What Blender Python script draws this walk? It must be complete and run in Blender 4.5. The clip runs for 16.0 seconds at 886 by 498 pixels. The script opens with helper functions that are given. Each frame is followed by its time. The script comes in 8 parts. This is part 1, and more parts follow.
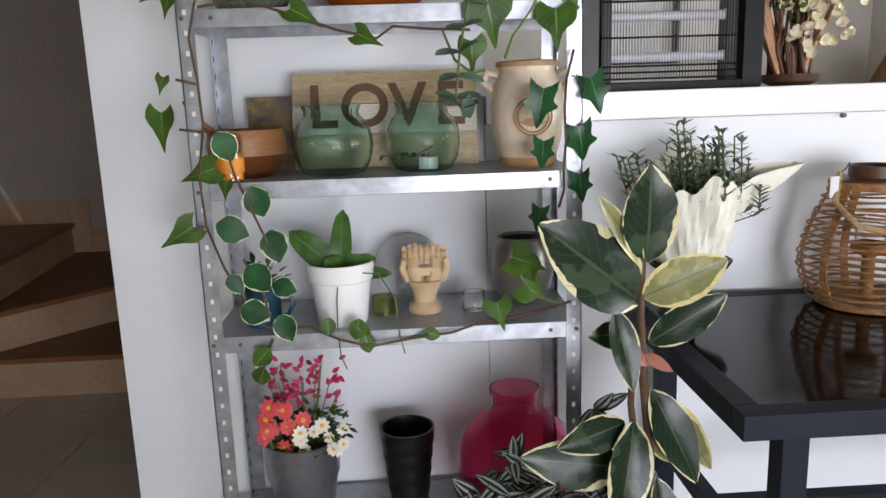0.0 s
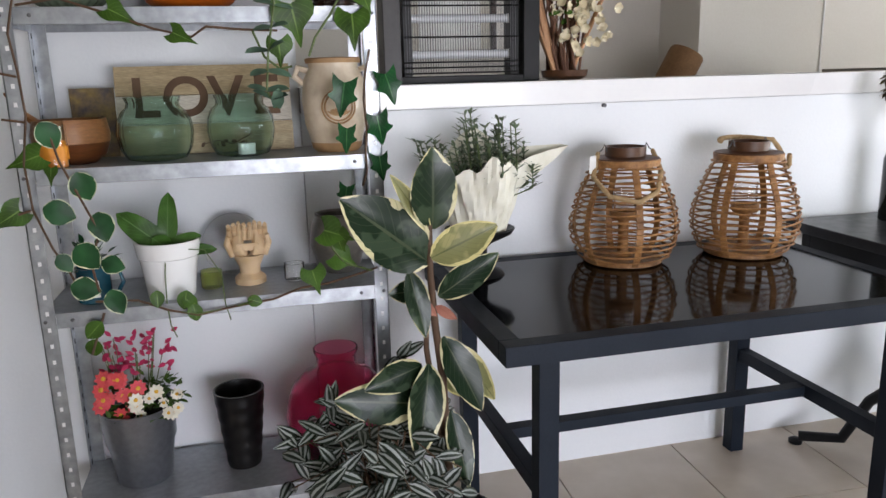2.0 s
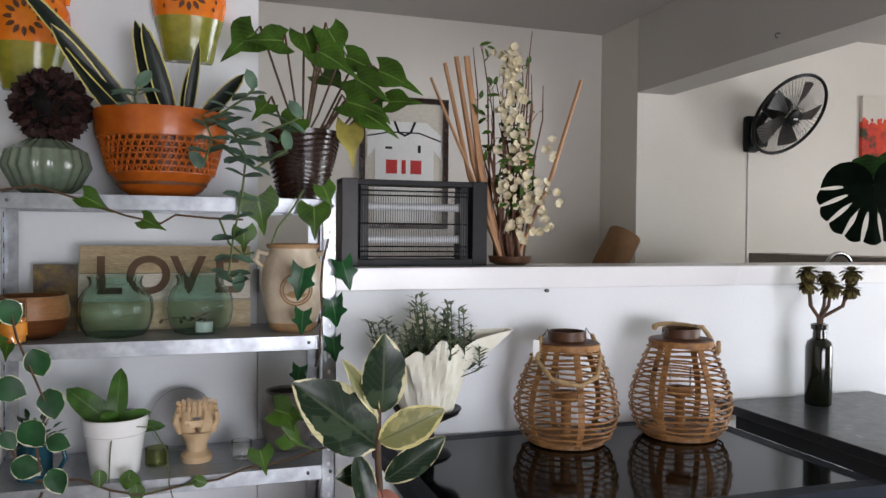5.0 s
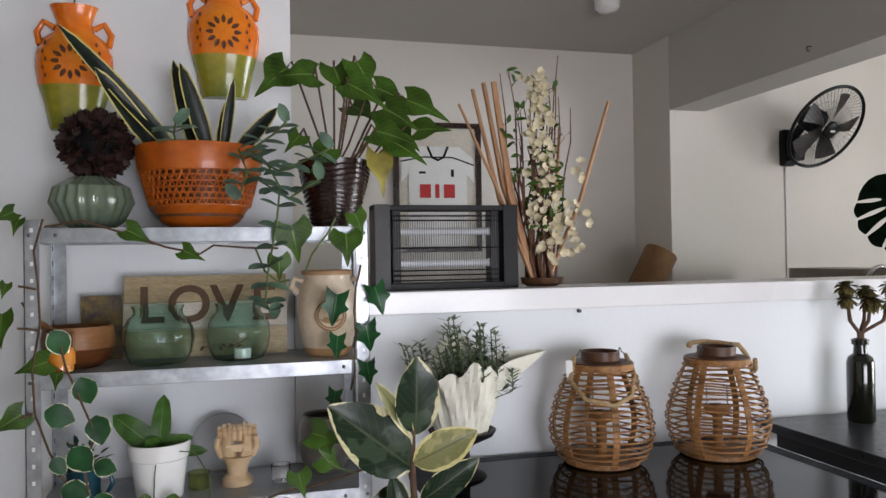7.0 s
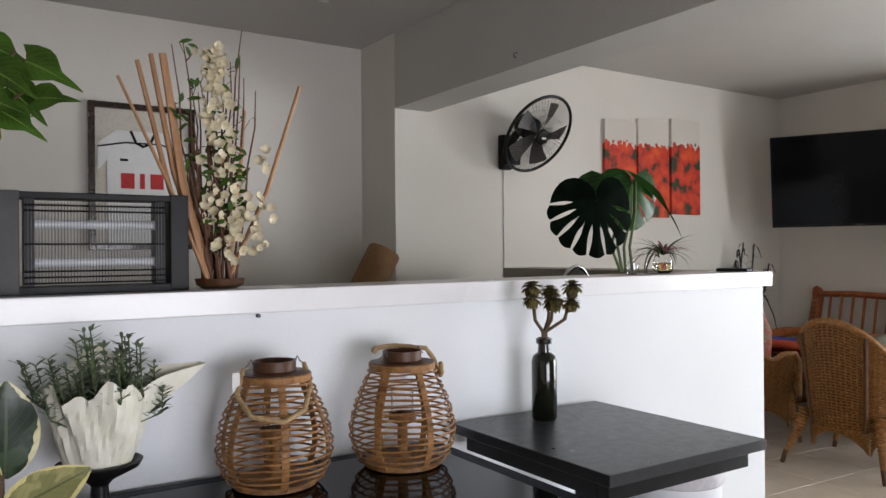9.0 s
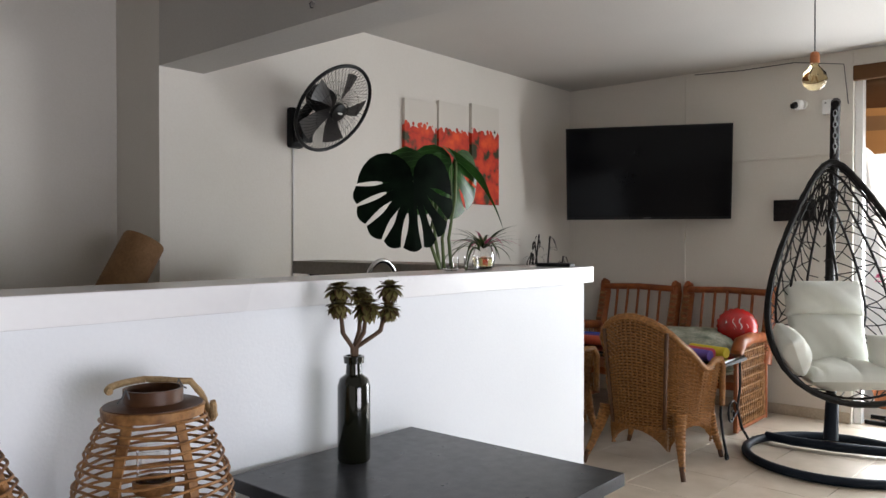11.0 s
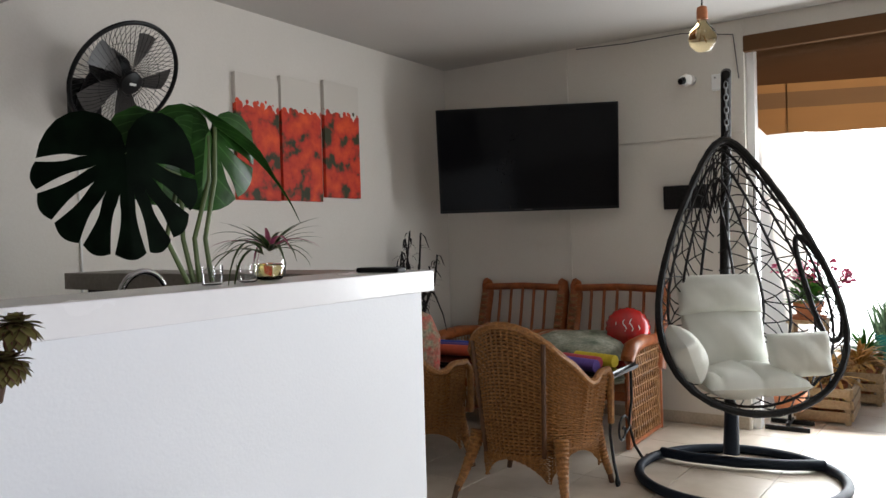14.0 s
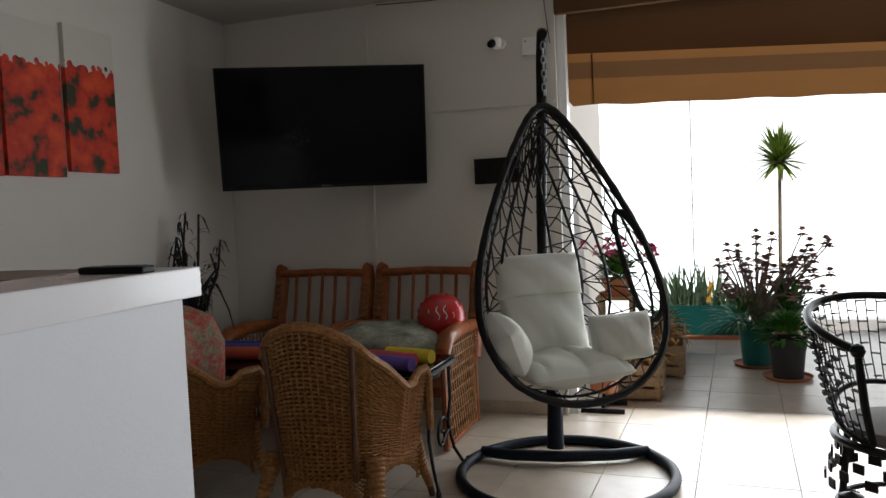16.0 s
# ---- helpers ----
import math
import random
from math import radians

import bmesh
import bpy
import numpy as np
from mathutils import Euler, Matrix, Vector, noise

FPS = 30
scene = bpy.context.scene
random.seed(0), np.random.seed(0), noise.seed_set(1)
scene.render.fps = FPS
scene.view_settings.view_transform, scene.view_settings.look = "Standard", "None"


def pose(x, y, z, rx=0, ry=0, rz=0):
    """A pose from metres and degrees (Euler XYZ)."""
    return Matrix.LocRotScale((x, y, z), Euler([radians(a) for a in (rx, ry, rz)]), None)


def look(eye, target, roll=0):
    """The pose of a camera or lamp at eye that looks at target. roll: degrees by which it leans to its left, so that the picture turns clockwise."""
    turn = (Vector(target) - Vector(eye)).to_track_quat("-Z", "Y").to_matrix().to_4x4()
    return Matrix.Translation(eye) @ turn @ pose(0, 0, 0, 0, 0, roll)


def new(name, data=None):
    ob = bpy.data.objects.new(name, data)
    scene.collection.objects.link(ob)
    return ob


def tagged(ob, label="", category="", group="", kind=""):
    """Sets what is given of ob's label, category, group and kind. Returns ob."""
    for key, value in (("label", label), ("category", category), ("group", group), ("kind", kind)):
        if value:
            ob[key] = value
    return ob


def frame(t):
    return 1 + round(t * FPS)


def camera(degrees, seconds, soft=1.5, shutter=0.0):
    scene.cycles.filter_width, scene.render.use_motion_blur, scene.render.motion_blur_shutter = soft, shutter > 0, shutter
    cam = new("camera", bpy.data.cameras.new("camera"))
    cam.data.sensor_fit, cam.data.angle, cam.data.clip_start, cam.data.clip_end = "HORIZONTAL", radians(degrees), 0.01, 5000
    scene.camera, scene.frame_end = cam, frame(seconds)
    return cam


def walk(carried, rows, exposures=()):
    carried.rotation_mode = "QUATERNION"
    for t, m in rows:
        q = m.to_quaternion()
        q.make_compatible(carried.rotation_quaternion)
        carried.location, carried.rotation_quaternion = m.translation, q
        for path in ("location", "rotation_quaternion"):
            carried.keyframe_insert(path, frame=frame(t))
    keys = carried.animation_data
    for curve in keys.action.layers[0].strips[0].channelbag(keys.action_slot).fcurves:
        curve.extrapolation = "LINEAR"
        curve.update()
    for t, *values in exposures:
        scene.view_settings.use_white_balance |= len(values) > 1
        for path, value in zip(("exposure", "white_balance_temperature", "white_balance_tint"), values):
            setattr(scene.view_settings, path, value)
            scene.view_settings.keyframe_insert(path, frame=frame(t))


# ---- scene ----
cam = camera(60.9, 16.0)
ROWS = [
    (0, (0.061, 0.049, 1.277), (0.154, 2.005, 0.87), -1.9),
    (0.5, (0.069, -0.099, 1.278), (0.214, 1.857, 0.889), -1.7),
    (1, (0.093, -0.177, 1.299), (0.444, 1.768, 0.988), -1.8),
    (1.5, (0.135, -0.212, 1.299), (0.512, 1.73, 1.005), -2.2),
    (2, (0.127, -0.213, 1.292), (0.598, 1.678, 0.84), -1.5),
    (2.5, (0.121, -0.216, 1.318), (0.693, 1.639, 0.834), -0.2),
    (3, (0.094, -0.235, 1.353), (0.684, 1.627, 0.924), 0.7),
    (3.5, (0.089, -0.251, 1.359), (0.696, 1.626, 1.028), 0.9),
    (4, (0.09, -0.267, 1.365), (0.701, 1.627, 1.159), 0.9),
    (4.5, (0.091, -0.285, 1.367), (0.707, 1.616, 1.267), 0.8),
    (5, (0.104, -0.294, 1.37), (0.719, 1.609, 1.329), 0.5),
    (5.2, (0.108, -0.297, 1.371), (0.729, 1.604, 1.339), 0.4),
    (7.3, (0.119, -0.336, 1.374), (0.631, 1.597, 1.402), -1.0),
    (7.5, (0.127, -0.333, 1.37), (0.718, 1.577, 1.402), -0.9),
    (8, (0.175, -0.319, 1.367), (0.998, 1.504, 1.391), -0.8),
    (8.5, (0.285, -0.273, 1.369), (1.264, 1.471, 1.382), -0.6),
    (9, (0.43, -0.22, 1.37), (1.521, 1.456, 1.378), -0.5),
    (9.5, (0.526, -0.136, 1.358), (1.67, 1.504, 1.353), -0.4),
    (10, (0.587, 0.05, 1.372), (1.931, 1.531, 1.361), -0.5),
    (10.2, (0.607, 0.116, 1.383), (2.005, 1.547, 1.368), -0.5),
    (12.3, (1.154, 0.492, 1.361), (2.752, 1.695, 1.347), -0.5),
    (12.5, (1.201, 0.53, 1.371), (2.803, 1.727, 1.356), -1.2),
    (13, (1.337, 0.576, 1.371), (2.939, 1.772, 1.352), -2.2),
    (13.5, (1.52, 0.544, 1.383), (3.12, 1.743, 1.364), -1.9),
    (14, (1.632, 0.515, 1.368), (3.297, 1.623, 1.34), -1.6),
    (14.5, (1.77, 0.585, 1.364), (3.556, 1.486, 1.321), -1.5),
    (15, (1.915, 0.693, 1.368), (3.784, 1.402, 1.296), -2.2),
    (15.5, (2.065, 0.769, 1.356), (3.956, 1.413, 1.254), -2.8),
    (16, (2.208, 0.838, 1.369), (4.104, 1.465, 1.267), -2.6),
]

EXPO = [(0.0, 1.18), (2.0, 0.98), (3.0, 0.97), (5.0, 0.74), (7.5, 0.7), (8.5, 0.6), (10.0, 0.56), (12.5, 0.44), (13.0, 0.37), (14.0, 0.3), (14.5, 0.06), (15.0, -0.27), (15.5, -0.62), (16.0, -0.66)]
walk(cam, [(t, look(eye, target, roll)) for t, eye, target, roll in ROWS], EXPO)

# ---- sky, sun and daylight ----
world = bpy.data.worlds.new("sky")
scene.world = world
world.use_nodes = True
sky = world.node_tree.nodes.new("ShaderNodeTexSky")
sky.sky_type, sky.sun_disc = "NISHITA", False
sky.sun_elevation, sky.sun_rotation = radians(54), radians(221)
bg = world.node_tree.nodes["Background"]
bg.inputs["Strength"].default_value = 0.15
world.node_tree.links.new(sky.outputs["Color"], bg.inputs["Color"])
sun_data = bpy.data.lights.new("sun", "SUN")
sun_data.energy, sun_data.angle, sun_data.color = 5.0, radians(0.5), (1.0, 0.95, 0.88)
sun = new("sun", sun_data)
sun.matrix_world = look((1.6, -7, 12), (7.6, 0, 0))
HAZE = 4.0


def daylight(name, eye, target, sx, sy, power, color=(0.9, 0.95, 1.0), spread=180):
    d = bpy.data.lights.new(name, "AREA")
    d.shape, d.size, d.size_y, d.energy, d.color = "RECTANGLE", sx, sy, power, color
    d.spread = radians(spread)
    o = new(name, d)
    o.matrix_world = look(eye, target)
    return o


daylight("terrace_daylight", (7.28, 0.1, 1.05), (0, 0.1, 0.9), 2.9, 1.9, 138)
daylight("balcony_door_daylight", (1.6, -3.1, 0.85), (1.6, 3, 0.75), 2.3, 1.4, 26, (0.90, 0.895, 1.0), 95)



# ---- materials ----
def mat(name, c1, c2=None, rough=0.5, metal=0.0, scale=8.0, bump=0.0, bscale=60.0, fine=0.06, coat=0.0, spec=0.35, stretch=(1, 1, 1), trans=0.0):
    """Two-tone paint or stuff with a coarse and a fine noise, and fine relief."""
    m = bpy.data.materials.new(name)
    m.use_nodes = True
    t = m.node_tree
    p = t.nodes["Principled BSDF"]
    c2 = c2 or tuple(c * 0.88 for c in c1)
    co = t.nodes.new("ShaderNodeTexCoord")
    mp = t.nodes.new("ShaderNodeMapping")
    mp.inputs["Scale"].default_value = stretch
    t.links.new(co.outputs["Object"], mp.inputs["Vector"])
    n1 = t.nodes.new("ShaderNodeTexNoise")
    n1.inputs["Scale"].default_value, n1.inputs["Detail"].default_value = scale, 5
    n2 = t.nodes.new("ShaderNodeTexNoise")
    n2.inputs["Scale"].default_value, n2.inputs["Detail"].default_value = bscale, 3
    for n in (n1, n2):
        t.links.new(mp.outputs["Vector"], n.inputs["Vector"])
    ramp = t.nodes.new("ShaderNodeValToRGB")
    ramp.color_ramp.elements[0].position, ramp.color_ramp.elements[1].position = 0.3, 0.7
    ramp.color_ramp.elements[0].color, ramp.color_ramp.elements[1].color = (*c1, 1), (*c2, 1)
    t.links.new(n1.outputs["Fac"], ramp.inputs["Fac"])
    mix = t.nodes.new("ShaderNodeMix")
    mix.data_type, mix.blend_type = "RGBA", "OVERLAY"
    mix.inputs["Factor"].default_value = min(1.0, fine * 4)
    t.links.new(ramp.outputs["Color"], mix.inputs["A"])
    t.links.new(n2.outputs["Fac"], mix.inputs["B"])
    t.links.new(mix.outputs["Result"], p.inputs["Base Color"])
    rr = t.nodes.new("ShaderNodeMapRange")
    rr.inputs["To Min"].default_value, rr.inputs["To Max"].default_value = max(0.02, rough - 0.08), min(1, rough + 0.1)
    t.links.new(n1.outputs["Fac"], rr.inputs["Value"])
    t.links.new(rr.outputs["Result"], p.inputs["Roughness"])
    p.inputs["Metallic"].default_value = metal
    p.inputs["Coat Weight"].default_value = coat
    p.inputs["Specular IOR Level"].default_value = spec
    p.inputs["Transmission Weight"].default_value = trans
    if bump:
        b = t.nodes.new("ShaderNodeBump")
        b.inputs["Strength"].default_value, b.inputs["Distance"].default_value = bump, 0.004
        t.links.new(n2.outputs["Fac"], b.inputs["Height"])
        t.links.new(b.outputs["Normal"], p.inputs["Normal"])
    return m


def glass(name, color, rough=0.03, ior=1.45):
    m = bpy.data.materials.new(name)
    m.use_nodes = True
    p = m.node_tree.nodes["Principled BSDF"]
    p.inputs["Base Color"].default_value = (*color, 1)
    p.inputs["Roughness"].default_value, p.inputs["IOR"].default_value = rough, ior
    p.inputs["Transmission Weight"].default_value = 1.0
    return m


def leaf_mat(name, inner, outer, edge=0.75, vein=None, rough=0.4, ragged=0.5, blotch=0.0, stripe=None, inner2=None, grain=45):
    """A leaf: inner colour, a ragged margin of another, and a pale midrib with side veins; across is U, along is V."""
    m = bpy.data.materials.new(name)
    m.use_nodes = True
    t = m.node_tree
    p = t.nodes["Principled BSDF"]
    L = t.links.new

    def math_node(op, a, b=None):
        n = t.nodes.new("ShaderNodeMath")
        n.operation = op
        for i, v in enumerate((a, b)):
            if v is None:
                continue
            if isinstance(v, (int, float)):
                n.inputs[i].default_value = v
            else:
                L(v, n.inputs[i])
        return n.outputs[0]

    uv = t.nodes.new("ShaderNodeTexCoord")
    sep = t.nodes.new("ShaderNodeSeparateXYZ")
    L(uv.outputs["UV"], sep.inputs[0])
    across = math_node("MULTIPLY", math_node("ABSOLUTE", math_node("SUBTRACT", sep.outputs[0], 0.5)), 2.0)
    nz = t.nodes.new("ShaderNodeTexNoise")
    nz.inputs["Scale"].default_value, nz.inputs["Detail"].default_value = grain, 5
    L(uv.outputs["Object"], nz.inputs["Vector"])
    nb = t.nodes.new("ShaderNodeTexNoise")
    nb.inputs["Scale"].default_value = 16
    L(uv.outputs["Object"], nb.inputs["Vector"])
    wob = math_node("MULTIPLY", math_node("SUBTRACT", nz.outputs["Fac"], 0.5), ragged)
    tip = math_node("MULTIPLY", math_node("POWER", math_node("ABSOLUTE", math_node("SUBTRACT", sep.outputs[1], 0.45)), 3.0), 1.6)
    rim = math_node("GREATER_THAN", math_node("ADD", math_node("ADD", across, wob), tip), edge)
    if blotch:
        rim = math_node("MAXIMUM", rim, math_node("GREATER_THAN", nb.outputs["Fac"], 1 - blotch))
    tone = t.nodes.new("ShaderNodeMix")
    tone.data_type = "RGBA"
    soft = t.nodes.new("ShaderNodeMapRange")
    soft.inputs["From Min"].default_value, soft.inputs["From Max"].default_value = (0.52, 0.56) if inner2 else (0.3, 0.7)
    L(nb.outputs["Fac"], soft.inputs["Value"])
    L(soft.outputs["Result"], tone.inputs["Factor"])
    tone.inputs["A"].default_value = (*(inner if inner2 else [c * 0.4 for c in inner]), 1)
    tone.inputs["B"].default_value = (*(inner2 or [c * 1.3 for c in inner]), 1)
    col = t.nodes.new("ShaderNodeMix")
    col.data_type = "RGBA"
    L(rim, col.inputs["Factor"])
    L(tone.outputs["Result"], col.inputs["A"])
    col.inputs["B"].default_value = (*outer, 1)
    out = col.outputs["Result"]
    if vein:
        slant = math_node("ADD", math_node("MULTIPLY", sep.outputs[1], 9.0), math_node("MULTIPLY", across, -3.0))
        side = math_node("LESS_THAN", math_node("ABSOLUTE", math_node("SUBTRACT", math_node("FRACT", slant), 0.5)), 0.06)
        rib = math_node("MAXIMUM", math_node("LESS_THAN", across, 0.05), math_node("MULTIPLY", side, 0.3))
        v = t.nodes.new("ShaderNodeMix")
        v.data_type = "RGBA"
        L(rib, v.inputs["Factor"])
        L(out, v.inputs["A"])
        v.inputs["B"].default_value = (*vein, 1)
        out = v.outputs["Result"]
    if stripe:
        band = math_node("LESS_THAN", math_node("ABSOLUTE", math_node("SUBTRACT", across, 0.45)), 0.2)
        v = t.nodes.new("ShaderNodeMix")
        v.data_type = "RGBA"
        L(band, v.inputs["Factor"])
        L(out, v.inputs["A"])
        v.inputs["B"].default_value = (*stripe, 1)
        out = v.outputs["Result"]
    L(out, p.inputs["Base Color"])
    p.inputs["Roughness"].default_value = rough
    p.inputs["Specular IOR Level"].default_value = 0.2
    b = t.nodes.new("ShaderNodeBump")
    b.inputs["Strength"].default_value, b.inputs["Distance"].default_value = 0.25, 0.003
    L(nz.outputs["Fac"], b.inputs["Height"])
    L(b.outputs["Normal"], p.inputs["Normal"])
    return m


WHITE = mat("white_wall_paint", (0.77, 0.79, 0.805), (0.73, 0.75, 0.77), 0.55, scale=1.5, bump=0.12, bscale=120, fine=0.02)
CREAM = mat("white_wall_plaster", (0.70, 0.665, 0.61), (0.66, 0.625, 0.57), 0.8, scale=1.2, bump=0.2, bscale=90, fine=0.02)
# White paint greyed so the colour carries the ceiling's weaker light.
CEIL = mat("dimmed_white_paint", (0.52, 0.50, 0.47), (0.485, 0.465, 0.44), 0.85, scale=1.0, bump=0.12, bscale=80, fine=0.02)
CAPW = mat("gloss_white_trim", (0.82, 0.82, 0.82), (0.77, 0.77, 0.775), 0.25, scale=3, fine=0.02, coat=0.2)
SKIRT = mat("beige_tile_skirting", (0.5, 0.43, 0.34), (0.42, 0.36, 0.28), 0.4, scale=6)
GROUT = mat("grey_grout", (0.30, 0.28, 0.26), (0.24, 0.22, 0.2), 0.9, scale=20)
# Colour of the unseen walls, chosen dark to soak up bounced light.
TAUPE = mat("bounce_cut_taupe", (0.20, 0.17, 0.14), (0.17, 0.145, 0.12), 0.8, scale=2)
ZINC = mat("galvanised_steel", (0.40, 0.42, 0.44), (0.27, 0.285, 0.30), 0.38, 0.9, scale=14, bscale=40, fine=0.1)
ZINC_D = mat("shelf_grey_steel", (0.40, 0.42, 0.44), (0.34, 0.355, 0.37), 0.45, 0.6, scale=6, fine=0.06)
HOLE = mat("dark_hole", (0.03, 0.03, 0.03), rough=0.8)
ANTHR = mat("anthracite_powder_coat", (0.012, 0.017, 0.026), (0.009, 0.013, 0.021), 0.5, scale=10, bump=0.1, bscale=300, spec=0.15)
BLKGLASS = mat("black_table_glass", (0.003, 0.003, 0.0035), (0.002, 0.002, 0.003), 0.03, scale=4, spec=0.14)
BLK = mat("black_plastic", (0.006, 0.006, 0.0065), (0.009, 0.009, 0.0095), 0.4, scale=12, spec=0.18)
BLKMAT = mat("black_rattan", (0.006, 0.0055, 0.0055), (0.016, 0.014, 0.0135), 0.55, scale=60, bump=0.4, bscale=200, spec=0.15)
GREYLEG = mat("grey_painted_metal", (0.11, 0.11, 0.115), (0.085, 0.085, 0.09), 0.45, scale=10)
RATTAN = mat("natural_rattan_cane", (0.37, 0.185, 0.066), (0.15, 0.064, 0.02), 0.5, scale=26, bump=0.3, bscale=120, fine=0.12)
RATTAN_D = mat("brown_wood_stain", (0.10, 0.04, 0.015), (0.055, 0.022, 0.009), 0.45, scale=18, fine=0.1)
ROPE = mat("pale_rope", (0.42, 0.29, 0.15), (0.30, 0.2, 0.1), 0.8, scale=80, bump=0.8, bscale=160, fine=0.15)
CLEAR = glass("clear_glass", (1, 1, 1))
CURED = mat("brass_metal", (0.45, 0.28, 0.12), (0.36, 0.2, 0.08), 0.3, 0.9)


# ---- mesh tools ----
class Mesh:
    def __init__(self):
        self.v, self.f, self.uv = [], [], {}

    def add(self, vs, fs, uvs=None):
        k = len(self.v)
        self.v += [tuple(p) for p in vs]
        self.f += [tuple(i + k for i in f) for f in fs]
        if uvs:
            for i, u in enumerate(uvs):
                self.uv[k + i] = u
        return self

    def box(self, lo, hi, m=None):
        (a, b, c), (d, e, g) = lo, hi
        vs = [(a, b, c), (d, b, c), (d, e, c), (a, e, c), (a, b, g), (d, b, g), (d, e, g), (a, e, g)]
        if m:
            vs = [m @ Vector(p) for p in vs]
        return self.add(vs, [(0, 3, 2, 1), (4, 5, 6, 7), (0, 1, 5, 4), (1, 2, 6, 5), (2, 3, 7, 6), (3, 0, 4, 7)])

    def tube(self, pts, r, n=8, closed=False, flat=1.0):
        """A round bar along points; r is one radius or one for each point; flat squeezes it."""
        pts = [Vector(p) for p in pts]
        k = len(pts)
        rs = [r] * k if isinstance(r, (int, float)) else list(r)
        vs, fs, nrm = [], [], None
        for i, p in enumerate(pts):
            a, b = pts[(i - 1) % k if closed else max(i - 1, 0)], pts[(i + 1) % k if closed else min(i + 1, k - 1)]
            d = (b - a).normalized() if (b - a).length > 1e-9 else Vector((0, 0, 1))
            if nrm is None:
                nrm = d.orthogonal().normalized()
                if abs(d.z) < 0.95:
                    nrm = Vector((0, 0, 1)).cross(d).normalized()
            nrm = (nrm - d * nrm.dot(d))
            nrm = nrm.normalized() if nrm.length > 1e-6 else d.orthogonal().normalized()
            bi = d.cross(nrm)
            for j in range(n):
                t = 2 * math.pi * j / n
                vs.append(p + nrm * (rs[i] * math.cos(t)) + bi * (rs[i] * flat * math.sin(t)))
        for i in range(k if closed else k - 1):
            for j in range(n):
                q = (i + 1) % k
                fs.append((i * n + j, i * n + (j + 1) % n, q * n + (j + 1) % n, q * n + j))
        if not closed:
            fs += [tuple(range(n))[::-1], tuple((k - 1) * n + j for j in range(n))]
        return self.add(vs, fs)

    def lathe(self, prof, n=32, at=(0, 0, 0), ribs=0, depth=0.0, m=None):
        """Turn a profile of (radius, height) round the upright; ribs press waves into it."""
        vs, fs = [], []
        for r, z in prof:
            for j in range(n):
                t = 2 * math.pi * j / n
                q = r * (1 + depth * math.cos(ribs * t)) if ribs else r
                p = Vector((at[0] + q * math.cos(t), at[1] + q * math.sin(t), at[2] + z))
                vs.append(m @ p if m else p)
        for i in range(len(prof) - 1):
            for j in range(n):
                fs.append((i * n + j, i * n + (j + 1) % n, (i + 1) * n + (j + 1) % n, (i + 1) * n + j))
        if prof[0][0] > 1e-4:
            fs.append(tuple(range(n))[::-1])
        if prof[-1][0] > 1e-4:
            fs.append(tuple((len(prof) - 1) * n + j for j in range(n)))
        return self.add(vs, fs)

    def leaf(self, base, along, up, length, width, shape="oval", bend=0.3, fold=0.15, n=8, curl=0.0, wave=0.0):
        """One blade from its base; bend droops the tip, fold lifts the halves."""
        a = Vector(along).normalized()
        u = Vector(up)
        u = u - a * u.dot(a)
        u = u.normalized() if u.length > 1e-4 else a.orthogonal().normalized()
        s = a.cross(u)
        vs, uvs, fs = [], [], []
        p, d = Vector(base), a.copy()
        for i in range(n + 1):
            t = i / n
            if shape == "oval":
                w = math.sin(math.pi * min(1, t ** 0.85 * 0.97 + 0.02)) ** 0.75
            elif shape == "heart":
                w = (1 - t) ** 0.75 * (0.75 + 1.0 * math.sin(math.pi * min(1, t * 1.6 + 0.1))) * 0.75
            elif shape == "arrow":
                w = (1 - t) ** 0.85 * (0.65 + 0.75 * math.exp(-((t - 0.2) / 0.16) ** 2))
            elif shape == "ivy":
                w = max(0.85 * (1 - abs(t - 0.10) / 0.26), 1.02 * (1 - abs(t - 0.40) / 0.30), 0.80 * (1 - t) ** 0.75, 0.02)
            elif shape == "lobed":
                w = max(0.85 * (1 - (abs(t - 0.16) / 0.30) ** 2), 0.70 * (1 - t) ** 0.7 * (0.8 + 0.25 * math.sin(5.5 * t)), 0.02)
            elif shape == "strap":
                w = min(1.0, 0.55 + 1.2 * t) * (1 - t ** 4) ** 0.6
            else:
                w = min(1.0, t * 6) * (1 - t)
            w = max(w, 0.02) * width / 2
            for k, x in enumerate((-1, -0.5, 0, 0.5, 1)):
                back = 0.22 * length * (abs(x) ** 1.5) * max(0, 1 - t * 4) if shape in ("heart", "arrow", "ivy", "lobed") else 0
                vs.append(p + s * (w * x) + u * (fold * w * abs(x) - curl * w * x * x + wave * w * abs(x) * math.sin(9 * t + x)) - d * back)
                uvs.append((0.5 + x / 2, t))
            ang = -bend / n
            d, u = (d * math.cos(ang) + u * math.sin(ang)).normalized(), (u * math.cos(ang) - d * math.sin(ang)).normalized()
            p = p + d * (length / n)
        for i in range(n):
            for k in range(4):
                fs.append((i * 5 + k, i * 5 + k + 1, i * 5 + k + 6, i * 5 + k + 5))
        return self.add(vs, fs, uvs)

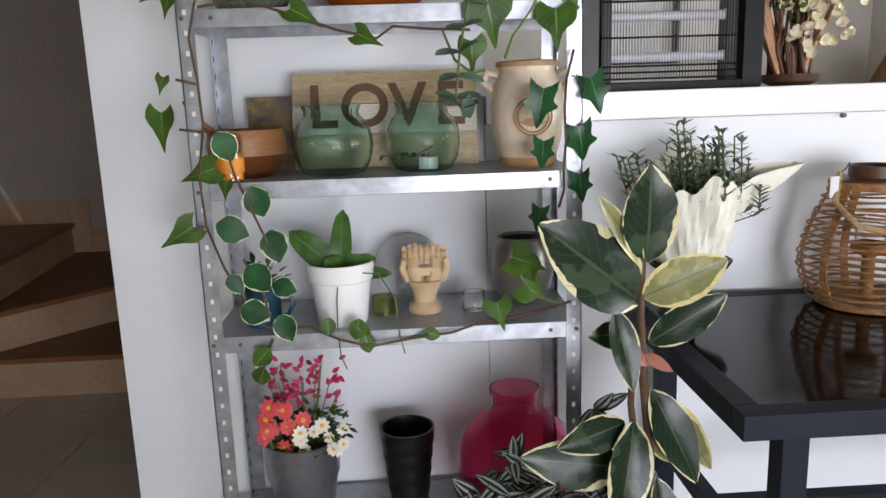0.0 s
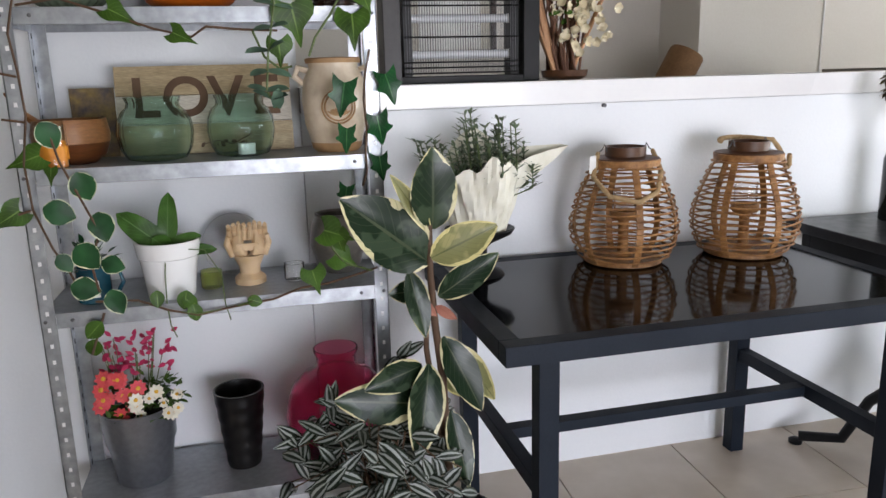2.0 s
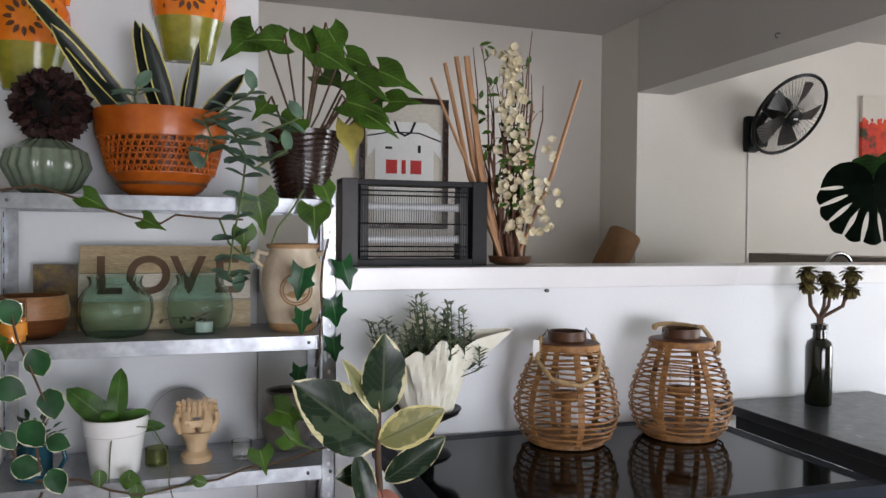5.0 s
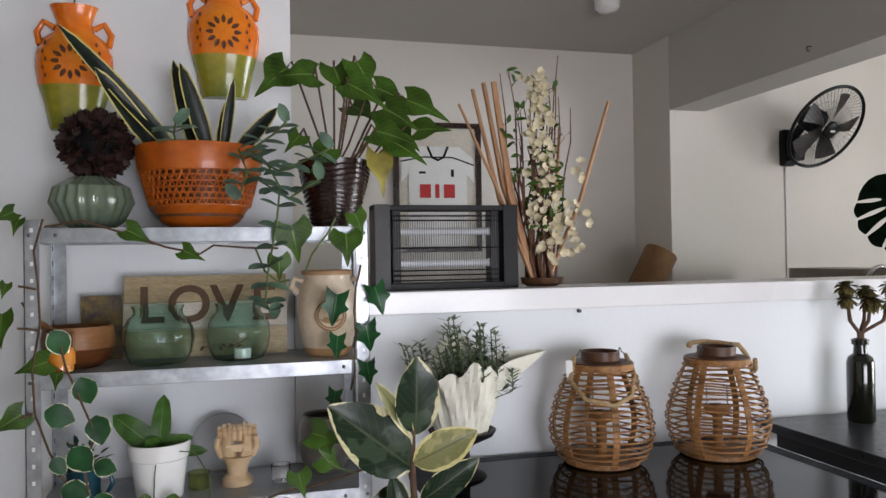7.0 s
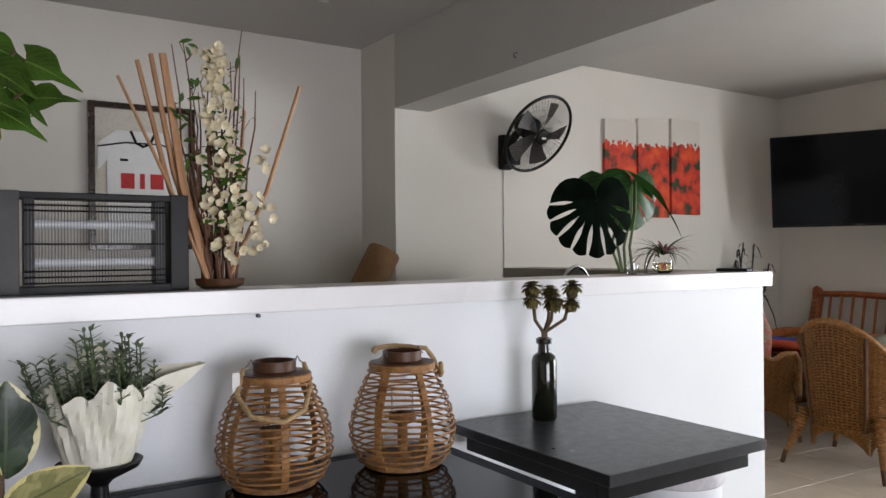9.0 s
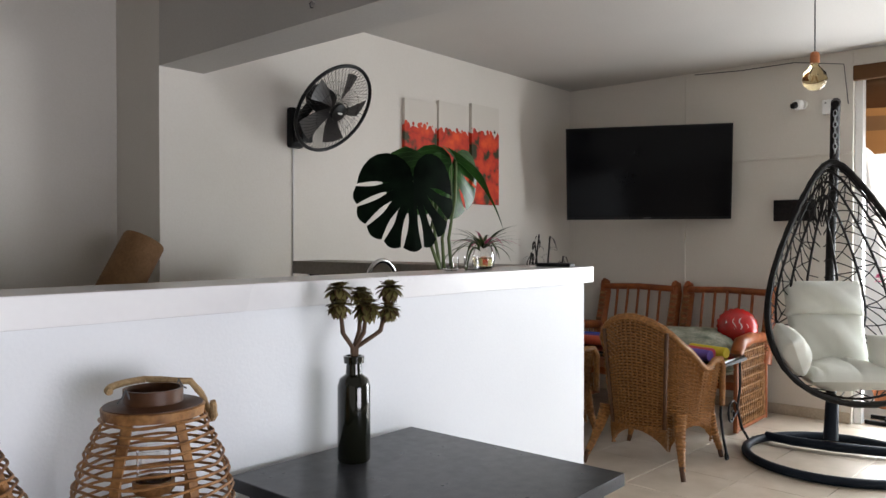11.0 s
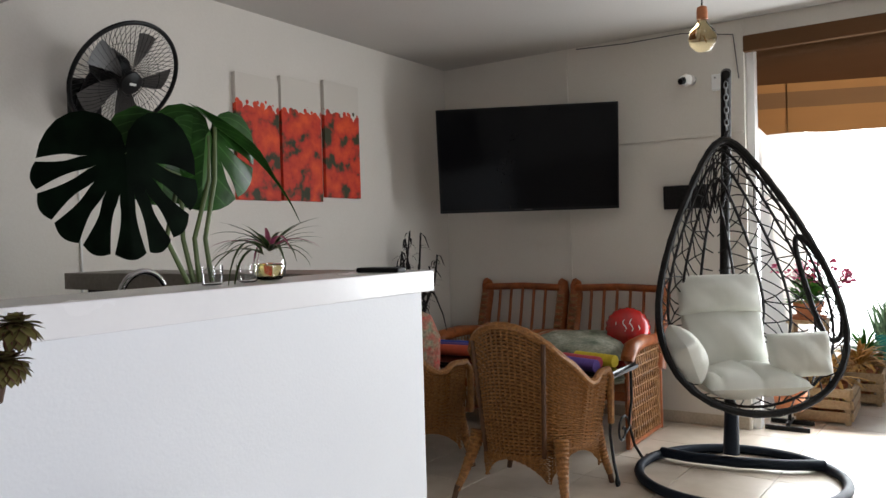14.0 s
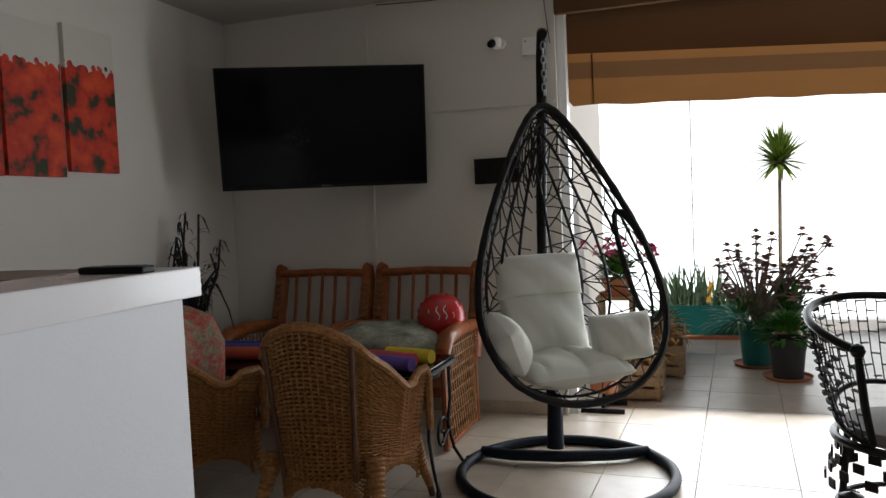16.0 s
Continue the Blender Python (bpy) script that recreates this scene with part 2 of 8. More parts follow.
    def data(self, name, smooth=False, bevel=0.0, merge=False):
        me = bpy.data.meshes.new(name)
        me.from_pydata(self.v, [], self.f)
        if self.uv:
            lay = me.uv_layers.new(name="UVMap")
            for l in me.loops:
                lay.data[l.index].uv = self.uv.get(l.vertex_index, (0, 0))
        if bevel:
            bm = bmesh.new()
            bm.from_mesh(me)
            sharp = [e for e in bm.edges if len(e.link_faces) == 2 and e.calc_face_angle(0) > 0.6]
            bmesh.ops.bevel(bm, geom=sharp, offset=bevel, segments=2, profile=0.6, affect="EDGES")
            bm.to_mesh(me)
            bm.free()
        if smooth:
            me.polygons.foreach_set("use_smooth", [True] * len(me.polygons))
            me.set_sharp_from_angle(angle=radians(40))
        return me


BULK = {"foliage", "petals", "hole", "stemwork", "woven_shell", "stakework", "arched_skirt", "woven_patches", "woven_skirt", "wire_grid", "flower_eyes", "blossom_eyes", "coral_bloom", "white_bloom", "crimson_bloom", "succulent_leaves", "trailing_growth", "lattice", "blossoms", "branchwork", "twigwork", "rosettes", "underplanting", "blooms", "flower_stalks", "crown", "aloe", "side_weave", "cane_weave", "cage", "cut_out_pattern", "small_leaves", "chain", "keys", "bolt", "upper_stems", "upper_leaves", "pink_leaves", "emblem"}


def part(name, g, material, parent=None, label="", smooth=True, bevel=0.0):
    """One mesh object, under a thing or under a part."""
    o = new(name, g.data(name, smooth, bevel) if isinstance(g, Mesh) else g)
    if not o.data.materials:
        o.data.materials.append(material)
    if parent:
        o.parent = parent
    if label:
        tagged(o, label)
    if parent and name in BULK:
        tagged(o, kind="stuff")
    return o


def thing(name, at, label, category, group="", kind="", rz=0):
    o = new(name)
    o.empty_display_size = 0.05
    o.matrix_basis = pose(*at, 0, 0, rz)
    return tagged(o, label, category, group, kind)


def B(lo, hi, m=None):
    return Mesh().box(lo, hi, m)


def structure(name, g, material, label, category, smooth=False, bevel=0.0):
    return tagged(part(name, g, material, None, "", smooth, bevel), label, category, "", "structure")


R = random.Random(7)


def rnd(a, b):
    return R.uniform(a, b)


# ---- the setting ----
HW, CAPZ, CEILZ, ARTY, TVX, PILX = 1.956, 1.265, 2.80, 4.06, 7.05, 2.85
ground = structure("ground", B((-90, -90, -8.2), (90, 90, -8.0)), mat("dry_earth", (0.32, 0.27, 0.2), (0.25, 0.21, 0.16), 0.95, scale=0.6), "dry pale earth around the house", "ground")
floor = structure("floor", B((-3.4, -3.2, -0.25), (10.9, 6.4, -0.006)), GROUT, "beige square floor tiles with dark grout", "floor")
structure("wall_shelf", B((-0.69, HW, 0), (0.265, HW + 0.16, CEILZ)), WHITE, "plain white plastered wall behind the metal shelf", "wall")
half = structure("wall_bar", B((0.267, HW, 0), (3.66, HW + 0.15, 1.193)), WHITE, "white painted half wall of the bar counter", "wall")
structure("wall_bar_side", B((3.51, HW + 0.152, 0), (3.66, 3.64, 1.193)), WHITE, "white side wing of the bar counter", "wall")
structure("trim_bar_top", B((0.267, HW - 0.026, 1.195), (3.70, HW + 0.23, CAPZ)), CAPW, "glossy white wooden cap along the bar", "trim", bevel=0.004)
structure("trim_bar_side", B((3.42, HW + 0.232, 1.195), (3.70, 3.66, CAPZ)), mat("grey_brown_worktop", (0.30, 0.27, 0.235), (0.25, 0.225, 0.195), 0.45, scale=6), "grey-brown cap of the bar's side wing", "trim", bevel=0.004)
structure("trim_backsplash", B((3.49, HW + 0.28, 0.92), (3.508, 3.6, 1.192)), BLKGLASS, "black splashback on the inside of the bar", "trim")
structure("wall_fan", B((PILX, ARTY, 0), (7.25, ARTY + 0.45, CEILZ)), CREAM, "white wall with fan and paintings", "wall")
structure("wall_alcove_back", B((-0.2, 4.53, 0), (PILX - 0.002, 4.7, CEILZ)), CREAM, "white rear wall of the raised alcove", "wall")
structure("beam", B((PILX, -3.2, 2.31), (3.115, ARTY - 0.002, CEILZ - 0.002)), CEIL, "white concrete beam across the ceiling, dimmed in its colour", "beam")
structure("ceiling", B((-3.4, -3.2, CEILZ), (7.25, 6.4, CEILZ + 0.2)), CEIL, "plain white ceiling, its dimness put into the colour", "ceiling")
structure("wall_tv", B((TVX, 1.63, 0), (7.25, ARTY - 0.002, CEILZ)), CREAM, "white wall with the television", "wall")
structure("wall_lintel", B((TVX, -3.2, 2.62), (7.25, 1.628, CEILZ)), CREAM, "white lintel above the terrace opening", "wall")
structure("wall_rear_left", B((-3.55, -3.2, 0), (-3.402, 6.4, CEILZ)), TAUPE, "unseen side wall, made dark taupe to cut bounced light", "wall")
# Added out of view to block the door's daylight from the stairwell.
structure("wall_stair_blocker", B((-1.25, -3.198, 0), (-1.1, 1.0, CEILZ)), CREAM, "unseen white wall added to keep daylight off the stairs", "wall")
# Unseen wall, added to cut how much terrace light comes in.
structure("wall_terrace_blocker", B((TVX, -3.2, 0), (7.25, -1.42, 2.618)), CREAM, "unseen white wall added to narrow the terrace light", "wall")
# Unseen slab, added so no sun patch falls through the south door.
structure("door_sun_blocker", B((-3.4, -5.4, 2.62), (4.5, -3.352, 2.75)), CEIL, "unseen slab added to keep the sun out of the door", "roof")
structure("building_base", B((-3.4, -6, -8), (10.75, 6.4, -0.252)), CEIL, "plain rendered lower storeys under the terrace", "building")
structure("wall_south", Mesh().box((-3.4, -3.35, 0), (0.4, -3.2, CEILZ)).box((2.8, -3.35, 0), (7.25, -3.2, CEILZ)).box((0.4, -3.35, 2.2), (2.8, -3.2, CEILZ)), TAUPE, "unseen wall with a garden door opening, dark taupe to cut bounced light", "wall")
# Warm grey, darker than the white walls next to it.
structure("wall_stair", B((-3.4, 4.752, 0), (-0.352, 4.90, CEILZ)), mat("warm_grey_wall_tone", (0.42, 0.36, 0.31), (0.37, 0.315, 0.27), 0.8, scale=2, bump=0.15), "warm grey wall beyond the staircase", "wall")
structure("wall_stair_side", B((-0.35, HW + 0.162, 0), (-0.2, 5.298, CEILZ)), CREAM, "white wall beside the staircase", "wall")
structure("baseboard_tv", B((TVX - 0.012, 1.64, 0.002), (TVX - 0.001, ARTY - 0.004, 0.085)), SKIRT, "beige tile skirting under the television wall", "baseboard", bevel=0.002)
structure("baseboard_fan", B((3.72, ARTY - 0.012, 0.002), (TVX - 0.014, ARTY - 0.001, 0.085)), SKIRT, "beige tile skirting", "baseboard", bevel=0.002)
structure("terrace_kerb", B((10.55, -6, -0.25), (10.75, 6.4, 0.10)), mat("white_terrace_render", (0.85, 0.84, 0.82), (0.8, 0.79, 0.77), 0.9, scale=2, bump=0.3), "low white rendered kerb along the terrace edge", "kerb")
structure("terrace_wall", B((7.252, 1.75, -0.25), (10.548, 1.95, 2.6)), CREAM, "white rendered terrace side wall", "wall")

structure("wall_alcove_side", B((PILX, ARTY + 0.452, 0), (3.0, 4.7, CEILZ)), CREAM, "short white return wall of the alcove", "wall")

# ---- staircase beyond the shelf wall ----
STONE = mat("red_brown_stone_tread", (0.26, 0.105, 0.04), (0.20, 0.075, 0.028), 0.4, scale=5)
RISER = mat("tan_stone_riser", (0.46, 0.31, 0.19), (0.38, 0.25, 0.15), 0.5, scale=5)
stairs = thing("staircase", (-1.8, 3.4, 0), "brown stone winder staircase with tan risers", "staircase", "", "structure")


def prism(foot, z0, z1):
    n = len(foot)
    return Mesh().add([(x + 1.8, y - 3.4, z) for z in (z0, z1) for x, y in foot], [tuple(range(n))[::-1], tuple(range(n, 2 * n))] + [(i, (i + 1) % n, (i + 1) % n + n, i + n) for i in range(n)])


for k, foot in enumerate((((-3.38, 3.32), (-0.36, 3.32), (-0.36, 4.75), (-3.38, 4.75)), ((-3.38, 3.40), (-1.82, 3.40), (-0.66, 4.75), (-3.38, 4.75)), ((-3.38, 3.44), (-1.86, 3.44), (-2.0, 4.75), (-3.38, 4.75)), ((-3.38, 3.48), (-2.2, 3.48), (-2.52, 4.75), (-3.38, 4.75)), ((-3.38, 3.52), (-2.6, 3.52), (-3.0, 4.75), (-3.38, 4.75)))):
    z = 0.188 * k
    part("riser", prism(foot, z, z + 0.16), RISER, stairs, smooth=False)
    nose = [(x + (0.02 if x > -3.3 else 0), y - (0.02 if y < 4 else 0)) for x, y in foot]
    part("tread", prism(nose, z + 0.162, z + 0.188), STONE, stairs, smooth=False, bevel=0.005)
for x0, x1, z0, z1 in ((-1.88, -0.7, 0.378, 0.52), (-2.0, -1.882, 0.378, 0.71), (-2.42, -2.002, 0.566, 0.71), (-2.54, -2.422, 0.566, 0.90), (-3.0, -2.542, 0.754, 0.90)):
    part("skirting_tile", B((x0 + 1.8, 1.338, z0), (x1 + 1.8, 1.349, z1)), RISER, stairs, smooth=False, bevel=0.002)

# ---- metal shelf ----
SX0, SX1, SY0, SY1 = -0.383, 0.441, 1.645, 1.935
SZ = (1.455, 1.105, 0.768, 0.245)
shelf = thing("metal_shelf", (0.04, 1.79, 0), "galvanised slotted-angle shelf unit full of plants and pots", "shelf")
O = Vector((0.04, 1.79, 0))


def rel(p):
    return (p[0] - O.x, p[1] - O.y, p[2] - O.z)


for x, sx in ((SX0, 1), (SX1, -1)):
    for y, sy in ((SY0, 1), (SY1, -1)):
        g = Mesh()
        w, th, top = 0.034, 0.0025, 1.475
        g.box(rel((min(x, x + sx * w), min(y, y + sy * th), 0.0)), rel((max(x, x + sx * w), max(y, y + sy * th), top)))
        g.box(rel((min(x, x + sx * th), min(y, y + sy * w), 0.0)), rel((max(x, x + sx * th), max(y, y + sy * w), top)))
        post = part("post", g, ZINC, shelf, smooth=False)
        hg = Mesh()
        for k in range(36):
            z = 0.05 + k * 0.04
            yy = y - sy * 0.0012
            hg.box(rel((x + sx * 0.014, min(yy, y + sy * 0.0), z - 0.005)), rel((x + sx * 0.021, max(yy, y), z + 0.005))) if sx > 0 else hg.box(rel((x - 0.021, min(yy, y), z - 0.005)), rel((x - 0.014, max(yy, y), z + 0.005)))
            xx = x + sx * (th + 0.0006)
            hg.box(rel((min(xx, x + sx * th), y + (0.012 if sy > 0 else -0.02), z - 0.007)), rel((max(xx, x + sx * th), y + (0.02 if sy > 0 else -0.012), z + 0.007)))
        part("hole", hg, CAPW if y == SY0 else HOLE, post, smooth=False)
for i, z in enumerate(SZ):
    g = Mesh()
    g.box(rel((SX0 + 0.004, SY0 + 0.004, z - 0.003)), rel((SX1 - 0.004, SY1 - 0.004, z)))
    deck = part("shelf_deck", g, ZINC_D, shelf, smooth=False)
    g = Mesh()
    g.box(rel((SX0 + 0.035, SY0 - 0.001, z - 0.036)), rel((SX1 - 0.035, SY0 + 0.0028, z + 0.0005)))
    g.box(rel((SX0 + 0.035, SY0 + 0.003, z - 0.036)), rel((SX1 - 0.035, SY0 + 0.014, z - 0.034)))
    part("front_lip", g, ZINC, deck, smooth=False, bevel=0.001)
    part("rear_lip", B(rel((SX0 + 0.035, SY1 - 0.0028, z - 0.036)), rel((SX1 - 0.035, SY1 + 0.001, z + 0.0005))), ZINC, deck, smooth=False)
    part("side_lip", B(rel((SX0 + 0.0036, SY0 + 0.036, z - 0.036)), rel((SX0 + 0.0066, SY1 - 0.036, z + 0.0005))), ZINC, deck, smooth=False)
    part("side_lip", B(rel((SX1 - 0.0066, SY0 + 0.036, z - 0.036)), rel((SX1 - 0.0036, SY1 - 0.036, z + 0.0005))), ZINC, deck, smooth=False)
    bl = Mesh()
    for bx in (SX0 + 0.012, SX0 + 0.07, SX1 - 0.07, SX1 - 0.012):
        bl.lathe([(0.0045, 0), (0.0045, 0.003), (0.003, 0.004)], 8, m=pose(*rel((bx, SY0 - 0.001, z - 0.017)), 90, 0, 0))
    part("bolt", bl, GREYLEG, deck)

# ---- pots and glass on the shelf ----
JADE = glass("pale_green_glass", (0.80, 0.935, 0.885), 0.04, 1.25)
GREENG = mat("grey_green_ribbed_glass", (0.20, 0.25, 0.18), (0.11, 0.145, 0.10), 0.1, scale=8, coat=0.6)
PINKG = glass("pink_glass", (1.0, 0.36, 0.56), 0.05, 1.2)
WOODL = mat("turned_light_wood", (0.30, 0.14, 0.05), (0.22, 0.09, 0.03), 0.4, scale=9, stretch=(1, 1, 4), fine=0.1)
WOODD = mat("dark_red_wood", (0.13, 0.045, 0.014), (0.09, 0.03, 0.01), 0.35, scale=9, stretch=(1, 1, 4), fine=0.1)
CLAY = mat("cream_glazed_stoneware", (0.66, 0.56, 0.43), (0.58, 0.46, 0.32), 0.35, scale=5, coat=0.2)
CLAYB = mat("ochre_bare_stoneware", (0.42, 0.26, 0.13), (0.36, 0.2, 0.09), 0.6, scale=12)
WPOT = mat("white_ceramic", (0.82, 0.82, 0.81), (0.78, 0.78, 0.77), 0.25, scale=4, coat=0.3, fine=0.01)
SOIL = mat("dark_potting_soil", (0.035, 0.025, 0.018), (0.02, 0.014, 0.01), 0.95, scale=60, bump=1.0, bscale=150)
SILVER = mat("silver_grey_pot_glaze", (0.30, 0.31, 0.34), (0.25, 0.26, 0.29), 0.3, 0.8, scale=5)
BPOT = mat("black_pot_glaze", (0.006, 0.0055, 0.006), (0.01, 0.009, 0.009), 0.35, scale=6, spec=0.3)
BROWNPOT = mat("dark_brown_glazed_pot", (0.018, 0.008, 0.006), (0.03, 0.013, 0.008), 0.25, scale=10, coat=0.3)
ORANGEB = mat("orange_lacquered_bamboo", (0.50, 0.12, 0.010), (0.32, 0.065, 0.006), 0.35, scale=14, coat=0.2)
AMBER = mat("orange_candle_wax", (0.80, 0.30, 0.02), (0.72, 0.24, 0.015), 0.35, scale=10)
GREYPOT = mat("pewter_grey_glaze", (0.24, 0.22, 0.20), (0.19, 0.175, 0.16), 0.3, 0.5, scale=5)
RESIN = mat("cream_cast_stone", (0.66, 0.50, 0.32), (0.52, 0.36, 0.20), 0.6, scale=30, bump=0.3)
TEAL = mat("dark_teal_enamel", (0.012, 0.06, 0.09), (0.016, 0.08, 0.11), 0.25, scale=8)
PALE = mat("pale_print", (0.75, 0.75, 0.72), rough=0.5)
STEM = mat("green_stem", (0.10, 0.14, 0.045), (0.07, 0.10, 0.03), 0.5, scale=30)
BSTEM = mat("brown_stem", (0.10, 0.055, 0.03), (0.07, 0.04, 0.022), 0.6, scale=30, bump=0.4)
IVY = leaf_mat("green_syngonium_leaf", (0.042, 0.095, 0.010), (0.05, 0.12, 0.016), 2.0, (0.12, 0.2, 0.04), 0.4)
IVYD = leaf_mat("dark_ivy_leaf", (0.012, 0.075, 0.022), (0.012, 0.075, 0.022), 2.0, (0.06, 0.17, 0.06), 0.3)
VARI = leaf_mat("white_edged_green_leaf", (0.022, 0.085, 0.028), (0.60, 0.64, 0.43), 0.94, None, 0.4, 0.45)
FICUS = leaf_mat("cream_margined_rubber_leaf", (0.010, 0.022, 0.010), (0.54, 0.50, 0.29), 0.93, (0.05, 0.065, 0.035), 0.25, 1.3, 0.0, None, (0.032, 0.052, 0.028), 12)
FICUSP = leaf_mat("pale_yellow_rubber_leaf", (0.19, 0.19, 0.075), (0.60, 0.53, 0.24), 0.86, (0.1, 0.11, 0.04), 0.3, 0.9, 0.0, None, (0.30, 0.28, 0.12), 20)
ZEBRA = leaf_mat("silver_striped_leaf", (0.018, 0.026, 0.016), (0.018, 0.012, 0.014), 2.0, None, 0.4, 0.3, 0.0, (0.27, 0.29, 0.27))
GREYLEAF = leaf_mat("blue_green_succulent_leaf", (0.10, 0.17, 0.115), (0.12, 0.2, 0.13), 2.0, None, 0.5)
KALAN = leaf_mat("glossy_green_leaf", (0.05, 0.12, 0.02), (0.05, 0.12, 0.02), 2.0, (0.09, 0.17, 0.05), 0.35)
SANSE = leaf_mat("yellow_edged_dark_leaf", (0.010, 0.016, 0.011), (0.50, 0.43, 0.14), 0.84, None, 0.35, 0.15)
ROSEM = leaf_mat("grey_green_lavender_leaf", (0.15, 0.20, 0.12), (0.2, 0.25, 0.18), 0.9, None, 0.6)
PETALW = mat("white_petal", (0.76, 0.73, 0.64), (0.70, 0.66, 0.52), 0.6, scale=40)
PETALP = mat("crimson_petal", (0.52, 0.03, 0.10), (0.38, 0.02, 0.09), 0.55, scale=40)
PETALC = mat("coral_petal", (0.68, 0.09, 0.08), (0.6, 0.06, 0.09), 0.55, scale=40)
YOLK = mat("yellow_flower_eye", (0.75, 0.42, 0.05), rough=0.7)


def pot_profile(r0, r1, h, t=0.006, rim=0.0, soil=0.85):
    p = [(0, 0.0), (r0, 0.0), (r0 + (r1 - r0) * 0.7, h * 0.7)]
    if rim:
        p += [(r0 + (r1 - r0) * 0.72 + rim, h * 0.72)]
    return p + [(r1 + rim, h), (r1 + rim - t, h), (r1 - t - 0.002, h * soil), (0, h * soil)]


def hollow(outer, t):
    """A vessel with an inner wall: outer profile from the foot up, then back down inside."""
    inner = [(max(r - t, 0.002), max(z, outer[0][1] + t)) for r, z in outer[::-1] if r > t]
    return [(0, outer[0][1])] + outer + inner + [(0, outer[0][1] + t)]


def simple_pot(name, at, prof, material, label, category, ribs=0, depth=0.0, n=40):
    t = thing(name, at, label, category)
    part("body", Mesh().lathe(prof, n, ribs=ribs, depth=depth), material, t)
    return t


# two ribbed glass jars
for x, y, s in ((-0.095, 1.745, 1.07), (0.106, 1.765, 1.0)):
    prof = [(0.045 * s, 0.0), (0.064 * s, 0.006), (0.077 * s, 0.03), (0.083 * s, 0.065), (0.080 * s, 0.095), (0.068 * s, 0.119), (0.058 * s, 0.128), (0.056 * s, 0.138), (0.059 * s, 0.147), (0.061 * s, 0.152)]
    j = thing("glass_jar", (x, y, SZ[1]), "round ribbed pale green glass jar" + (" holding a white candle" if x > 0 else ""), "jar", "green glass jars")
    part("bowl", Mesh().lathe(hollow(prof, 0.003), 72, ribs=24, depth=0.012), JADE, j)
    if x > 0:
        c = thing("tealight", (x + 0.01, y, SZ[1] + 0.0045), "small white tealight candle inside a glass jar", "candle")
        part("wax", Mesh().lathe([(0, 0), (0.022, 0), (0.022, 0.026), (0.002, 0.024), (0, 0.024)], 24), WPOT, c)
        part("wick", Mesh().tube([(0, 0, 0.024), (0.001, 0, 0.034)], 0.001, 5), BLK, c)

# wooden sign with four painted letters
sign = thing("wooden_sign", (0.022, 1.84, SZ[1] + 0.004), "plank sign with large brown letters LOVE", "sign")
SLEAN = pose(0, 0, 0, -10, 0, 0)
PLANKS = [mat("weathered_plank_%s" % n, c, d, 0.75, scale=7, stretch=(1, 8, 8), bump=0.3, fine=0.15) for n, c, d in (("tan", (0.42, 0.33, 0.2), (0.33, 0.25, 0.14)), ("pale", (0.58, 0.54, 0.46), (0.48, 0.43, 0.35)), ("straw", (0.45, 0.37, 0.24), (0.36, 0.28, 0.17)))]
for k, (z0, z1) in enumerate(((0.15, 0.224), (0.078, 0.148), (0.0, 0.076))):
    part("plank", B((-0.216, -0.006, z0), (0.216, 0.006, z1), SLEAN), PLANKS[k], sign, smooth=False, bevel=0.0012)
LETTER = mat("brown_stencil_paint", (0.13, 0.075, 0.04), (0.09, 0.05, 0.028), 0.7, scale=30)
for k, ch in enumerate("LOVE"):
    cu = bpy.data.curves.new("letter", "FONT")
    cu.body, cu.size, cu.extrude, cu.offset, cu.align_x = ch, 0.14, 0.0008, 0.003, "CENTER"
    tmp = bpy.data.objects.new("tmp", cu)
    me = bpy.data.meshes.new_from_object(tmp)
    bpy.data.objects.remove(tmp)
    o = part("letter", me, LETTER, sign)
    o.matrix_basis = SLEAN @ pose(-0.147 + 0.1 * k, -0.0075, 0.097, 90, 0, 0)
vinep = Mesh().tube([(-0.02, -0.0075, 0.02), (0.02, -0.0075, 0.03), (0.06, -0.0075, 0.02), (0.11, -0.0075, 0.045)], 0.0014, 5)
for q in range(6):
    vinep.leaf((-0.01 + 0.02 * q, -0.0085, 0.027), (rnd(-1, 1), 0, rnd(-0.8, 1)), (0, -1, 0), 0.018, 0.009, n=3)
o = part("painted_vine", vinep, LETTER, sign)
o.matrix_basis = SLEAN

# stoneware jug with two ears
jug = thing("stoneware_jug", (0.345, 1.775, SZ[1]), "cream stoneware jug with brown foot and round emblem", "jug")
jp = [(0.052, 0.0), (0.062, 0.01), (0.078, 0.07), (0.084, 0.13), (0.078, 0.18), (0.062, 0.21), (0.064, 0.226), (0.069, 0.232)]
part("body", Mesh().lathe(hollow(jp, 0.006), 48), CLAY, jug)
part("foot", Mesh().lathe([(0.0525, 0.0), (0.0632, 0.01), (0.0665, 0.028), (0.060, 0.028)], 48), CLAYB, jug, "bare ochre foot")
part("rim", Mesh().lathe([(0.0695, 0.222), (0.071, 0.232), (0.066, 0.235), (0.062, 0.228)], 48), CLAYB, jug, "brown rim")
em = Mesh()
for rr in (0.041, 0.034):
    em.tube([(rr * math.cos(a), -0.083 + 0.35 * (rr ** 2) * 8, 0.115 + rr * math.sin(a)) for a in [i * math.pi / 14 for i in range(28)]], 0.0022, 5, True)
for q in range(9):
    em.leaf((0, -0.0865, 0.093), (math.sin(-1.2 + q * 0.3), 0.12, math.cos(-1.2 + q * 0.3)), (0, -1, 0), 0.034, 0.008, n=3)
part("emblem", em, CLAYB, jug, "round raised leaf emblem")
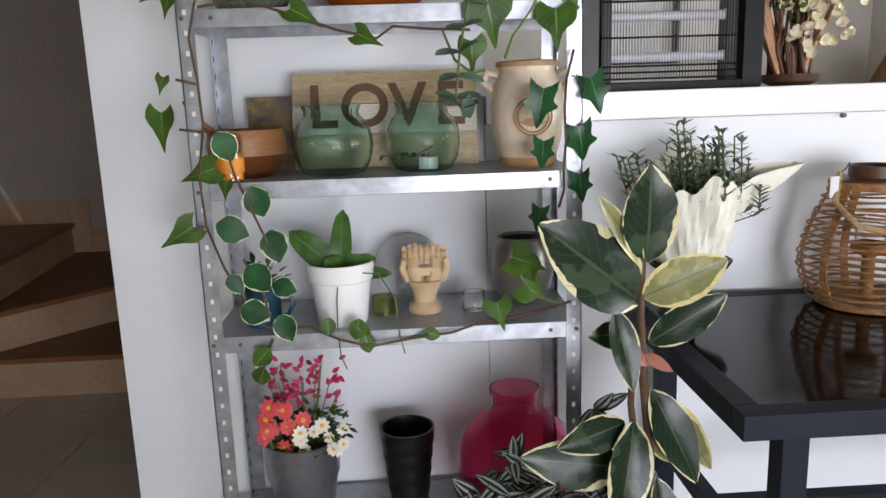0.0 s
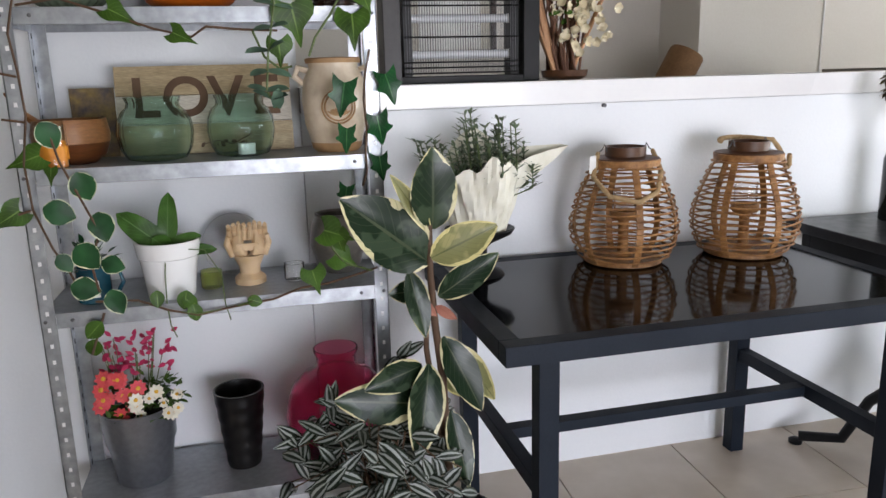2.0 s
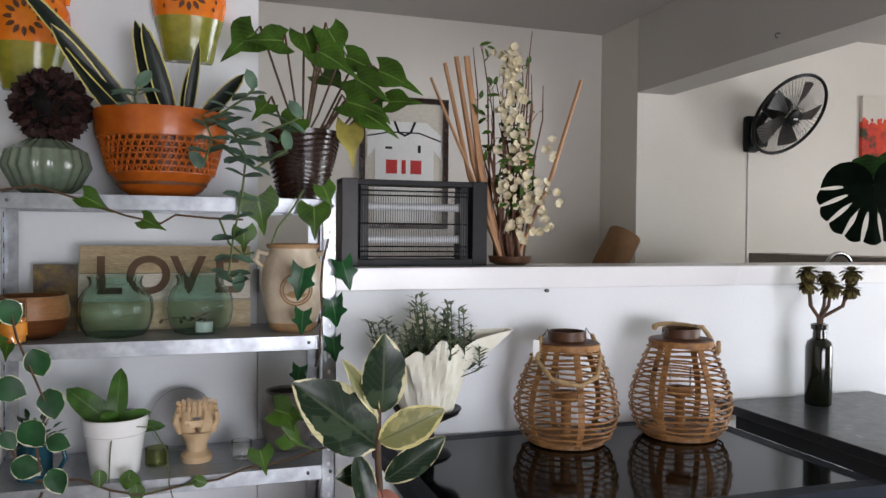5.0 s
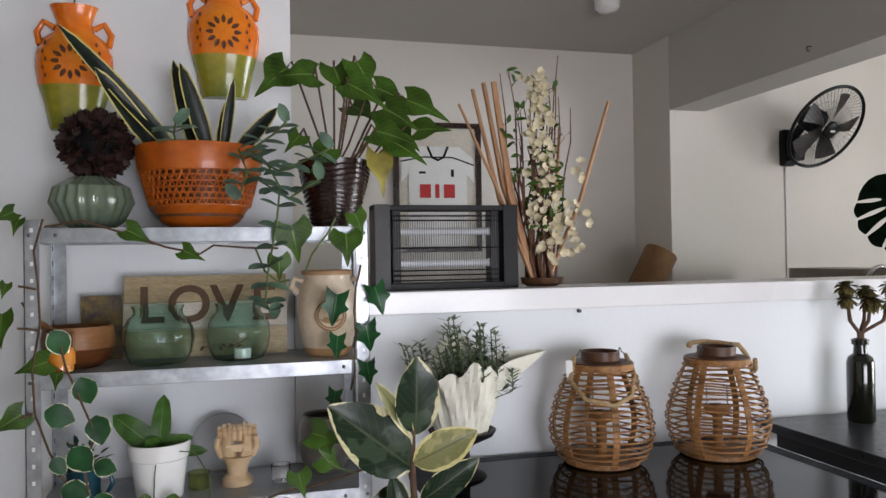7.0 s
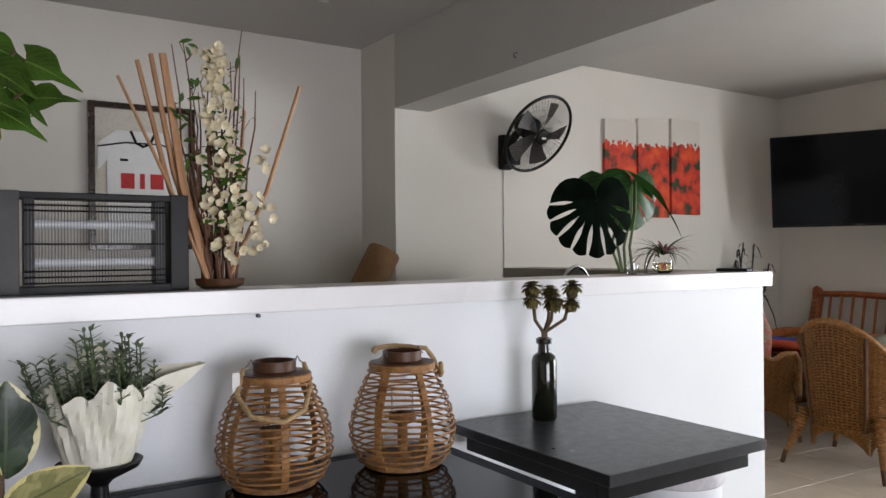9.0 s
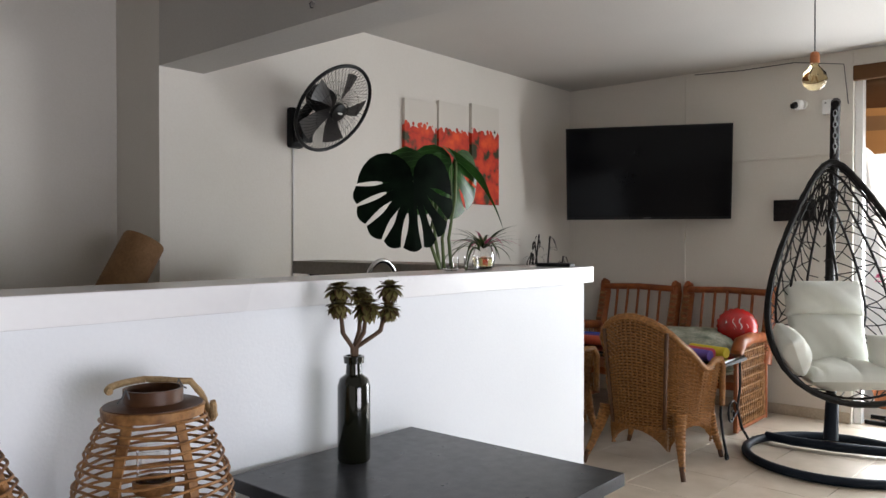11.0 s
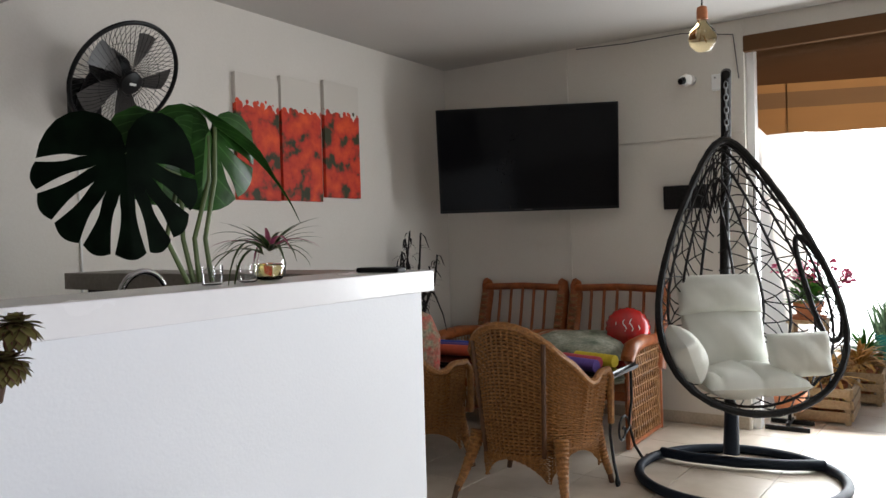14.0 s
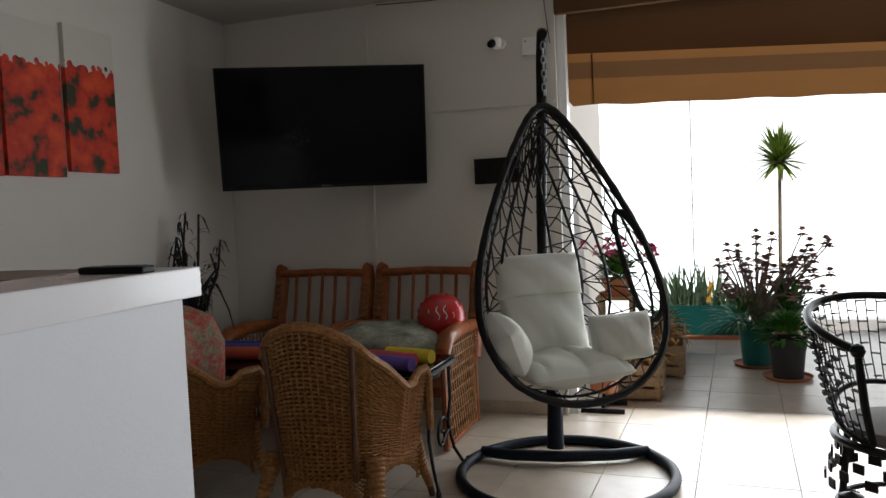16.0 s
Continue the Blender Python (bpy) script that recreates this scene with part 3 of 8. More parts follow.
for sx in (-1, 1):
    part("handle", Mesh().tube([(sx * 0.066, 0, 0.205), (sx * 0.09, 0, 0.212), (sx * 0.098, 0, 0.19), (sx * 0.078, 0, 0.172)], [0.008, 0.009, 0.009, 0.007], 8), CLAY, jug)

# wooden bowl with a spout-like handle, book, candle
bowl = thing("wooden_bowl", (-0.29, 1.775, SZ[1]), "two-tone turned wooden bowl with a long lip", "bowl")
part("foot_half", Mesh().lathe([(0, 0), (0.05, 0), (0.075, 0.02), (0.086, 0.05)], 40), WOODD, bowl, "dark red lower half")
part("upper_half", Mesh().lathe([(0.086, 0.05), (0.088, 0.07), (0.082, 0.105), (0.077, 0.105), (0.08, 0.07), (0.07, 0.03), (0, 0.02)], 40), WOODL, bowl)
part("lip", Mesh().tube([(-0.06, -0.01, 0.09), (-0.095, -0.02, 0.125), (-0.125, -0.025, 0.17)], [0.03, 0.02, 0.006], 10, flat=0.4), WOODL, bowl)
book = thing("book", (-0.255, 1.905, SZ[1]), "small book with a blue and yellow landscape cover", "book")
part("cover", B((-0.053, -0.008, 0), (0.053, 0.008, 0.175)), mat("blue_yellow_cover_print", (0.012, 0.018, 0.06), (0.24, 0.16, 0.035), 0.4, scale=22, bscale=70, fine=0.2), book, smooth=False, bevel=0.001)
part("pages", B((-0.049, -0.006, 0.002), (0.0545, 0.006, 0.172)), PALE, book, smooth=False)
cand = thing("candle_jar", (-0.31, 1.675, SZ[1]), "orange scented candle in a clear glass", "candle")
part("wax", Mesh().lathe([(0, 0.004), (0.028, 0.004), (0.028, 0.062), (0, 0.062)], 28), AMBER, cand, "orange wax")
part("glass", Mesh().lathe(hollow([(0.026, 0), (0.031, 0.002), (0.031, 0.098)], 0.0022), 32), CLEAR, cand)
part("sticker", Mesh().lathe([(0.0315, 0.02), (0.0315, 0.05)], 32, at=(0, 0, 0)), mat("amber_label", (0.72, 0.30, 0.03), (0.55, 0.18, 0.02), 0.5, scale=60), cand)

# shelf three
wp = thing("flower_pot", (-0.095, 1.735, SZ[2]), "white ceramic flower pot with a young leafy plant", "flower pot")
part("body", Mesh().lathe(pot_profile(0.057, 0.075, 0.142, 0.006, 0.004), 44), WPOT, wp)
part("soil", Mesh().lathe([(0, 0.126), (0.066, 0.124)], 24), SOIL, wp)
for a, l, w, el in ((-0.95, 0.15, 0.064, 0.95), (0.28, 0.145, 0.05, 1.42), (0.7, 0.09, 0.045, 0.5), (1.25, 0.12, 0.034, 0.05), (-0.1, 0.06, 0.05, 0.3)):
    part("leaf", Mesh().leaf((0, 0, 0.115), (math.sin(a), -0.25, math.tan(el) * 0.6), (0, -1, 0.4), l, w, "strap", 0.5, 0.12, 8, wave=0.1), KALAN, wp)
run = Mesh().tube([(0.0, -0.06, 0.118), (-0.004, -0.078, 0.07), (-0.006, -0.085, 0.0), (0.0, -0.105, -0.05), (0.012, -0.108, -0.08)], 0.0016, 5)
run.tube([(0.03, -0.05, 0.125), (0.09, -0.06, 0.12), (0.125, -0.07, 0.06), (0.13, -0.1, -0.01), (0.14, -0.108, -0.05)], 0.0016, 5)
part("runner", run, STEM, wp)
mug = thing("mug_planter", (-0.275, 1.735, SZ[2]), "dark teal mug with pale print and a small green plant", "mug")
part("body", Mesh().lathe(hollow([(0.036, 0), (0.04, 0.004), (0.04, 0.088)], 0.004), 36), TEAL, mug)
part("handle", Mesh().tube([(0.038, 0, 0.07), (0.062, -0.004, 0.075), (0.069, -0.006, 0.045), (0.055, -0.004, 0.02), (0.038, 0, 0.018)], 0.0055, 8), TEAL, mug)
pr = Mesh()
for k in range(3):
    pr.box((-0.024 + 0.016 * k, -0.0412, 0.035), (-0.013 + 0.016 * k, -0.0395, 0.06))
pr.box((-0.02, -0.0412, 0.018), (0.02, -0.0395, 0.024))
part("print", pr, PALE, mug, smooth=False)
mg = Mesh()
for q in range(70):
    a, e = rnd(0, 6.28), rnd(0.1, 1.3)
    d = Vector((math.cos(a) * math.cos(e), math.sin(a) * math.cos(e), math.sin(e)))
    mg.leaf(Vector((0, 0, 0.08)) + d * rnd(0.02, 0.07), d, (0, 0, 1), 0.028, 0.013, n=3)
part("foliage", mg, IVYD, mug)
sc = thing("palm_sculpture", (0.098, 1.79, SZ[2]), "cream stone sculpture of two open upturned palms", "sculpture")
g = Mesh().lathe([(0, 0), (0.046, 0), (0.046, 0.014), (0.03, 0.026), (0.032, 0.05), (0.05, 0.075)], 20)
for sx in (-1, 1):
    g.tube([(sx * 0.012, 0.0, 0.045), (sx * 0.03, -0.008, 0.09), (sx * 0.032, 0.0, 0.12)], [0.026, 0.031, 0.022], 10, flat=0.7)
    for q in range(4):
        x = sx * (0.008 + 0.0145 * q)
        g.tube([(x, -0.012, 0.11), (x, -0.004 + 0.004 * q, 0.135), (x * 1.02, -0.016, 0.157 - 0.004 * abs(q - 1))], [0.0085, 0.008, 0.006], 8)
    g.tube([(sx * 0.045, -0.01, 0.075), (sx * 0.06, -0.018, 0.105), (sx * 0.055, -0.022, 0.125)], [0.012, 0.01, 0.007], 8)
g.box((-0.033, -0.032, 0.088), (0.033, -0.026, 0.106))
sculpt = part("body", g, RESIN, sc)
sculpt.matrix_basis = Matrix.Diagonal((0.88, 1, 1.04, 1))
for x, y, r, h, m, lab in ((0.0, 1.765, 0.028, 0.046, glass("olive_glass", (0.55, 0.6, 0.25), 0.06), "small olive green glass tealight holder"), (0.212, 1.775, 0.027, 0.045, CLEAR, "small clear glass tealight holder")):
    t = thing("tealight_holder", (x, y, SZ[2]), lab, "candle holder", "tealight holders")
    part("glass", Mesh().lathe(hollow([(r * 0.85, 0), (r, 0.006), (r, h)], 0.004), 28), m, t)
gp = thing("round_pot", (0.338, 1.83, SZ[2]), "empty round pewter grey glazed pot", "pot")
part("body", Mesh().lathe(hollow([(0.04, 0), (0.06, 0.02), (0.076, 0.08), (0.07, 0.135), (0.058, 0.158), (0.06, 0.164)], 0.005), 40), GREYPOT, gp)
gd = thing("glass_dish", (0.06, 1.905, SZ[2]), "round clear glass dish leaning on the wall", "dish")
o = part("dish", Mesh().lathe([(0, 0), (0.06, 0.002), (0.085, 0.012), (0.083, 0.015), (0.058, 0.006), (0, 0.004)], 36), CLEAR, gd)
o.matrix_basis = pose(0, 0.0, 0.083, 80, 0, 0)

# bottom shelf
sp = thing("flower_pot", (-0.222, 1.80, SZ[3]), "silver grey pot of red, coral and white artificial daisies", "flower pot")
part("body", Mesh().lathe(hollow([(0.066, 0), (0.07, 0.004), (0.084, 0.105), (0.09, 0.118), (0.094, 0.205), (0.097, 0.212)], 0.005), 48), SILVER, sp)
part("soil", Mesh().lathe([(0, 0.19), (0.085, 0.188)], 24), SOIL, sp)
fl, st = {"w": Mesh(), "c": Mesh(), "p": Mesh(), "y": Mesh()}, Mesh()
gl = Mesh()


def daisy(g, eye, p, d, r, n=9):
    d = Vector(d).normalized()
    u = d.orthogonal().normalized()
    v = d.cross(u)
    for k in range(n):
        a = 2 * math.pi * k / n
        g.leaf(Vector(p) + d * 0.001, u * math.cos(a) + v * math.sin(a) + d * 0.15, d, r, r * (0.62 if n > 6 else 0.95), "oval", 0.2 if n > 6 else -0.8, 0.2, 4)
    q = d.to_track_quat("Z", "Y").to_matrix().to_4x4()
    eye.lathe([(r * 0.28, 0), (r * 0.26, r * 0.16), (0, r * 0.24)], 8, m=Matrix.Translation(p) @ q)


for q in range(16):
    x, z = rnd(-0.085, 0.02), rnd(0.21, 0.32)
    daisy(fl["c"], fl["y"], (x, -0.05 - rnd(0, 0.03), z), (rnd(-0.4, 0.4), -1, rnd(0, 0.6)), rnd(0.018, 0.024))
for q in range(11):
    daisy(fl["w"], fl["y"], (rnd(0.0, 0.15), -0.055 - rnd(0, 0.03), rnd(0.2, 0.29)), (rnd(-0.3, 0.6), -1, rnd(0, 0.6)), rnd(0.016, 0.021))
for q in range(80):
    x = rnd(-0.07, 0.11)
    if 0.03 < x < 0.05:
        continue
    z = rnd(0.30, 0.41)
    d = Vector((rnd(-1, 1), -0.5, rnd(-0.4, 1)))
    fl["p"].leaf((x, rnd(-0.05, 0.03), z), d, (0, -1, 0.2), 0.024, 0.012, n=3)
    if q % 4 == 0:
        st.tube([(x * 0.3, 0, 0.19), (x * 0.7, -0.01, 0.27), (x, -0.01, z)], 0.0014, 5)
for q in range(170):
    gl.leaf((rnd(-0.08, 0.12), rnd(-0.07, 0.05), rnd(0.195, 0.28)), (rnd(-1, 1), rnd(-1, 0.4), rnd(-0.3, 1)), (0, -0.4, 1), 0.028, 0.011, n=3)
for k, m, nm, lab in (("c", PETALC, "coral_bloom", "coral daisies with yellow eyes"), ("w", PETALW, "white_bloom", "white daisies"), ("p", PETALP, "crimson_bloom", "small crimson blossoms"), ("y", YOLK, "flower_eyes", "")):
    part(nm, fl[k], m, sp, lab)
part("stemwork", st, STEM, sp)
part("foliage", gl, IVY, sp)
bv = thing("vase", (0.04, 1.80, SZ[3]), "tall black ridged ceramic vase, empty", "vase")
bp = [(0.044, 0)] + [(0.046 + 0.0225 * i / 24 + 0.0011 * math.sin(i * 1.3), 0.008 + 0.214 * i / 24) for i in range(25)]
part("body", Mesh().lathe(hollow(bp, 0.005), 44), BPOT, bv)
pv = thing("vase", (0.31, 1.80, SZ[3]), "bulbous pink glass vase with a flared neck", "vase")
pp = [(0.085, 0), (0.122, 0.018), (0.143, 0.06), (0.148, 0.11), (0.142, 0.16), (0.124, 0.205), (0.094, 0.234), (0.064, 0.248), (0.055, 0.26), (0.056, 0.288), (0.063, 0.303), (0.062, 0.31)]
part("body", Mesh().lathe(hollow(pp, 0.004), 56), PINKG, pv)

# top shelf
gv = thing("vase", (-0.257, 1.79, SZ[0]), "squat ribbed grey green glass vase", "vase")
part("body", Mesh().lathe(hollow([(0.045, 0), (0.075, 0.02), (0.101, 0.07), (0.09, 0.11), (0.05, 0.134), (0.038, 0.14)], 0.004), 120, ribs=22, depth=0.035), GREENG, gv)
fb = thing("flower_ball", (-0.246, 1.79, SZ[0] + 0.142), "dark brown ball of artificial petals set in a glass vase", "flower ball")
core = Mesh().lathe([(0, -0.002), (0.05, 0.02), (0.08, 0.08), (0.05, 0.14), (0, 0.158)], 16)
part("core", core, BPOT, fb)
bg_ = Mesh()
for q in range(420):
    z = rnd(-0.95, 1)
    a = rnd(0, 6.28)
    d = Vector((math.cos(a) * math.sqrt(1 - z * z), math.sin(a) * math.sqrt(1 - z * z), z))
    s = d.orthogonal().normalized()
    s = Matrix.Rotation(rnd(0, 6.28), 3, d) @ s
    bg_.leaf(Vector((0, 0, 0.08)) + d * 0.07, d * 0.7 + s, d, rnd(0.024, 0.034), 0.024, "oval", -0.8, 0.2, 3)
part("petals", bg_, mat("dark_burgundy_petal", (0.022, 0.009, 0.009), (0.045, 0.018, 0.014), 0.6, scale=30), fb, "dark burgundy petals")

bask = thing("basket_planter", (0.012, 1.79, SZ[0]), "orange lacquered bamboo basket planted with sansevieria", "planter")
part("base", Mesh().lathe([(0, 0), (0.07, 0), (0.10, 0.02), (0.128, 0.062), (0.123, 0.062), (0.09, 0.02), (0, 0.008)], 56), ORANGEB, bask)
lat = Mesh()
for k in range(48):
    for s in (-1, 1):
        pts = []
        for i in range(6):
            t = i / 5
            a = 2 * math.pi * (k + s * t * 2.2) / 48
            r = 0.128 + 0.024 * t
            pts.append((r * math.cos(a), r * math.sin(a), 0.06 + 0.088 * t))
        lat.tube(pts, 0.0032, 5, flat=0.6)
for i in range(7):
    r = 0.128 + 0.024 * i / 6
    lat.tube([(r * math.cos(a), r * math.sin(a), 0.06 + 0.088 * i / 6) for a in [j * math.pi / 24 for j in range(48)]], 0.0028, 5, True)
part("lattice", lat, ORANGEB, bask, "open hexagonal bamboo lattice")
part("rim", Mesh().lathe([(0.15, 0.146), (0.158, 0.148), (0.164, 0.205), (0.163, 0.216), (0.155, 0.216), (0.15, 0.15)], 56, ribs=28, depth=0.006), ORANGEB, bask)
part("liner", Mesh().lathe([(0.11, 0.03), (0.121, 0.07), (0.142, 0.16), (0.146, 0.19), (0, 0.185)], 40), WOODD, bask, "dark inner liner")
for bx, tx, ty, tz, w in ((-0.04, -0.31, -0.12, 0.50, 0.05), (-0.09, -0.235, -0.10, 0.40, 0.052), (0.0, -0.065, 0.02, 0.46, 0.055), (0.03, -0.04, -0.06, 0.43, 0.05), (0.05, 0.075, 0.02, 0.36, 0.04), (0.055, 0.09, -0.04, 0.40, 0.03), (0.075, 0.20, -0.03, 0.33, 0.045)):
    b = Vector((bx, 0, 0.18))
    d = Vector((tx, ty, tz)) - b
    part("blade", Mesh().leaf(b, d, (0.1, -1, 0.35), d.length * 1.02, w, "strap", 0.12, 0.25, 10), SANSE, bask)
gs = Mesh()
gst = Mesh()
for x0, pts in (("a", [(-0.05, -0.12, 0.2), (-0.055, -0.14, 0.235), (-0.05, -0.15, 0.26)]), ("b", [(0.13, -0.11, 0.2), (0.17, -0.16, 0.16), (0.2, -0.17, 0.1), (0.19, -0.175, 0.0), (0.17, -0.18, -0.1), (0.16, -0.18, -0.19), (0.18, -0.18, -0.23)]),
                ("c", [(0.13, -0.12, 0.2), (0.19, -0.15, 0.24), (0.22, -0.16, 0.27)]), ("d", [(0.14, -0.12, 0.18), (0.2, -0.17, 0.14), (0.27, -0.19, 0.17), (0.33, -0.2, 0.2)]), ("e", [(0.1, -0.13, 0.2), (0.12, -0.17, 0.14), (0.1, -0.175, 0.07)]), ("f", [(0.15, -0.14, 0.12), (0.22, -0.18, 0.07), (0.3, -0.19, 0.12)])):
    gst.tube(pts, 0.0028, 6)
    for i in range(len(pts) - 1):
        for h in (0.0, 0.5):
            p = Vector(pts[i]).lerp(Vector(pts[i + 1]), h)
            for s in (-1, 1):
                gs.leaf(p, (s * rnd(0.6, 1), rnd(-0.6, 0.1), rnd(-0.3, 0.6)), (0, -0.5, 1), rnd(0.04, 0.06), rnd(0.028, 0.036), "strap", 0.3, 0.2, 5)
    gs.leaf(pts[-1], (rnd(-0.5, 0.5), -0.3, 0.5), (0, -1, 0), 0.05, 0.03, "strap", 0.3, 0.2, 5)
part("trailing_growth", gst, STEM, bask)
part("succulent_leaves", gs, GREYLEAF, bask, "blue-green fleshy trailing leaves")

sy = thing("flower_pot", (0.372, 1.80, SZ[0]), "dark brown wave-carved pot with a lush syngonium", "flower pot")
bp = [(0.058, 0.0), (0.064, 0.004)] + [(0.064 + 0.038 * i / 14, 0.01 + 0.18 * i / 14) for i in range(15)]
part("body", Mesh().lathe(hollow(bp, 0.006), 60), BROWNPOT, sy)
gr = Mesh()
for i in range(13):
    r = 0.0665 + 0.036 * i / 13
    gr.tube([((r + 0.001) * math.cos(a), (r + 0.001) * math.sin(a), 0.018 + 0.0128 * i + 0.006 * math.sin(3 * a + i * 0.4)) for a in [j * math.pi / 24 for j in range(48)]], 0.003, 5, True)
part("carving", gr, BROWNPOT, sy)
part("soil", Mesh().lathe([(0, 0.17), (0.095, 0.168)], 24), SOIL, sy)
LV = [(-0.06, -0.06, 0.42, 0.12, -1), (0.0, -0.03, 0.45, 0.11, 1), (0.06, -0.06, 0.46, 0.11, 1), (0.03, -0.1, 0.39, 0.13, 1), (0.12, -0.02, 0.40, 0.12, 1), (0.13, -0.08, 0.33, 0.12, 1), (0.2, -0.06, 0.36, 0.14, 1), (0.22, -0.1, 0.27, 0.10, 1),
      (-0.1, -0.08, 0.25, 0.08, -1), (-0.03, -0.12, 0.21, 0.09, -1), (0.1, -0.12, 0.26, 0.12, 1), (0.06, 0.05, 0.36, 0.12, 1), (-0.13, -0.04, 0.44, 0.13, -1), (0.17, 0.02, 0.31, 0.12, 1), (0.15, -0.12, 0.23, 0.11, 1)]
for x, y, z, l, s in LV:
    part("stem", Mesh().tube([(0, 0, 0.16), (x * 0.35, y * 0.4, z * 0.6), (x * 0.9, y * 0.9, z + 0.02), (x, y, z)], 0.0032, 6), BSTEM, sy)
    part("leaf", Mesh().leaf((x, y, z), (s * rnd(0.2, 0.9), -0.35, rnd(-0.9, 0.1)), (0.1, -1, 0.35), l, l * rnd(0.68, 0.85), "heart", 0.4, 0.12, 9), IVY, sy)
yl = Mesh()
yl.leaf((0.11, -0.1, 0.2), (0.1, -0.2, -1), (0, -1, 0), 0.12, 0.07, "heart", 0.3, 0.15, 8)
part("yellow_leaf", yl, leaf_mat("yellowing_leaf", (0.28, 0.24, 0.05), (0.3, 0.26, 0.05), 2.0, None), sy)

# wall vases
ORG = mat("orange_green_glaze", (0.80, 0.24, 0.012), (0.70, 0.12, 0.01), 0.25, scale=6, coat=0.4)
OLV = mat("olive_yellow_glaze", (0.36, 0.29, 0.03), (0.14, 0.2, 0.03), 0.25, scale=6, coat=0.4)
for x, z, lab in ((-0.325, 1.737, "orange and olive glazed wall amphora with flower cut-outs"), (0.075, 1.841, "orange and green glazed wall amphora with flower cut-outs")):
    w = thing("wall_amphora", (x, 1.948, z), lab, "wall vase", "wall amphorae")
    half_turn = Matrix.Diagonal((1, 0.62, 1, 1))
    part("foot", Mesh().lathe([(0, 0), (0.062, 0), (0.066, 0.008), (0.078, 0.07), (0.092, 0.12)], 40, m=half_turn), OLV, w, "olive glazed lower part")
    up = [(0.092, 0.12), (0.1, 0.17), (0.098, 0.21), (0.08, 0.25), (0.052, 0.272), (0.045, 0.30), (0.056, 0.332), (0.062, 0.345), (0.054, 0.345), (0.04, 0.30)]
    part("body", Mesh().lathe(up, 40, m=half_turn), ORG, w)
    cut = Mesh()
    for k in range(12):
        a = 2 * math.pi * k / 12
        cx, cz = 0.034 * math.cos(a), 0.18 + 0.034 * math.sin(a)
        yy = -0.62 * math.sqrt(max(0.1 ** 2 - cx ** 2, 0)) - 0.0015
        cut.leaf((cx * 0.72, yy + 0.001, 0.18 + 0.72 * (cz - 0.18)), (math.cos(a), 0, math.sin(a)), (0, -1, 0), 0.026, 0.013, n=4, bend=0.1)
    for s in (-1, 1):
        for q in range(5):
            cx = s * (0.064 + 0.007 * (q % 2))
            cut.leaf((cx, -0.62 * math.sqrt(0.099 ** 2 - cx ** 2) - 0.0015, 0.135 + 0.022 * q), (0, 0, 1), (s * 0.6, -1, 0), 0.014, 0.008, n=4, bend=0)
    part("cut_out_pattern", cut, WOODD, w, "dark petal-shaped holes")
    for s in (-1, 1):
        part("handle", Mesh().tube([(s * 0.05, 0, 0.315 - 0.03), (s * 0.078, 0, 0.30), (s * 0.095, 0, 0.27), (s * 0.088, 0, 0.235)], 0.009, 8), ORG, w)
    part("hanger", Mesh().tube([(0, 0, 0.34), (0, 0.006, 0.362), (0.002, 0.0, 0.372)], 0.0025, 5), GREYLEG, w)


# climbing vines along the shelf, on its front plane
def FP(px, py, y=1.625):
    return Vector((-0.330 + (px - 350) * 0.001117, y, 1.458 - (py - 10) * 0.001158))


def vine(name, label, stems, leaves, lm, shape, sm=BSTEM, r=0.003):
    v = thing(name, tuple(FP(*stems[0][0])), label, "vine")
    o0 = Vector(v.matrix_basis.translation)
    for s in stems:
        g = Mesh()
        g.tube([FP(x, y, 1.625 + 0.012 * math.sin(x * 0.11 + y * 0.07)) - o0 for x, y in s], r, 6)
        part("stem", g, sm, v)
    for x, y, dx, dy, l in leaves:
        b = FP(x, y, 1.622) - o0
        d = Vector((dx, rnd(-0.35, 0.0), -dy))
        part("leaf", Mesh().leaf(b, d, (rnd(-0.4, 0.4), -1, 0.25), l * 0.00108, l * 0.00098 * (1.0 if shape != "oval" else 0.92), shape, rnd(0.1, 0.6), rnd(0.05, 0.25), 16 if shape == "ivy" else 10), lm, v)
    return v


vine("ivy_garland", "trailing arrow-leaved vine climbing the shelf post", [[(345, -5), (325, 60), (332, 130), (335, 210), (322, 300), (325, 390), (350, 470), (375, 520), (390, 560)], [(300, 130), (328, 138)], [(295, 215), (330, 222)], [(300, 395), (322, 390)], [(345, 10), (420, -2), (520, 30), (590, 55), (660, 70), (690, 52), (760, 58), (830, 60)]],
     [(275, 125, -0.3, 1, 35), (266, 185, -0.1, 1, 78), (352, 285, -1, 0.3, 76), (302, 388, -1, 0.6, 78), (300, -5, -0.4, 1, 40), (510, 18, 1, 0.5, 68), (625, 62, 0.8, 0.4, 56), (290, -20, -1, 0.5, 50), (370, 310, -0.2, 1, 40)], IVY, "lobed")
vine("variegated_vine", "round-leaved trailing plant with white leaf edges", [[(370, 230), (385, 300), (420, 380), (445, 440), (420, 500), (430, 560)], [(420, 580), (500, 590), (560, 612), (620, 628), (700, 622), (780, 612), (840, 595), (900, 590), (960, 578), (1015, 562)], [(430, 610), (415, 650), (400, 690)]],
     [(362, 222, 0.5, 1, 62), (415, 320, 0.3, 1, 66), (345, 385, 1, 0.4, 66), (445, 400, 0.2, 1, 66), (395, 465, 0.6, 0.6, 68), (375, 545, 1, 0.3, 62), (450, 560, 0.4, 1, 58), (440, 500, 0.8, 0.3, 50), (360, 480, 0.6, 1, 45)], VARI, "oval")
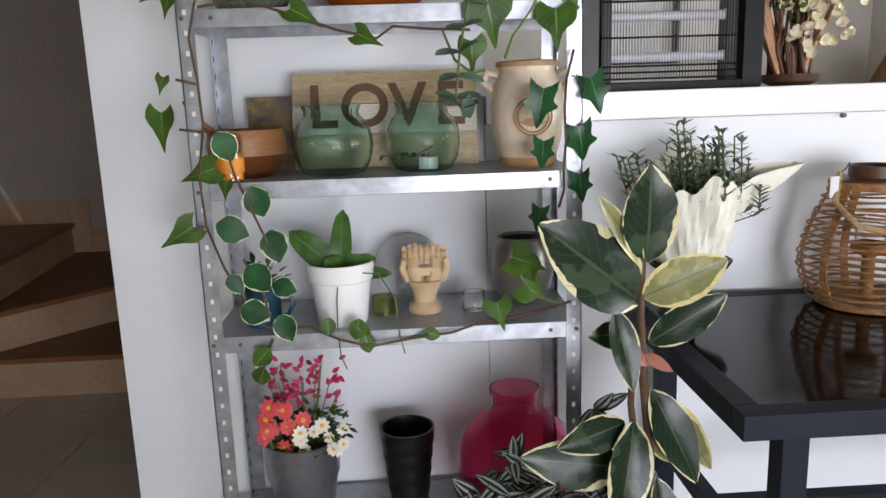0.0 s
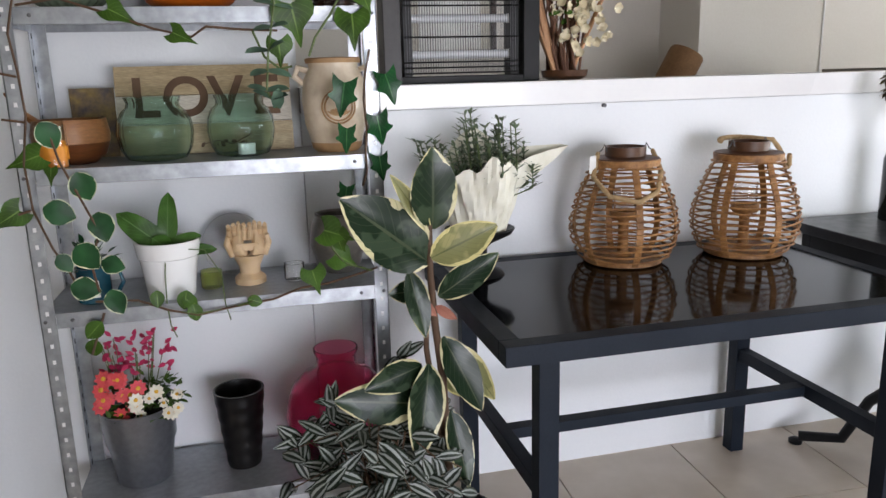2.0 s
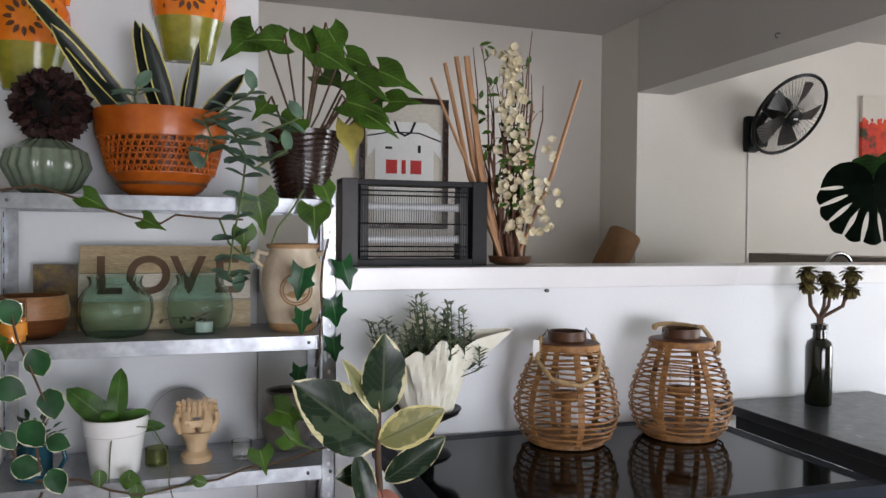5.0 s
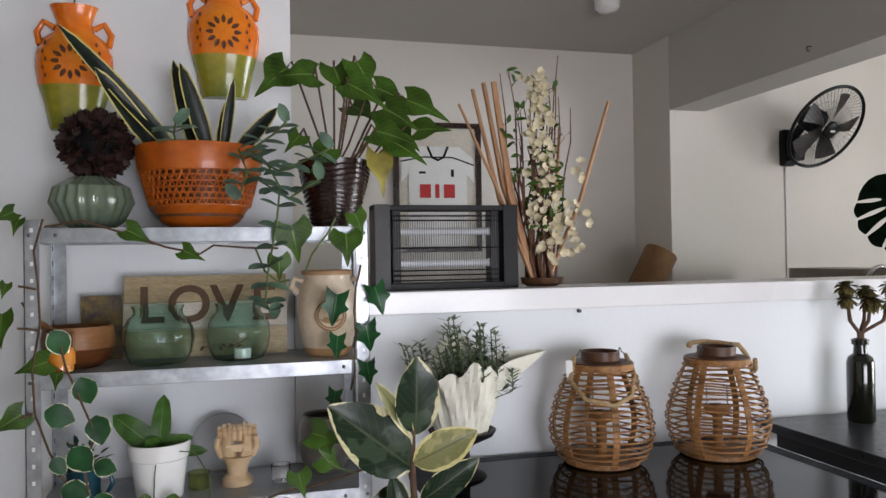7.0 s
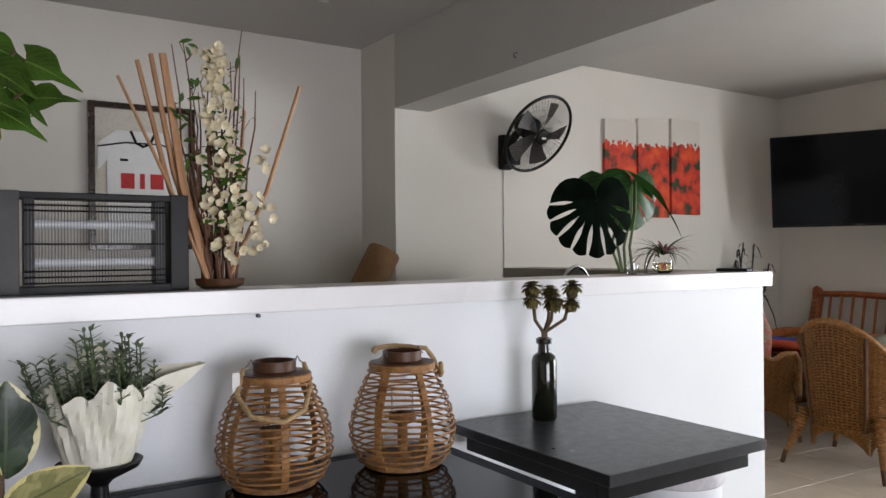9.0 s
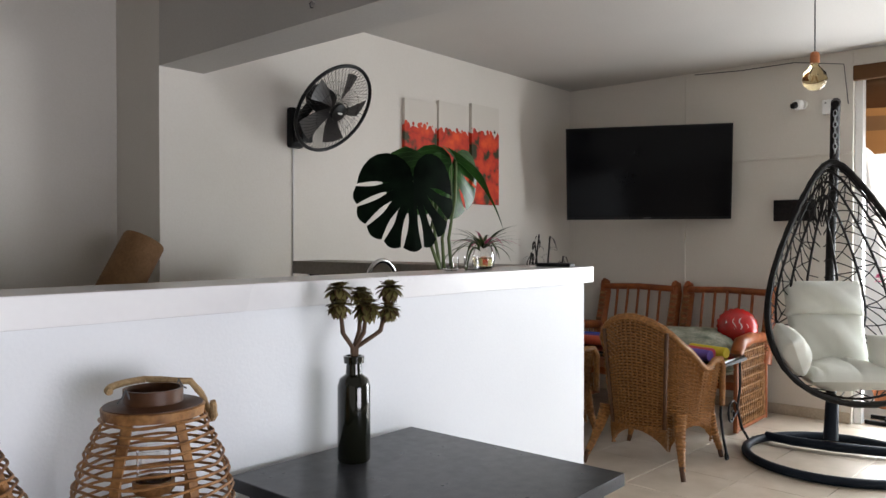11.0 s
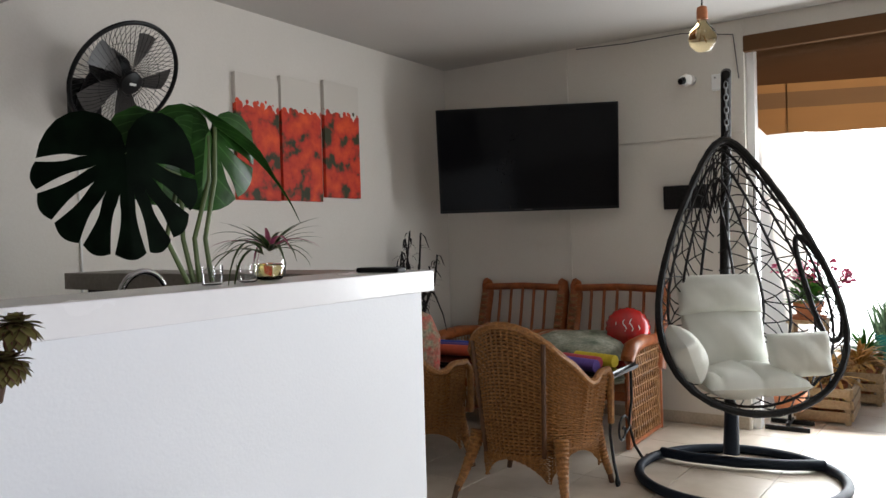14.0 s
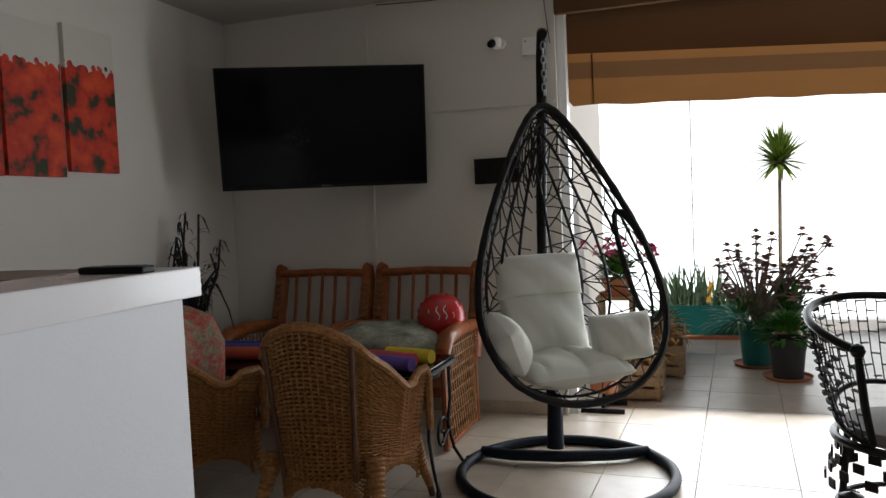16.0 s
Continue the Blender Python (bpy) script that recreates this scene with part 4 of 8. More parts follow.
vine("trailing_pothos", "green trailing vine along the shelf edge", [[(560, 612), (620, 626), (700, 622), (735, 610)]],
     [(540, 570, 0.0, 1, 38), (600, 575, -0.2, 1, 45), (610, 605, 0.2, 1, 40), (725, 605, 0.8, 0.3, 34), (590, 590, 0.8, 0.5, 38), (425, 625, -0.8, 0.8, 48), (405, 660, -0.1, 1, 44)], IVY, "oval", STEM, 0.002)
vine("syngonium_runner", "syngonium runner hanging over the shelf front", [[(960, -5), (940, 30), (905, 75), (890, 112)], [(905, 470), (915, 510), (940, 545), (1000, 565)], [(780, 60), (800, 110), (830, 135), (855, 130)]],
     [(860, 10, 0.2, 1, 95), (985, 30, 0, 1, 80), (900, 470, 0.9, 0.3, 75), (920, 525, 0.9, 0.5, 68), (868, 555, 0.2, 0.9, 62), (1005, -15, 0.5, 1, 60), (830, 80, 0.1, 1, 60), (925, 480, 0.3, 1, 60)], IVY, "heart", STEM)
vine("ivy_strand", "dark green ivy strand hanging on the shelf post", [[(1018, 100), (1008, 150), (1000, 200), (1005, 260), (1000, 310), (1002, 350), (990, 380)]],
     [(962, 165, -0.2, 1, 78), (1050, 150, 0.3, 1, 72), (1028, 235, 0.2, 1, 72), (962, 258, -0.1, 1, 58), (1030, 320, 0.1, 1, 58), (955, 380, -0.2, 1, 50)], IVYD, "ivy")

# ---- black glass table ----
TZ = 0.74
tb = thing("glass_table", (1.19, 1.55, 0), "anthracite metal garden table with a black glass top", "table")
TX, TY = 0.59, 0.375
part("glass_top", B((-TX + 0.045, -TY + 0.045, TZ - 0.009), (TX - 0.045, TY - 0.045, TZ - 0.001)), BLKGLASS, tb, "black mirror-like glass", smooth=False, bevel=0.001)
fr = Mesh()
fr.box((-TX, -TY, TZ - 0.045), (TX, -TY + 0.047, TZ)).box((-TX, TY - 0.047, TZ - 0.045), (TX, TY, TZ))
fr.box((-TX, -TY + 0.0475, TZ - 0.045), (-TX + 0.047, TY - 0.0475, TZ)).box((TX - 0.047, -TY + 0.0475, TZ - 0.045), (TX, TY - 0.0475, TZ))
part("top_frame", fr, ANTHR, tb, smooth=False, bevel=0.002)
for sx in (-1, 1):
    for sy in (-1, 1):
        x, y = sx * (TX - 0.115), sy * (TY - 0.055) + (0.012 if sy < 0 else 0)
        part("leg", B((x - 0.024, y - 0.024, 0), (x + 0.024, y + 0.024, TZ - 0.046)), ANTHR, tb, smooth=False, bevel=0.002)
    x = sx * (TX - 0.115)
    part("side_rail", B((x - 0.018, -TY + 0.092, 0.335), (x + 0.018, TY - 0.08, 0.375)), ANTHR, tb, smooth=False, bevel=0.002)
part("stretcher", B((-TX + 0.134, -0.02, 0.34), (TX - 0.134, 0.02, 0.37)), ANTHR, tb, smooth=False, bevel=0.002)

# ---- dark stone-topped table on a black frame ----
BASALT = mat("dark_grey_stone_top", (0.032, 0.033, 0.036), (0.024, 0.025, 0.028), 0.3, scale=30, bscale=200, fine=0.15)
t2 = thing("stone_table", (2.185, 1.55, 0), "square table with a dark speckled stone top on black metal", "table")
part("slab", B((-0.335, -0.37, 0.755), (0.335, 0.37, 0.788)), BASALT, t2, smooth=False, bevel=0.003)
af = Mesh().box((-0.30, -0.33, 0.70), (0.30, -0.29, 0.754)).box((-0.30, 0.29, 0.70), (0.30, 0.33, 0.754)).box((-0.30, -0.289, 0.70), (-0.26, 0.289, 0.754)).box((0.26, -0.289, 0.70), (0.30, 0.289, 0.754))
part("apron", af, BLK, t2, smooth=False, bevel=0.002)
part("column", B((-0.06, -0.06, 0.05), (0.06, 0.06, 0.70)), BLK, t2, smooth=False, bevel=0.004)
for k in range(4):
    a = radians(45 + 90 * k)
    ft = part("foot", Mesh().tube([(0.05 * math.cos(a), 0.05 * math.sin(a), 0.35), (0.2 * math.cos(a), 0.2 * math.sin(a), 0.2), (0.27 * math.cos(a), 0.27 * math.sin(a), 0.05), (0.4 * math.cos(a), 0.4 * math.sin(a), 0.028)], [0.02, 0.018, 0.018, 0.018], 10), BLK, t2)
    part("foot_pad", Mesh().lathe([(0.022, 0), (0.024, 0.012), (0.012, 0.02)], 14, at=(0.41 * math.cos(a), 0.41 * math.sin(a), 0)), BLK, ft)
bin_ = thing("storage_stool", (2.62, 1.62, 0), "white round stool with a lavender grey padded lid", "stool")
part("drum", Mesh().lathe([(0, 0), (0.145, 0), (0.16, 0.02), (0.168, 0.3), (0.162, 0.545)], 44), WHITE, bin_)
part("lid", Mesh().lathe([(0.168, 0.546), (0.174, 0.552), (0.174, 0.582), (0.165, 0.596), (0, 0.602)], 44), mat("lavender_grey_vinyl", (0.52, 0.5, 0.52), (0.47, 0.45, 0.47), 0.5, scale=5), bin_, "lavender grey padded lid")

# ---- two cane lanterns ----
def lantern(at, label, lifted, rz):
    t = thing("cane_lantern", at, label, "lantern", "cane lanterns", rz=rz)

    def rad(z):
        pr = [(0.0, 0.112), (0.03, 0.135), (0.08, 0.154), (0.12, 0.156), (0.18, 0.142), (0.25, 0.112), (0.30, 0.092)]
        for (z0, r0), (z1, r1) in zip(pr, pr[1:]):
            if z <= z1:
                return r0 + (r1 - r0) * (z - z0) / (z1 - z0)
        return 0.092

    part("base", Mesh().lathe([(0, 0.0), (0.105, 0.0), (0.114, 0.004), (0.112, 0.016), (0, 0.016)], 40), RATTAN, t)
    part("collar", Mesh().lathe([(0.095, 0.292), (0.096, 0.306), (0.064, 0.309), (0.058, 0.311), (0.058, 0.338), (0.052, 0.338), (0.052, 0.292)], 40), RATTAN_D, t, "dark brown wooden collar")
    part("shoulder", Mesh().lathe([(0.098, 0.284), (0.1, 0.302), (0.09, 0.306), (0.086, 0.288)], 40), RATTAN, t)
    for k in range(6):
        a = 2 * math.pi * k / 6 + 0.35
        c, s = math.cos(a), math.sin(a)
        g = Mesh()
        zs = [0.005 + 0.295 * i / 12 for i in range(13)]
        vs, fs = [], []
        for z in zs:
            r = rad(z) - 0.004
            for dr in (0, -0.005):
                for w in (-0.0095, 0.0095):
                    vs.append(((r + dr) * c - w * s, (r + dr) * s + w * c, z))
        for i in range(12):
            b = i * 4
            fs += [(b, b + 1, b + 5, b + 4), (b + 2, b + 6, b + 7, b + 3), (b, b + 4, b + 6, b + 2), (b + 1, b + 3, b + 7, b + 5)]
        fs += [(0, 2, 3, 1), (48, 49, 51, 50)]
        g.add(vs, fs)
        part("upright", g, RATTAN, t, smooth=False)
    for i in range(16):
        z = 0.022 + 0.0172 * i
        r = rad(z) + 0.001
        part("cane_ring", Mesh().tube([((r + 0.0025 * math.sin(8 * a + i * 3.1)) * math.cos(a), (r + 0.0025 * math.sin(8 * a + i * 3.1)) * math.sin(a), z + 0.002 * math.sin(4 * a + i)) for a in [j * math.pi / 24 for j in range(48)]], 0.0031, 6, True), RATTAN, t)
    part("candle_stem", Mesh().lathe([(0.03, 0.016), (0.016, 0.03), (0.015, 0.115), (0.02, 0.126)], 16), RATTAN, t)
    part("candle_cup", Mesh().lathe([(0, 0.124), (0.036, 0.126), (0.041, 0.132), (0.041, 0.152), (0.036, 0.152), (0.034, 0.134), (0, 0.132)], 28), RATTAN, t)
    part("chimney_glass", Mesh().lathe(hollow([(0.031, 0.133), (0.033, 0.135), (0.033, 0.215)], 0.002), 32), CLEAR, t)
    for s in (-1, 1):
        part("eyelet", Mesh().tube([(s * 0.058, 0, 0.325), (s * 0.066, 0, 0.345), (s * 0.074, 0, 0.33), (s * 0.086, 0, 0.322)], 0.002, 6), GREYLEG, t)
    if lifted:
        pts = [(0.075 * math.cos(a), 0.035 + 0.035 * math.sin(a), 0.338 + 0.006 * math.sin(a)) for a in [math.pi - i * math.pi / 12 for i in range(9)]] + [(0.098, 0.0, 0.335), (0.118, -0.012, 0.305), (0.128, -0.02, 0.27), (0.13, -0.03, 0.25), (0.122, -0.045, 0.262), (0.108, -0.055, 0.295)]
    else:
        pts = [(-0.086, 0, 0.322), (-0.12, -0.045, 0.26), (-0.105, -0.115, 0.215), (-0.03, -0.145, 0.198), (0.035, -0.125, 0.22), (0.075, -0.07, 0.27), (0.086, 0, 0.322)]
    sm = []
    for i in range(len(pts) - 1):
        for h in (0, 0.34, 0.67):
            sm.append(Vector(pts[i]).lerp(Vector(pts[i + 1]), h))
    sm.append(Vector(pts[-1]))
    part("rope_handle", Mesh().tube(sm, [0.0066 + 0.0012 * (i % 2) for i in range(len(sm))], 8), ROPE, t, "twisted rope handle")
    if not lifted:
        part("price_tag", B((-0.128, -0.035, 0.268), (-0.108, -0.033, 0.318)), PALE, t, "small white paper tag", smooth=False)
    return t


lantern((1.168, 1.765, TZ), "barrel-shaped cane lantern with its rope handle hanging down", False, 0)
lantern((1.553, 1.735, TZ), "barrel-shaped cane lantern with its rope handle folded over", True, 12)

# ---- wrapped lavender on a black stand ----
stand = thing("pedestal_dish", (0.725, 1.76, TZ), "black footed metal dish on the glass table", "dish")
part("dish", Mesh().lathe([(0, 0), (0.07, 0), (0.06, 0.012), (0.022, 0.03), (0.02, 0.075), (0.034, 0.09), (0.09, 0.118), (0.098, 0.132), (0.092, 0.134), (0.03, 0.108), (0, 0.106)], 40), BLK, stand)
lav = thing("wrapped_plant", (0.725, 1.76, TZ + 0.108), "lavender plant wrapped in crumpled cream paper", "plant")
PAPER = mat("cream_tissue_paper", (0.76, 0.74, 0.64), (0.68, 0.66, 0.54), 0.75, scale=14, bump=0.5, bscale=40)
pg = Mesh()
NS, NR = 72, 16
vs, fs = [], []
for i in range(NR + 1):
    t = i / NR
    for j in range(NS):
        a = 2 * math.pi * j / NS
        fold = (0.006 * math.sin(5 * a + 2.5 * math.sin(3 * t + a)) + 0.005 * math.sin(13 * a + 4 * math.sin(2 * a) + 3 * t) + 0.004 * math.sin(29 * a + 7 * t)) * t ** 0.5
        spike = max(0, math.cos(a + 0.15)) ** 90 * 0.135 * max(0, t - 0.6) / 0.4
        r = 0.062 + 0.055 * t ** 0.7 + fold + spike
        vs.append((r * math.cos(a), r * math.sin(a), 0.002 + 0.205 * t + 0.018 * math.sin(4 * a + 1) * t ** 3 + 0.012 * math.sin(11 * a) * t ** 4 + (0.045 * max(0, math.cos(a + 0.15)) ** 60 * t ** 4)))
for i in range(NR):
    for j in range(NS):
        fs.append((i * NS + j, i * NS + (j + 1) % NS, (i + 1) * NS + (j + 1) % NS, (i + 1) * NS + j))
fs.append(tuple(range(NS))[::-1])
pg.add(vs, fs)
part("paper", pg, PAPER, lav, "crumpled cream wrapping paper")
back = Mesh()
back.leaf((0.0, 0.05, 0.10), (0.05, 0.1, 1), (0, -1, 0.1), 0.2, 0.18, "oval", 0.15, 0.2, 8)
part("paper_flap", back, PAPER, lav)
lg, ls = Mesh(), Mesh()
for q in range(40):
    a = rnd(-3.1, 3.1)
    rr = rnd(0.03, 0.19)
    top = Vector((rr * math.cos(a) - 0.03, rr * 0.7 * math.sin(a), rnd(0.23, 0.35) - rr * 0.2))
    b = Vector((rr * 0.3 * math.cos(a), rr * 0.3 * math.sin(a), 0.1))
    mid = b.lerp(top, 0.5) + Vector((rr * 0.25 * math.cos(a), rr * 0.2 * math.sin(a), -0.01))
    ls.tube([b, mid, top], 0.0017, 5)
    for i in range(9):
        h = 0.35 + 0.65 * i / 8
        p = (b.lerp(mid, h * 2) if h < 0.5 else mid.lerp(top, h * 2 - 1))
        for s in range(3):
            aa = rnd(0, 6.28)
            lg.leaf(p, (math.cos(aa), math.sin(aa), 0.6), (0, 0, 1), rnd(0.025, 0.038), 0.009, "strap", rnd(-0.2, 0.7), 0.2, 4)
part("stemwork", ls, STEM, lav)
part("leaves", lg, ROSEM, lav, "narrow grey-green leaves")

# ---- bottle with a succulent sprig ----
BOT = mat("dark_bottle_glass", (0.006, 0.007, 0.004), (0.008, 0.009, 0.005), 0.08, scale=4, coat=0.4)
bt = thing("bottle", (2.15, 1.785, 0.788), "tall dark green glass apothecary bottle", "bottle")
part("body", Mesh().lathe([(0, 0), (0.04, 0), (0.044, 0.006), (0.044, 0.2), (0.038, 0.22), (0.022, 0.232), (0.02, 0.26), (0.027, 0.262), (0.028, 0.28), (0.02, 0.282), (0.016, 0.24), (0, 0.235)], 40), BOT, bt)
spr = thing("succulent_sprig", (2.15, 1.785, 0.788 + 0.238), "bronze-green aeonium sprig standing in the bottle", "succulent")
ROSETTE = leaf_mat("bronze_green_rosette_leaf", (0.19, 0.17, 0.06), (0.075, 0.03, 0.02), 0.78, None, 0.45)
for tip, r in (((-0.035, 0.02, 0.225), 0.038), ((0.02, -0.03, 0.18), 0.042), ((0.105, -0.03, 0.225), 0.038), ((0.08, -0.05, 0.17), 0.034), ((0.055, 0.03, 0.21), 0.034), ((-0.055, -0.005, 0.185), 0.034)):
    tip = Vector(tip)
    stem = part("stem", Mesh().tube([(tip.x * 0.05, tip.y * 0.05, 0.0), (tip.x * 0.08, tip.y * 0.08, 0.065), (tip.x * 0.75, tip.y * 0.75, 0.105), tip], [0.006, 0.0065, 0.006, 0.005], 8), BSTEM, spr)
    sf = Mesh()
    for ring, (nn, el, sc) in enumerate(((10, -1.0, 1.15), (12, -0.5, 1.15), (12, 0.0, 1.0), (9, 0.5, 0.75), (6, 1.0, 0.5))):
        for k in range(nn):
            a = 2 * math.pi * (k + 0.5 * ring) / nn + rnd(-0.1, 0.1)
            e = el + rnd(-0.15, 0.15)
            sf.leaf(tip, (math.cos(a) * math.cos(e), math.sin(a) * math.cos(e), math.sin(e)), (0, 0, 1), r * sc * 1.15, r * 0.66, "strap", 0.25, 0.2, 4)
    part("rosette", sf, ROSETTE, stem)

# ---- rubber plant ----
rub = thing("rubber_plant", (0.54, 1.42, 0), "tall variegated rubber plant in a black pot on the floor", "plant")
part("pot", Mesh().lathe(pot_profile(0.085, 0.11, 0.22, 0.006, 0.006), 36), BPOT, rub)
part("soil", Mesh().lathe([(0, 0.185), (0.1, 0.184)], 20), SOIL, rub)
part("stem", Mesh().tube([(0, 0, 0.18), (-0.008, 0.0, 0.4), (-0.016, 0.0, 0.6), (-0.03, 0.0, 0.72), (-0.038, 0, 0.85), (-0.036, 0, 0.96)], [0.011, 0.0105, 0.01, 0.009, 0.008, 0.006], 10), BSTEM, rub)
part("stem", Mesh().tube([(0.01, 0.01, 0.18), (-0.03, 0.012, 0.5), (-0.05, 0.012, 0.66), (-0.046, 0.01, 0.80)], [0.008, 0.008, 0.007, 0.006], 8), BSTEM, rub)


FL = [((-0.04, 0, 0.872), (-0.228, -0.04, 1.033), 0.125, 0), ((-0.03, 0, 0.95), (-0.024, -0.03, 1.128), 0.098, 0), ((-0.037, 0, 0.945), (-0.118, -0.04, 1.078), 0.035, 1), ((-0.037, -0.01, 0.886), (0.105, -0.05, 0.955), 0.078, 1),
      ((-0.02, 0, 0.79), (0.112, -0.04, 0.884), 0.062, 0), ((-0.09, -0.01, 0.86), (-0.062, -0.05, 0.715), 0.05, 0), ((-0.012, 0, 0.69), (0.07, -0.06, 0.52), 0.07, 0), ((0.02, 0.02, 0.66), (0.115, -0.01, 0.52), 0.055, 1),
      ((-0.05, -0.01, 0.63), (-0.09, -0.10, 0.44), 0.078, 0), ((-0.065, 0, 0.625), (-0.2, -0.05, 0.60), 0.062, 0), ((-0.07, 0, 0.53), (-0.265, -0.04, 0.575), 0.088, 0), ((0.003, 0, 0.50), (0.03, -0.06, 0.33), 0.058, 0),
      ((-0.01, 0.02, 0.60), (0.06, 0.0, 0.535), 0.055, 1), ((-0.04, 0.03, 0.80), (-0.13, 0.02, 0.80), 0.05, 0), ((-0.035, 0.02, 0.52), (-0.14, 0.01, 0.40), 0.07, 0)]
for b, tip, w, pale in FL:
    b, tip = Vector(b), Vector(tip)
    d = tip - b
    part("leaf", Mesh().leaf(b, d, (0.15, -1, 0.25), d.length * 1.03, w * 1.18, "oval", rnd(0.1, 0.35), rnd(0.12, 0.3), 14, wave=0.06), FICUSP if pale else FICUS, rub, "pale yellow-green young leaf" if pale else "")
part("bud_sheath", Mesh().leaf((-0.03, -0.01, 0.77), (0.5, -0.5, -0.3), (0, -1, 0), 0.06, 0.025, "oval", 0.2, 0.4, 5).leaf((-0.08, -0.01, 0.80), (0.6, -0.4, -0.6), (0, -1, 0), 0.07, 0.03, "oval", 0.2, 0.4, 5), mat("pink_bud_sheath", (0.45, 0.2, 0.14), (0.36, 0.14, 0.1), 0.5, scale=30), rub)

# ---- zebra plant on a low stool ----
zb = thing("trailing_plant", (0.37, 1.40, 0), "bushy purple-green zebra plant with silver striped leaves", "plant")
part("pot", Mesh().lathe(pot_profile(0.075, 0.09, 0.16, 0.005, 0.004), 30), BPOT, zb)
zg, zs = Mesh(), Mesh()
for q in range(32):
    a = rnd(0, 6.28)
    l = rnd(0.12, 0.26)
    top = Vector((math.cos(a) * l * 0.9, math.sin(a) * l * 0.7 + 0.05, rnd(0.16, 0.48)))
    mid = Vector((top.x * 0.45, top.y * 0.45, max(top.z, 0.2) + 0.05))
    zs.tube([(0, 0, 0.14), mid, top], 0.002, 5)
    for i in range(6):
        h = 0.3 + 0.7 * i / 5
        p = mid.lerp(top, max(0, h * 2 - 1)) if h > 0.5 else Vector((0, 0, 0.14)).lerp(mid, h * 2)
        zg.leaf(p, (rnd(-1, 1), rnd(-1, 0.6), rnd(-0.5, 0.7)), (0, -0.8, 0.6), rnd(0.07, 0.095), rnd(0.026, 0.032), "oval", 0.4, 0.25, 5)
part("stemwork", zs, BSTEM, zb)
part("leaves", zg, ZEBRA, zb, "purple-green leaves with silver stripes")
spl = Mesh()
sps = Mesh()
for dx, dz in ((-0.11, 0.53), (-0.14, 0.48), (-0.07, 0.47), (-0.18, 0.45), (-0.02, 0.49), (-0.1, 0.42), (0.03, 0.44), (0.06, 0.63), (-0.05, 0.40), (0.0, 0.40)):
    p = Vector((dx, 0.08, dz))
    sps.tube([(0, 0.03, 0.3), (dx * 0.6, 0.06, dz * 0.9), p], 0.002, 5)
    for k in range(5):
        spl.leaf(p, (rnd(-1, 1), -0.4, rnd(-0.9, 1)), (0, -1, 0.3), 0.078, 0.027, "oval", 0.3, 0.25, 5)
part("upper_stems", sps, BSTEM, zb)
part("upper_leaves", spl, ZEBRA, zb)

# ---- on the bar: insect lamp, branches, monstera ----
ins = thing("insect_lamp", (0.768, 2.085, CAPZ), "black electric insect lamp with two tubes and wire grids", "insect lamp")
W2, H = 0.243, 0.275
fm = Mesh().box((-W2, -0.045, 0.0), (W2, 0.045, 0.022)).box((-W2, -0.045, H - 0.018), (W2, 0.045, H))
part("frame", fm, BLK, ins, smooth=False, bevel=0.003)
for s, m in ((-1, mat("dark_grey_plastic", (0.05, 0.047, 0.046), (0.035, 0.033, 0.032), 0.45, scale=10)), (1, BLK)):
    xa = s * W2
    part("end_panel", B((min(xa, xa - s * 0.052), -0.048, 0.002), (max(xa, xa - s * 0.052), 0.048, H + 0.002)), m if s < 0 else BLK, ins, "grey end panel" if s < 0 else "", smooth=False, bevel=0.003)
    part("inner_post", B((min(s * 0.18, s * 0.155), -0.03, 0.022), (max(s * 0.18, s * 0.155), 0.03, H - 0.018)), BLK, ins, smooth=False)
TUBE = mat("frosted_lamp_tube", (0.62, 0.64, 0.66), (0.55, 0.57, 0.59), 0.3, scale=5)
for z in (0.085, 0.19):
    tt = part("lamp_tube", Mesh().tube([(-0.155, 0, z), (0.155, 0, z)], 0.0125, 14), TUBE, ins, "frosted white fluorescent tube")
    for s in (-1, 1):
        part("socket", B((s * 0.165 - 0.012, -0.015, z - 0.014), (s * 0.165 + 0.012, 0.015, z + 0.014)), CAPW, tt, smooth=False, bevel=0.002)
wr = Mesh()
for k in range(44):
    x = -0.17 + 0.34 * k / 43
    wr.tube([(x, -0.03, 0.03), (x, -0.03, H - 0.025)], 0.0008, 4)
    wr.tube([(x, 0.03, 0.03), (x, 0.03, H - 0.025)], 0.0008, 4)
part("wire_grid", wr, GREYLEG, ins)
for z in (0.03, 0.046, 0.062, 0.135, 0.225, 0.24):
    part("grid_bar", Mesh().tube([(-0.18, -0.036, z), (0.18, -0.036, z)], 0.0028, 6), BLK, ins)

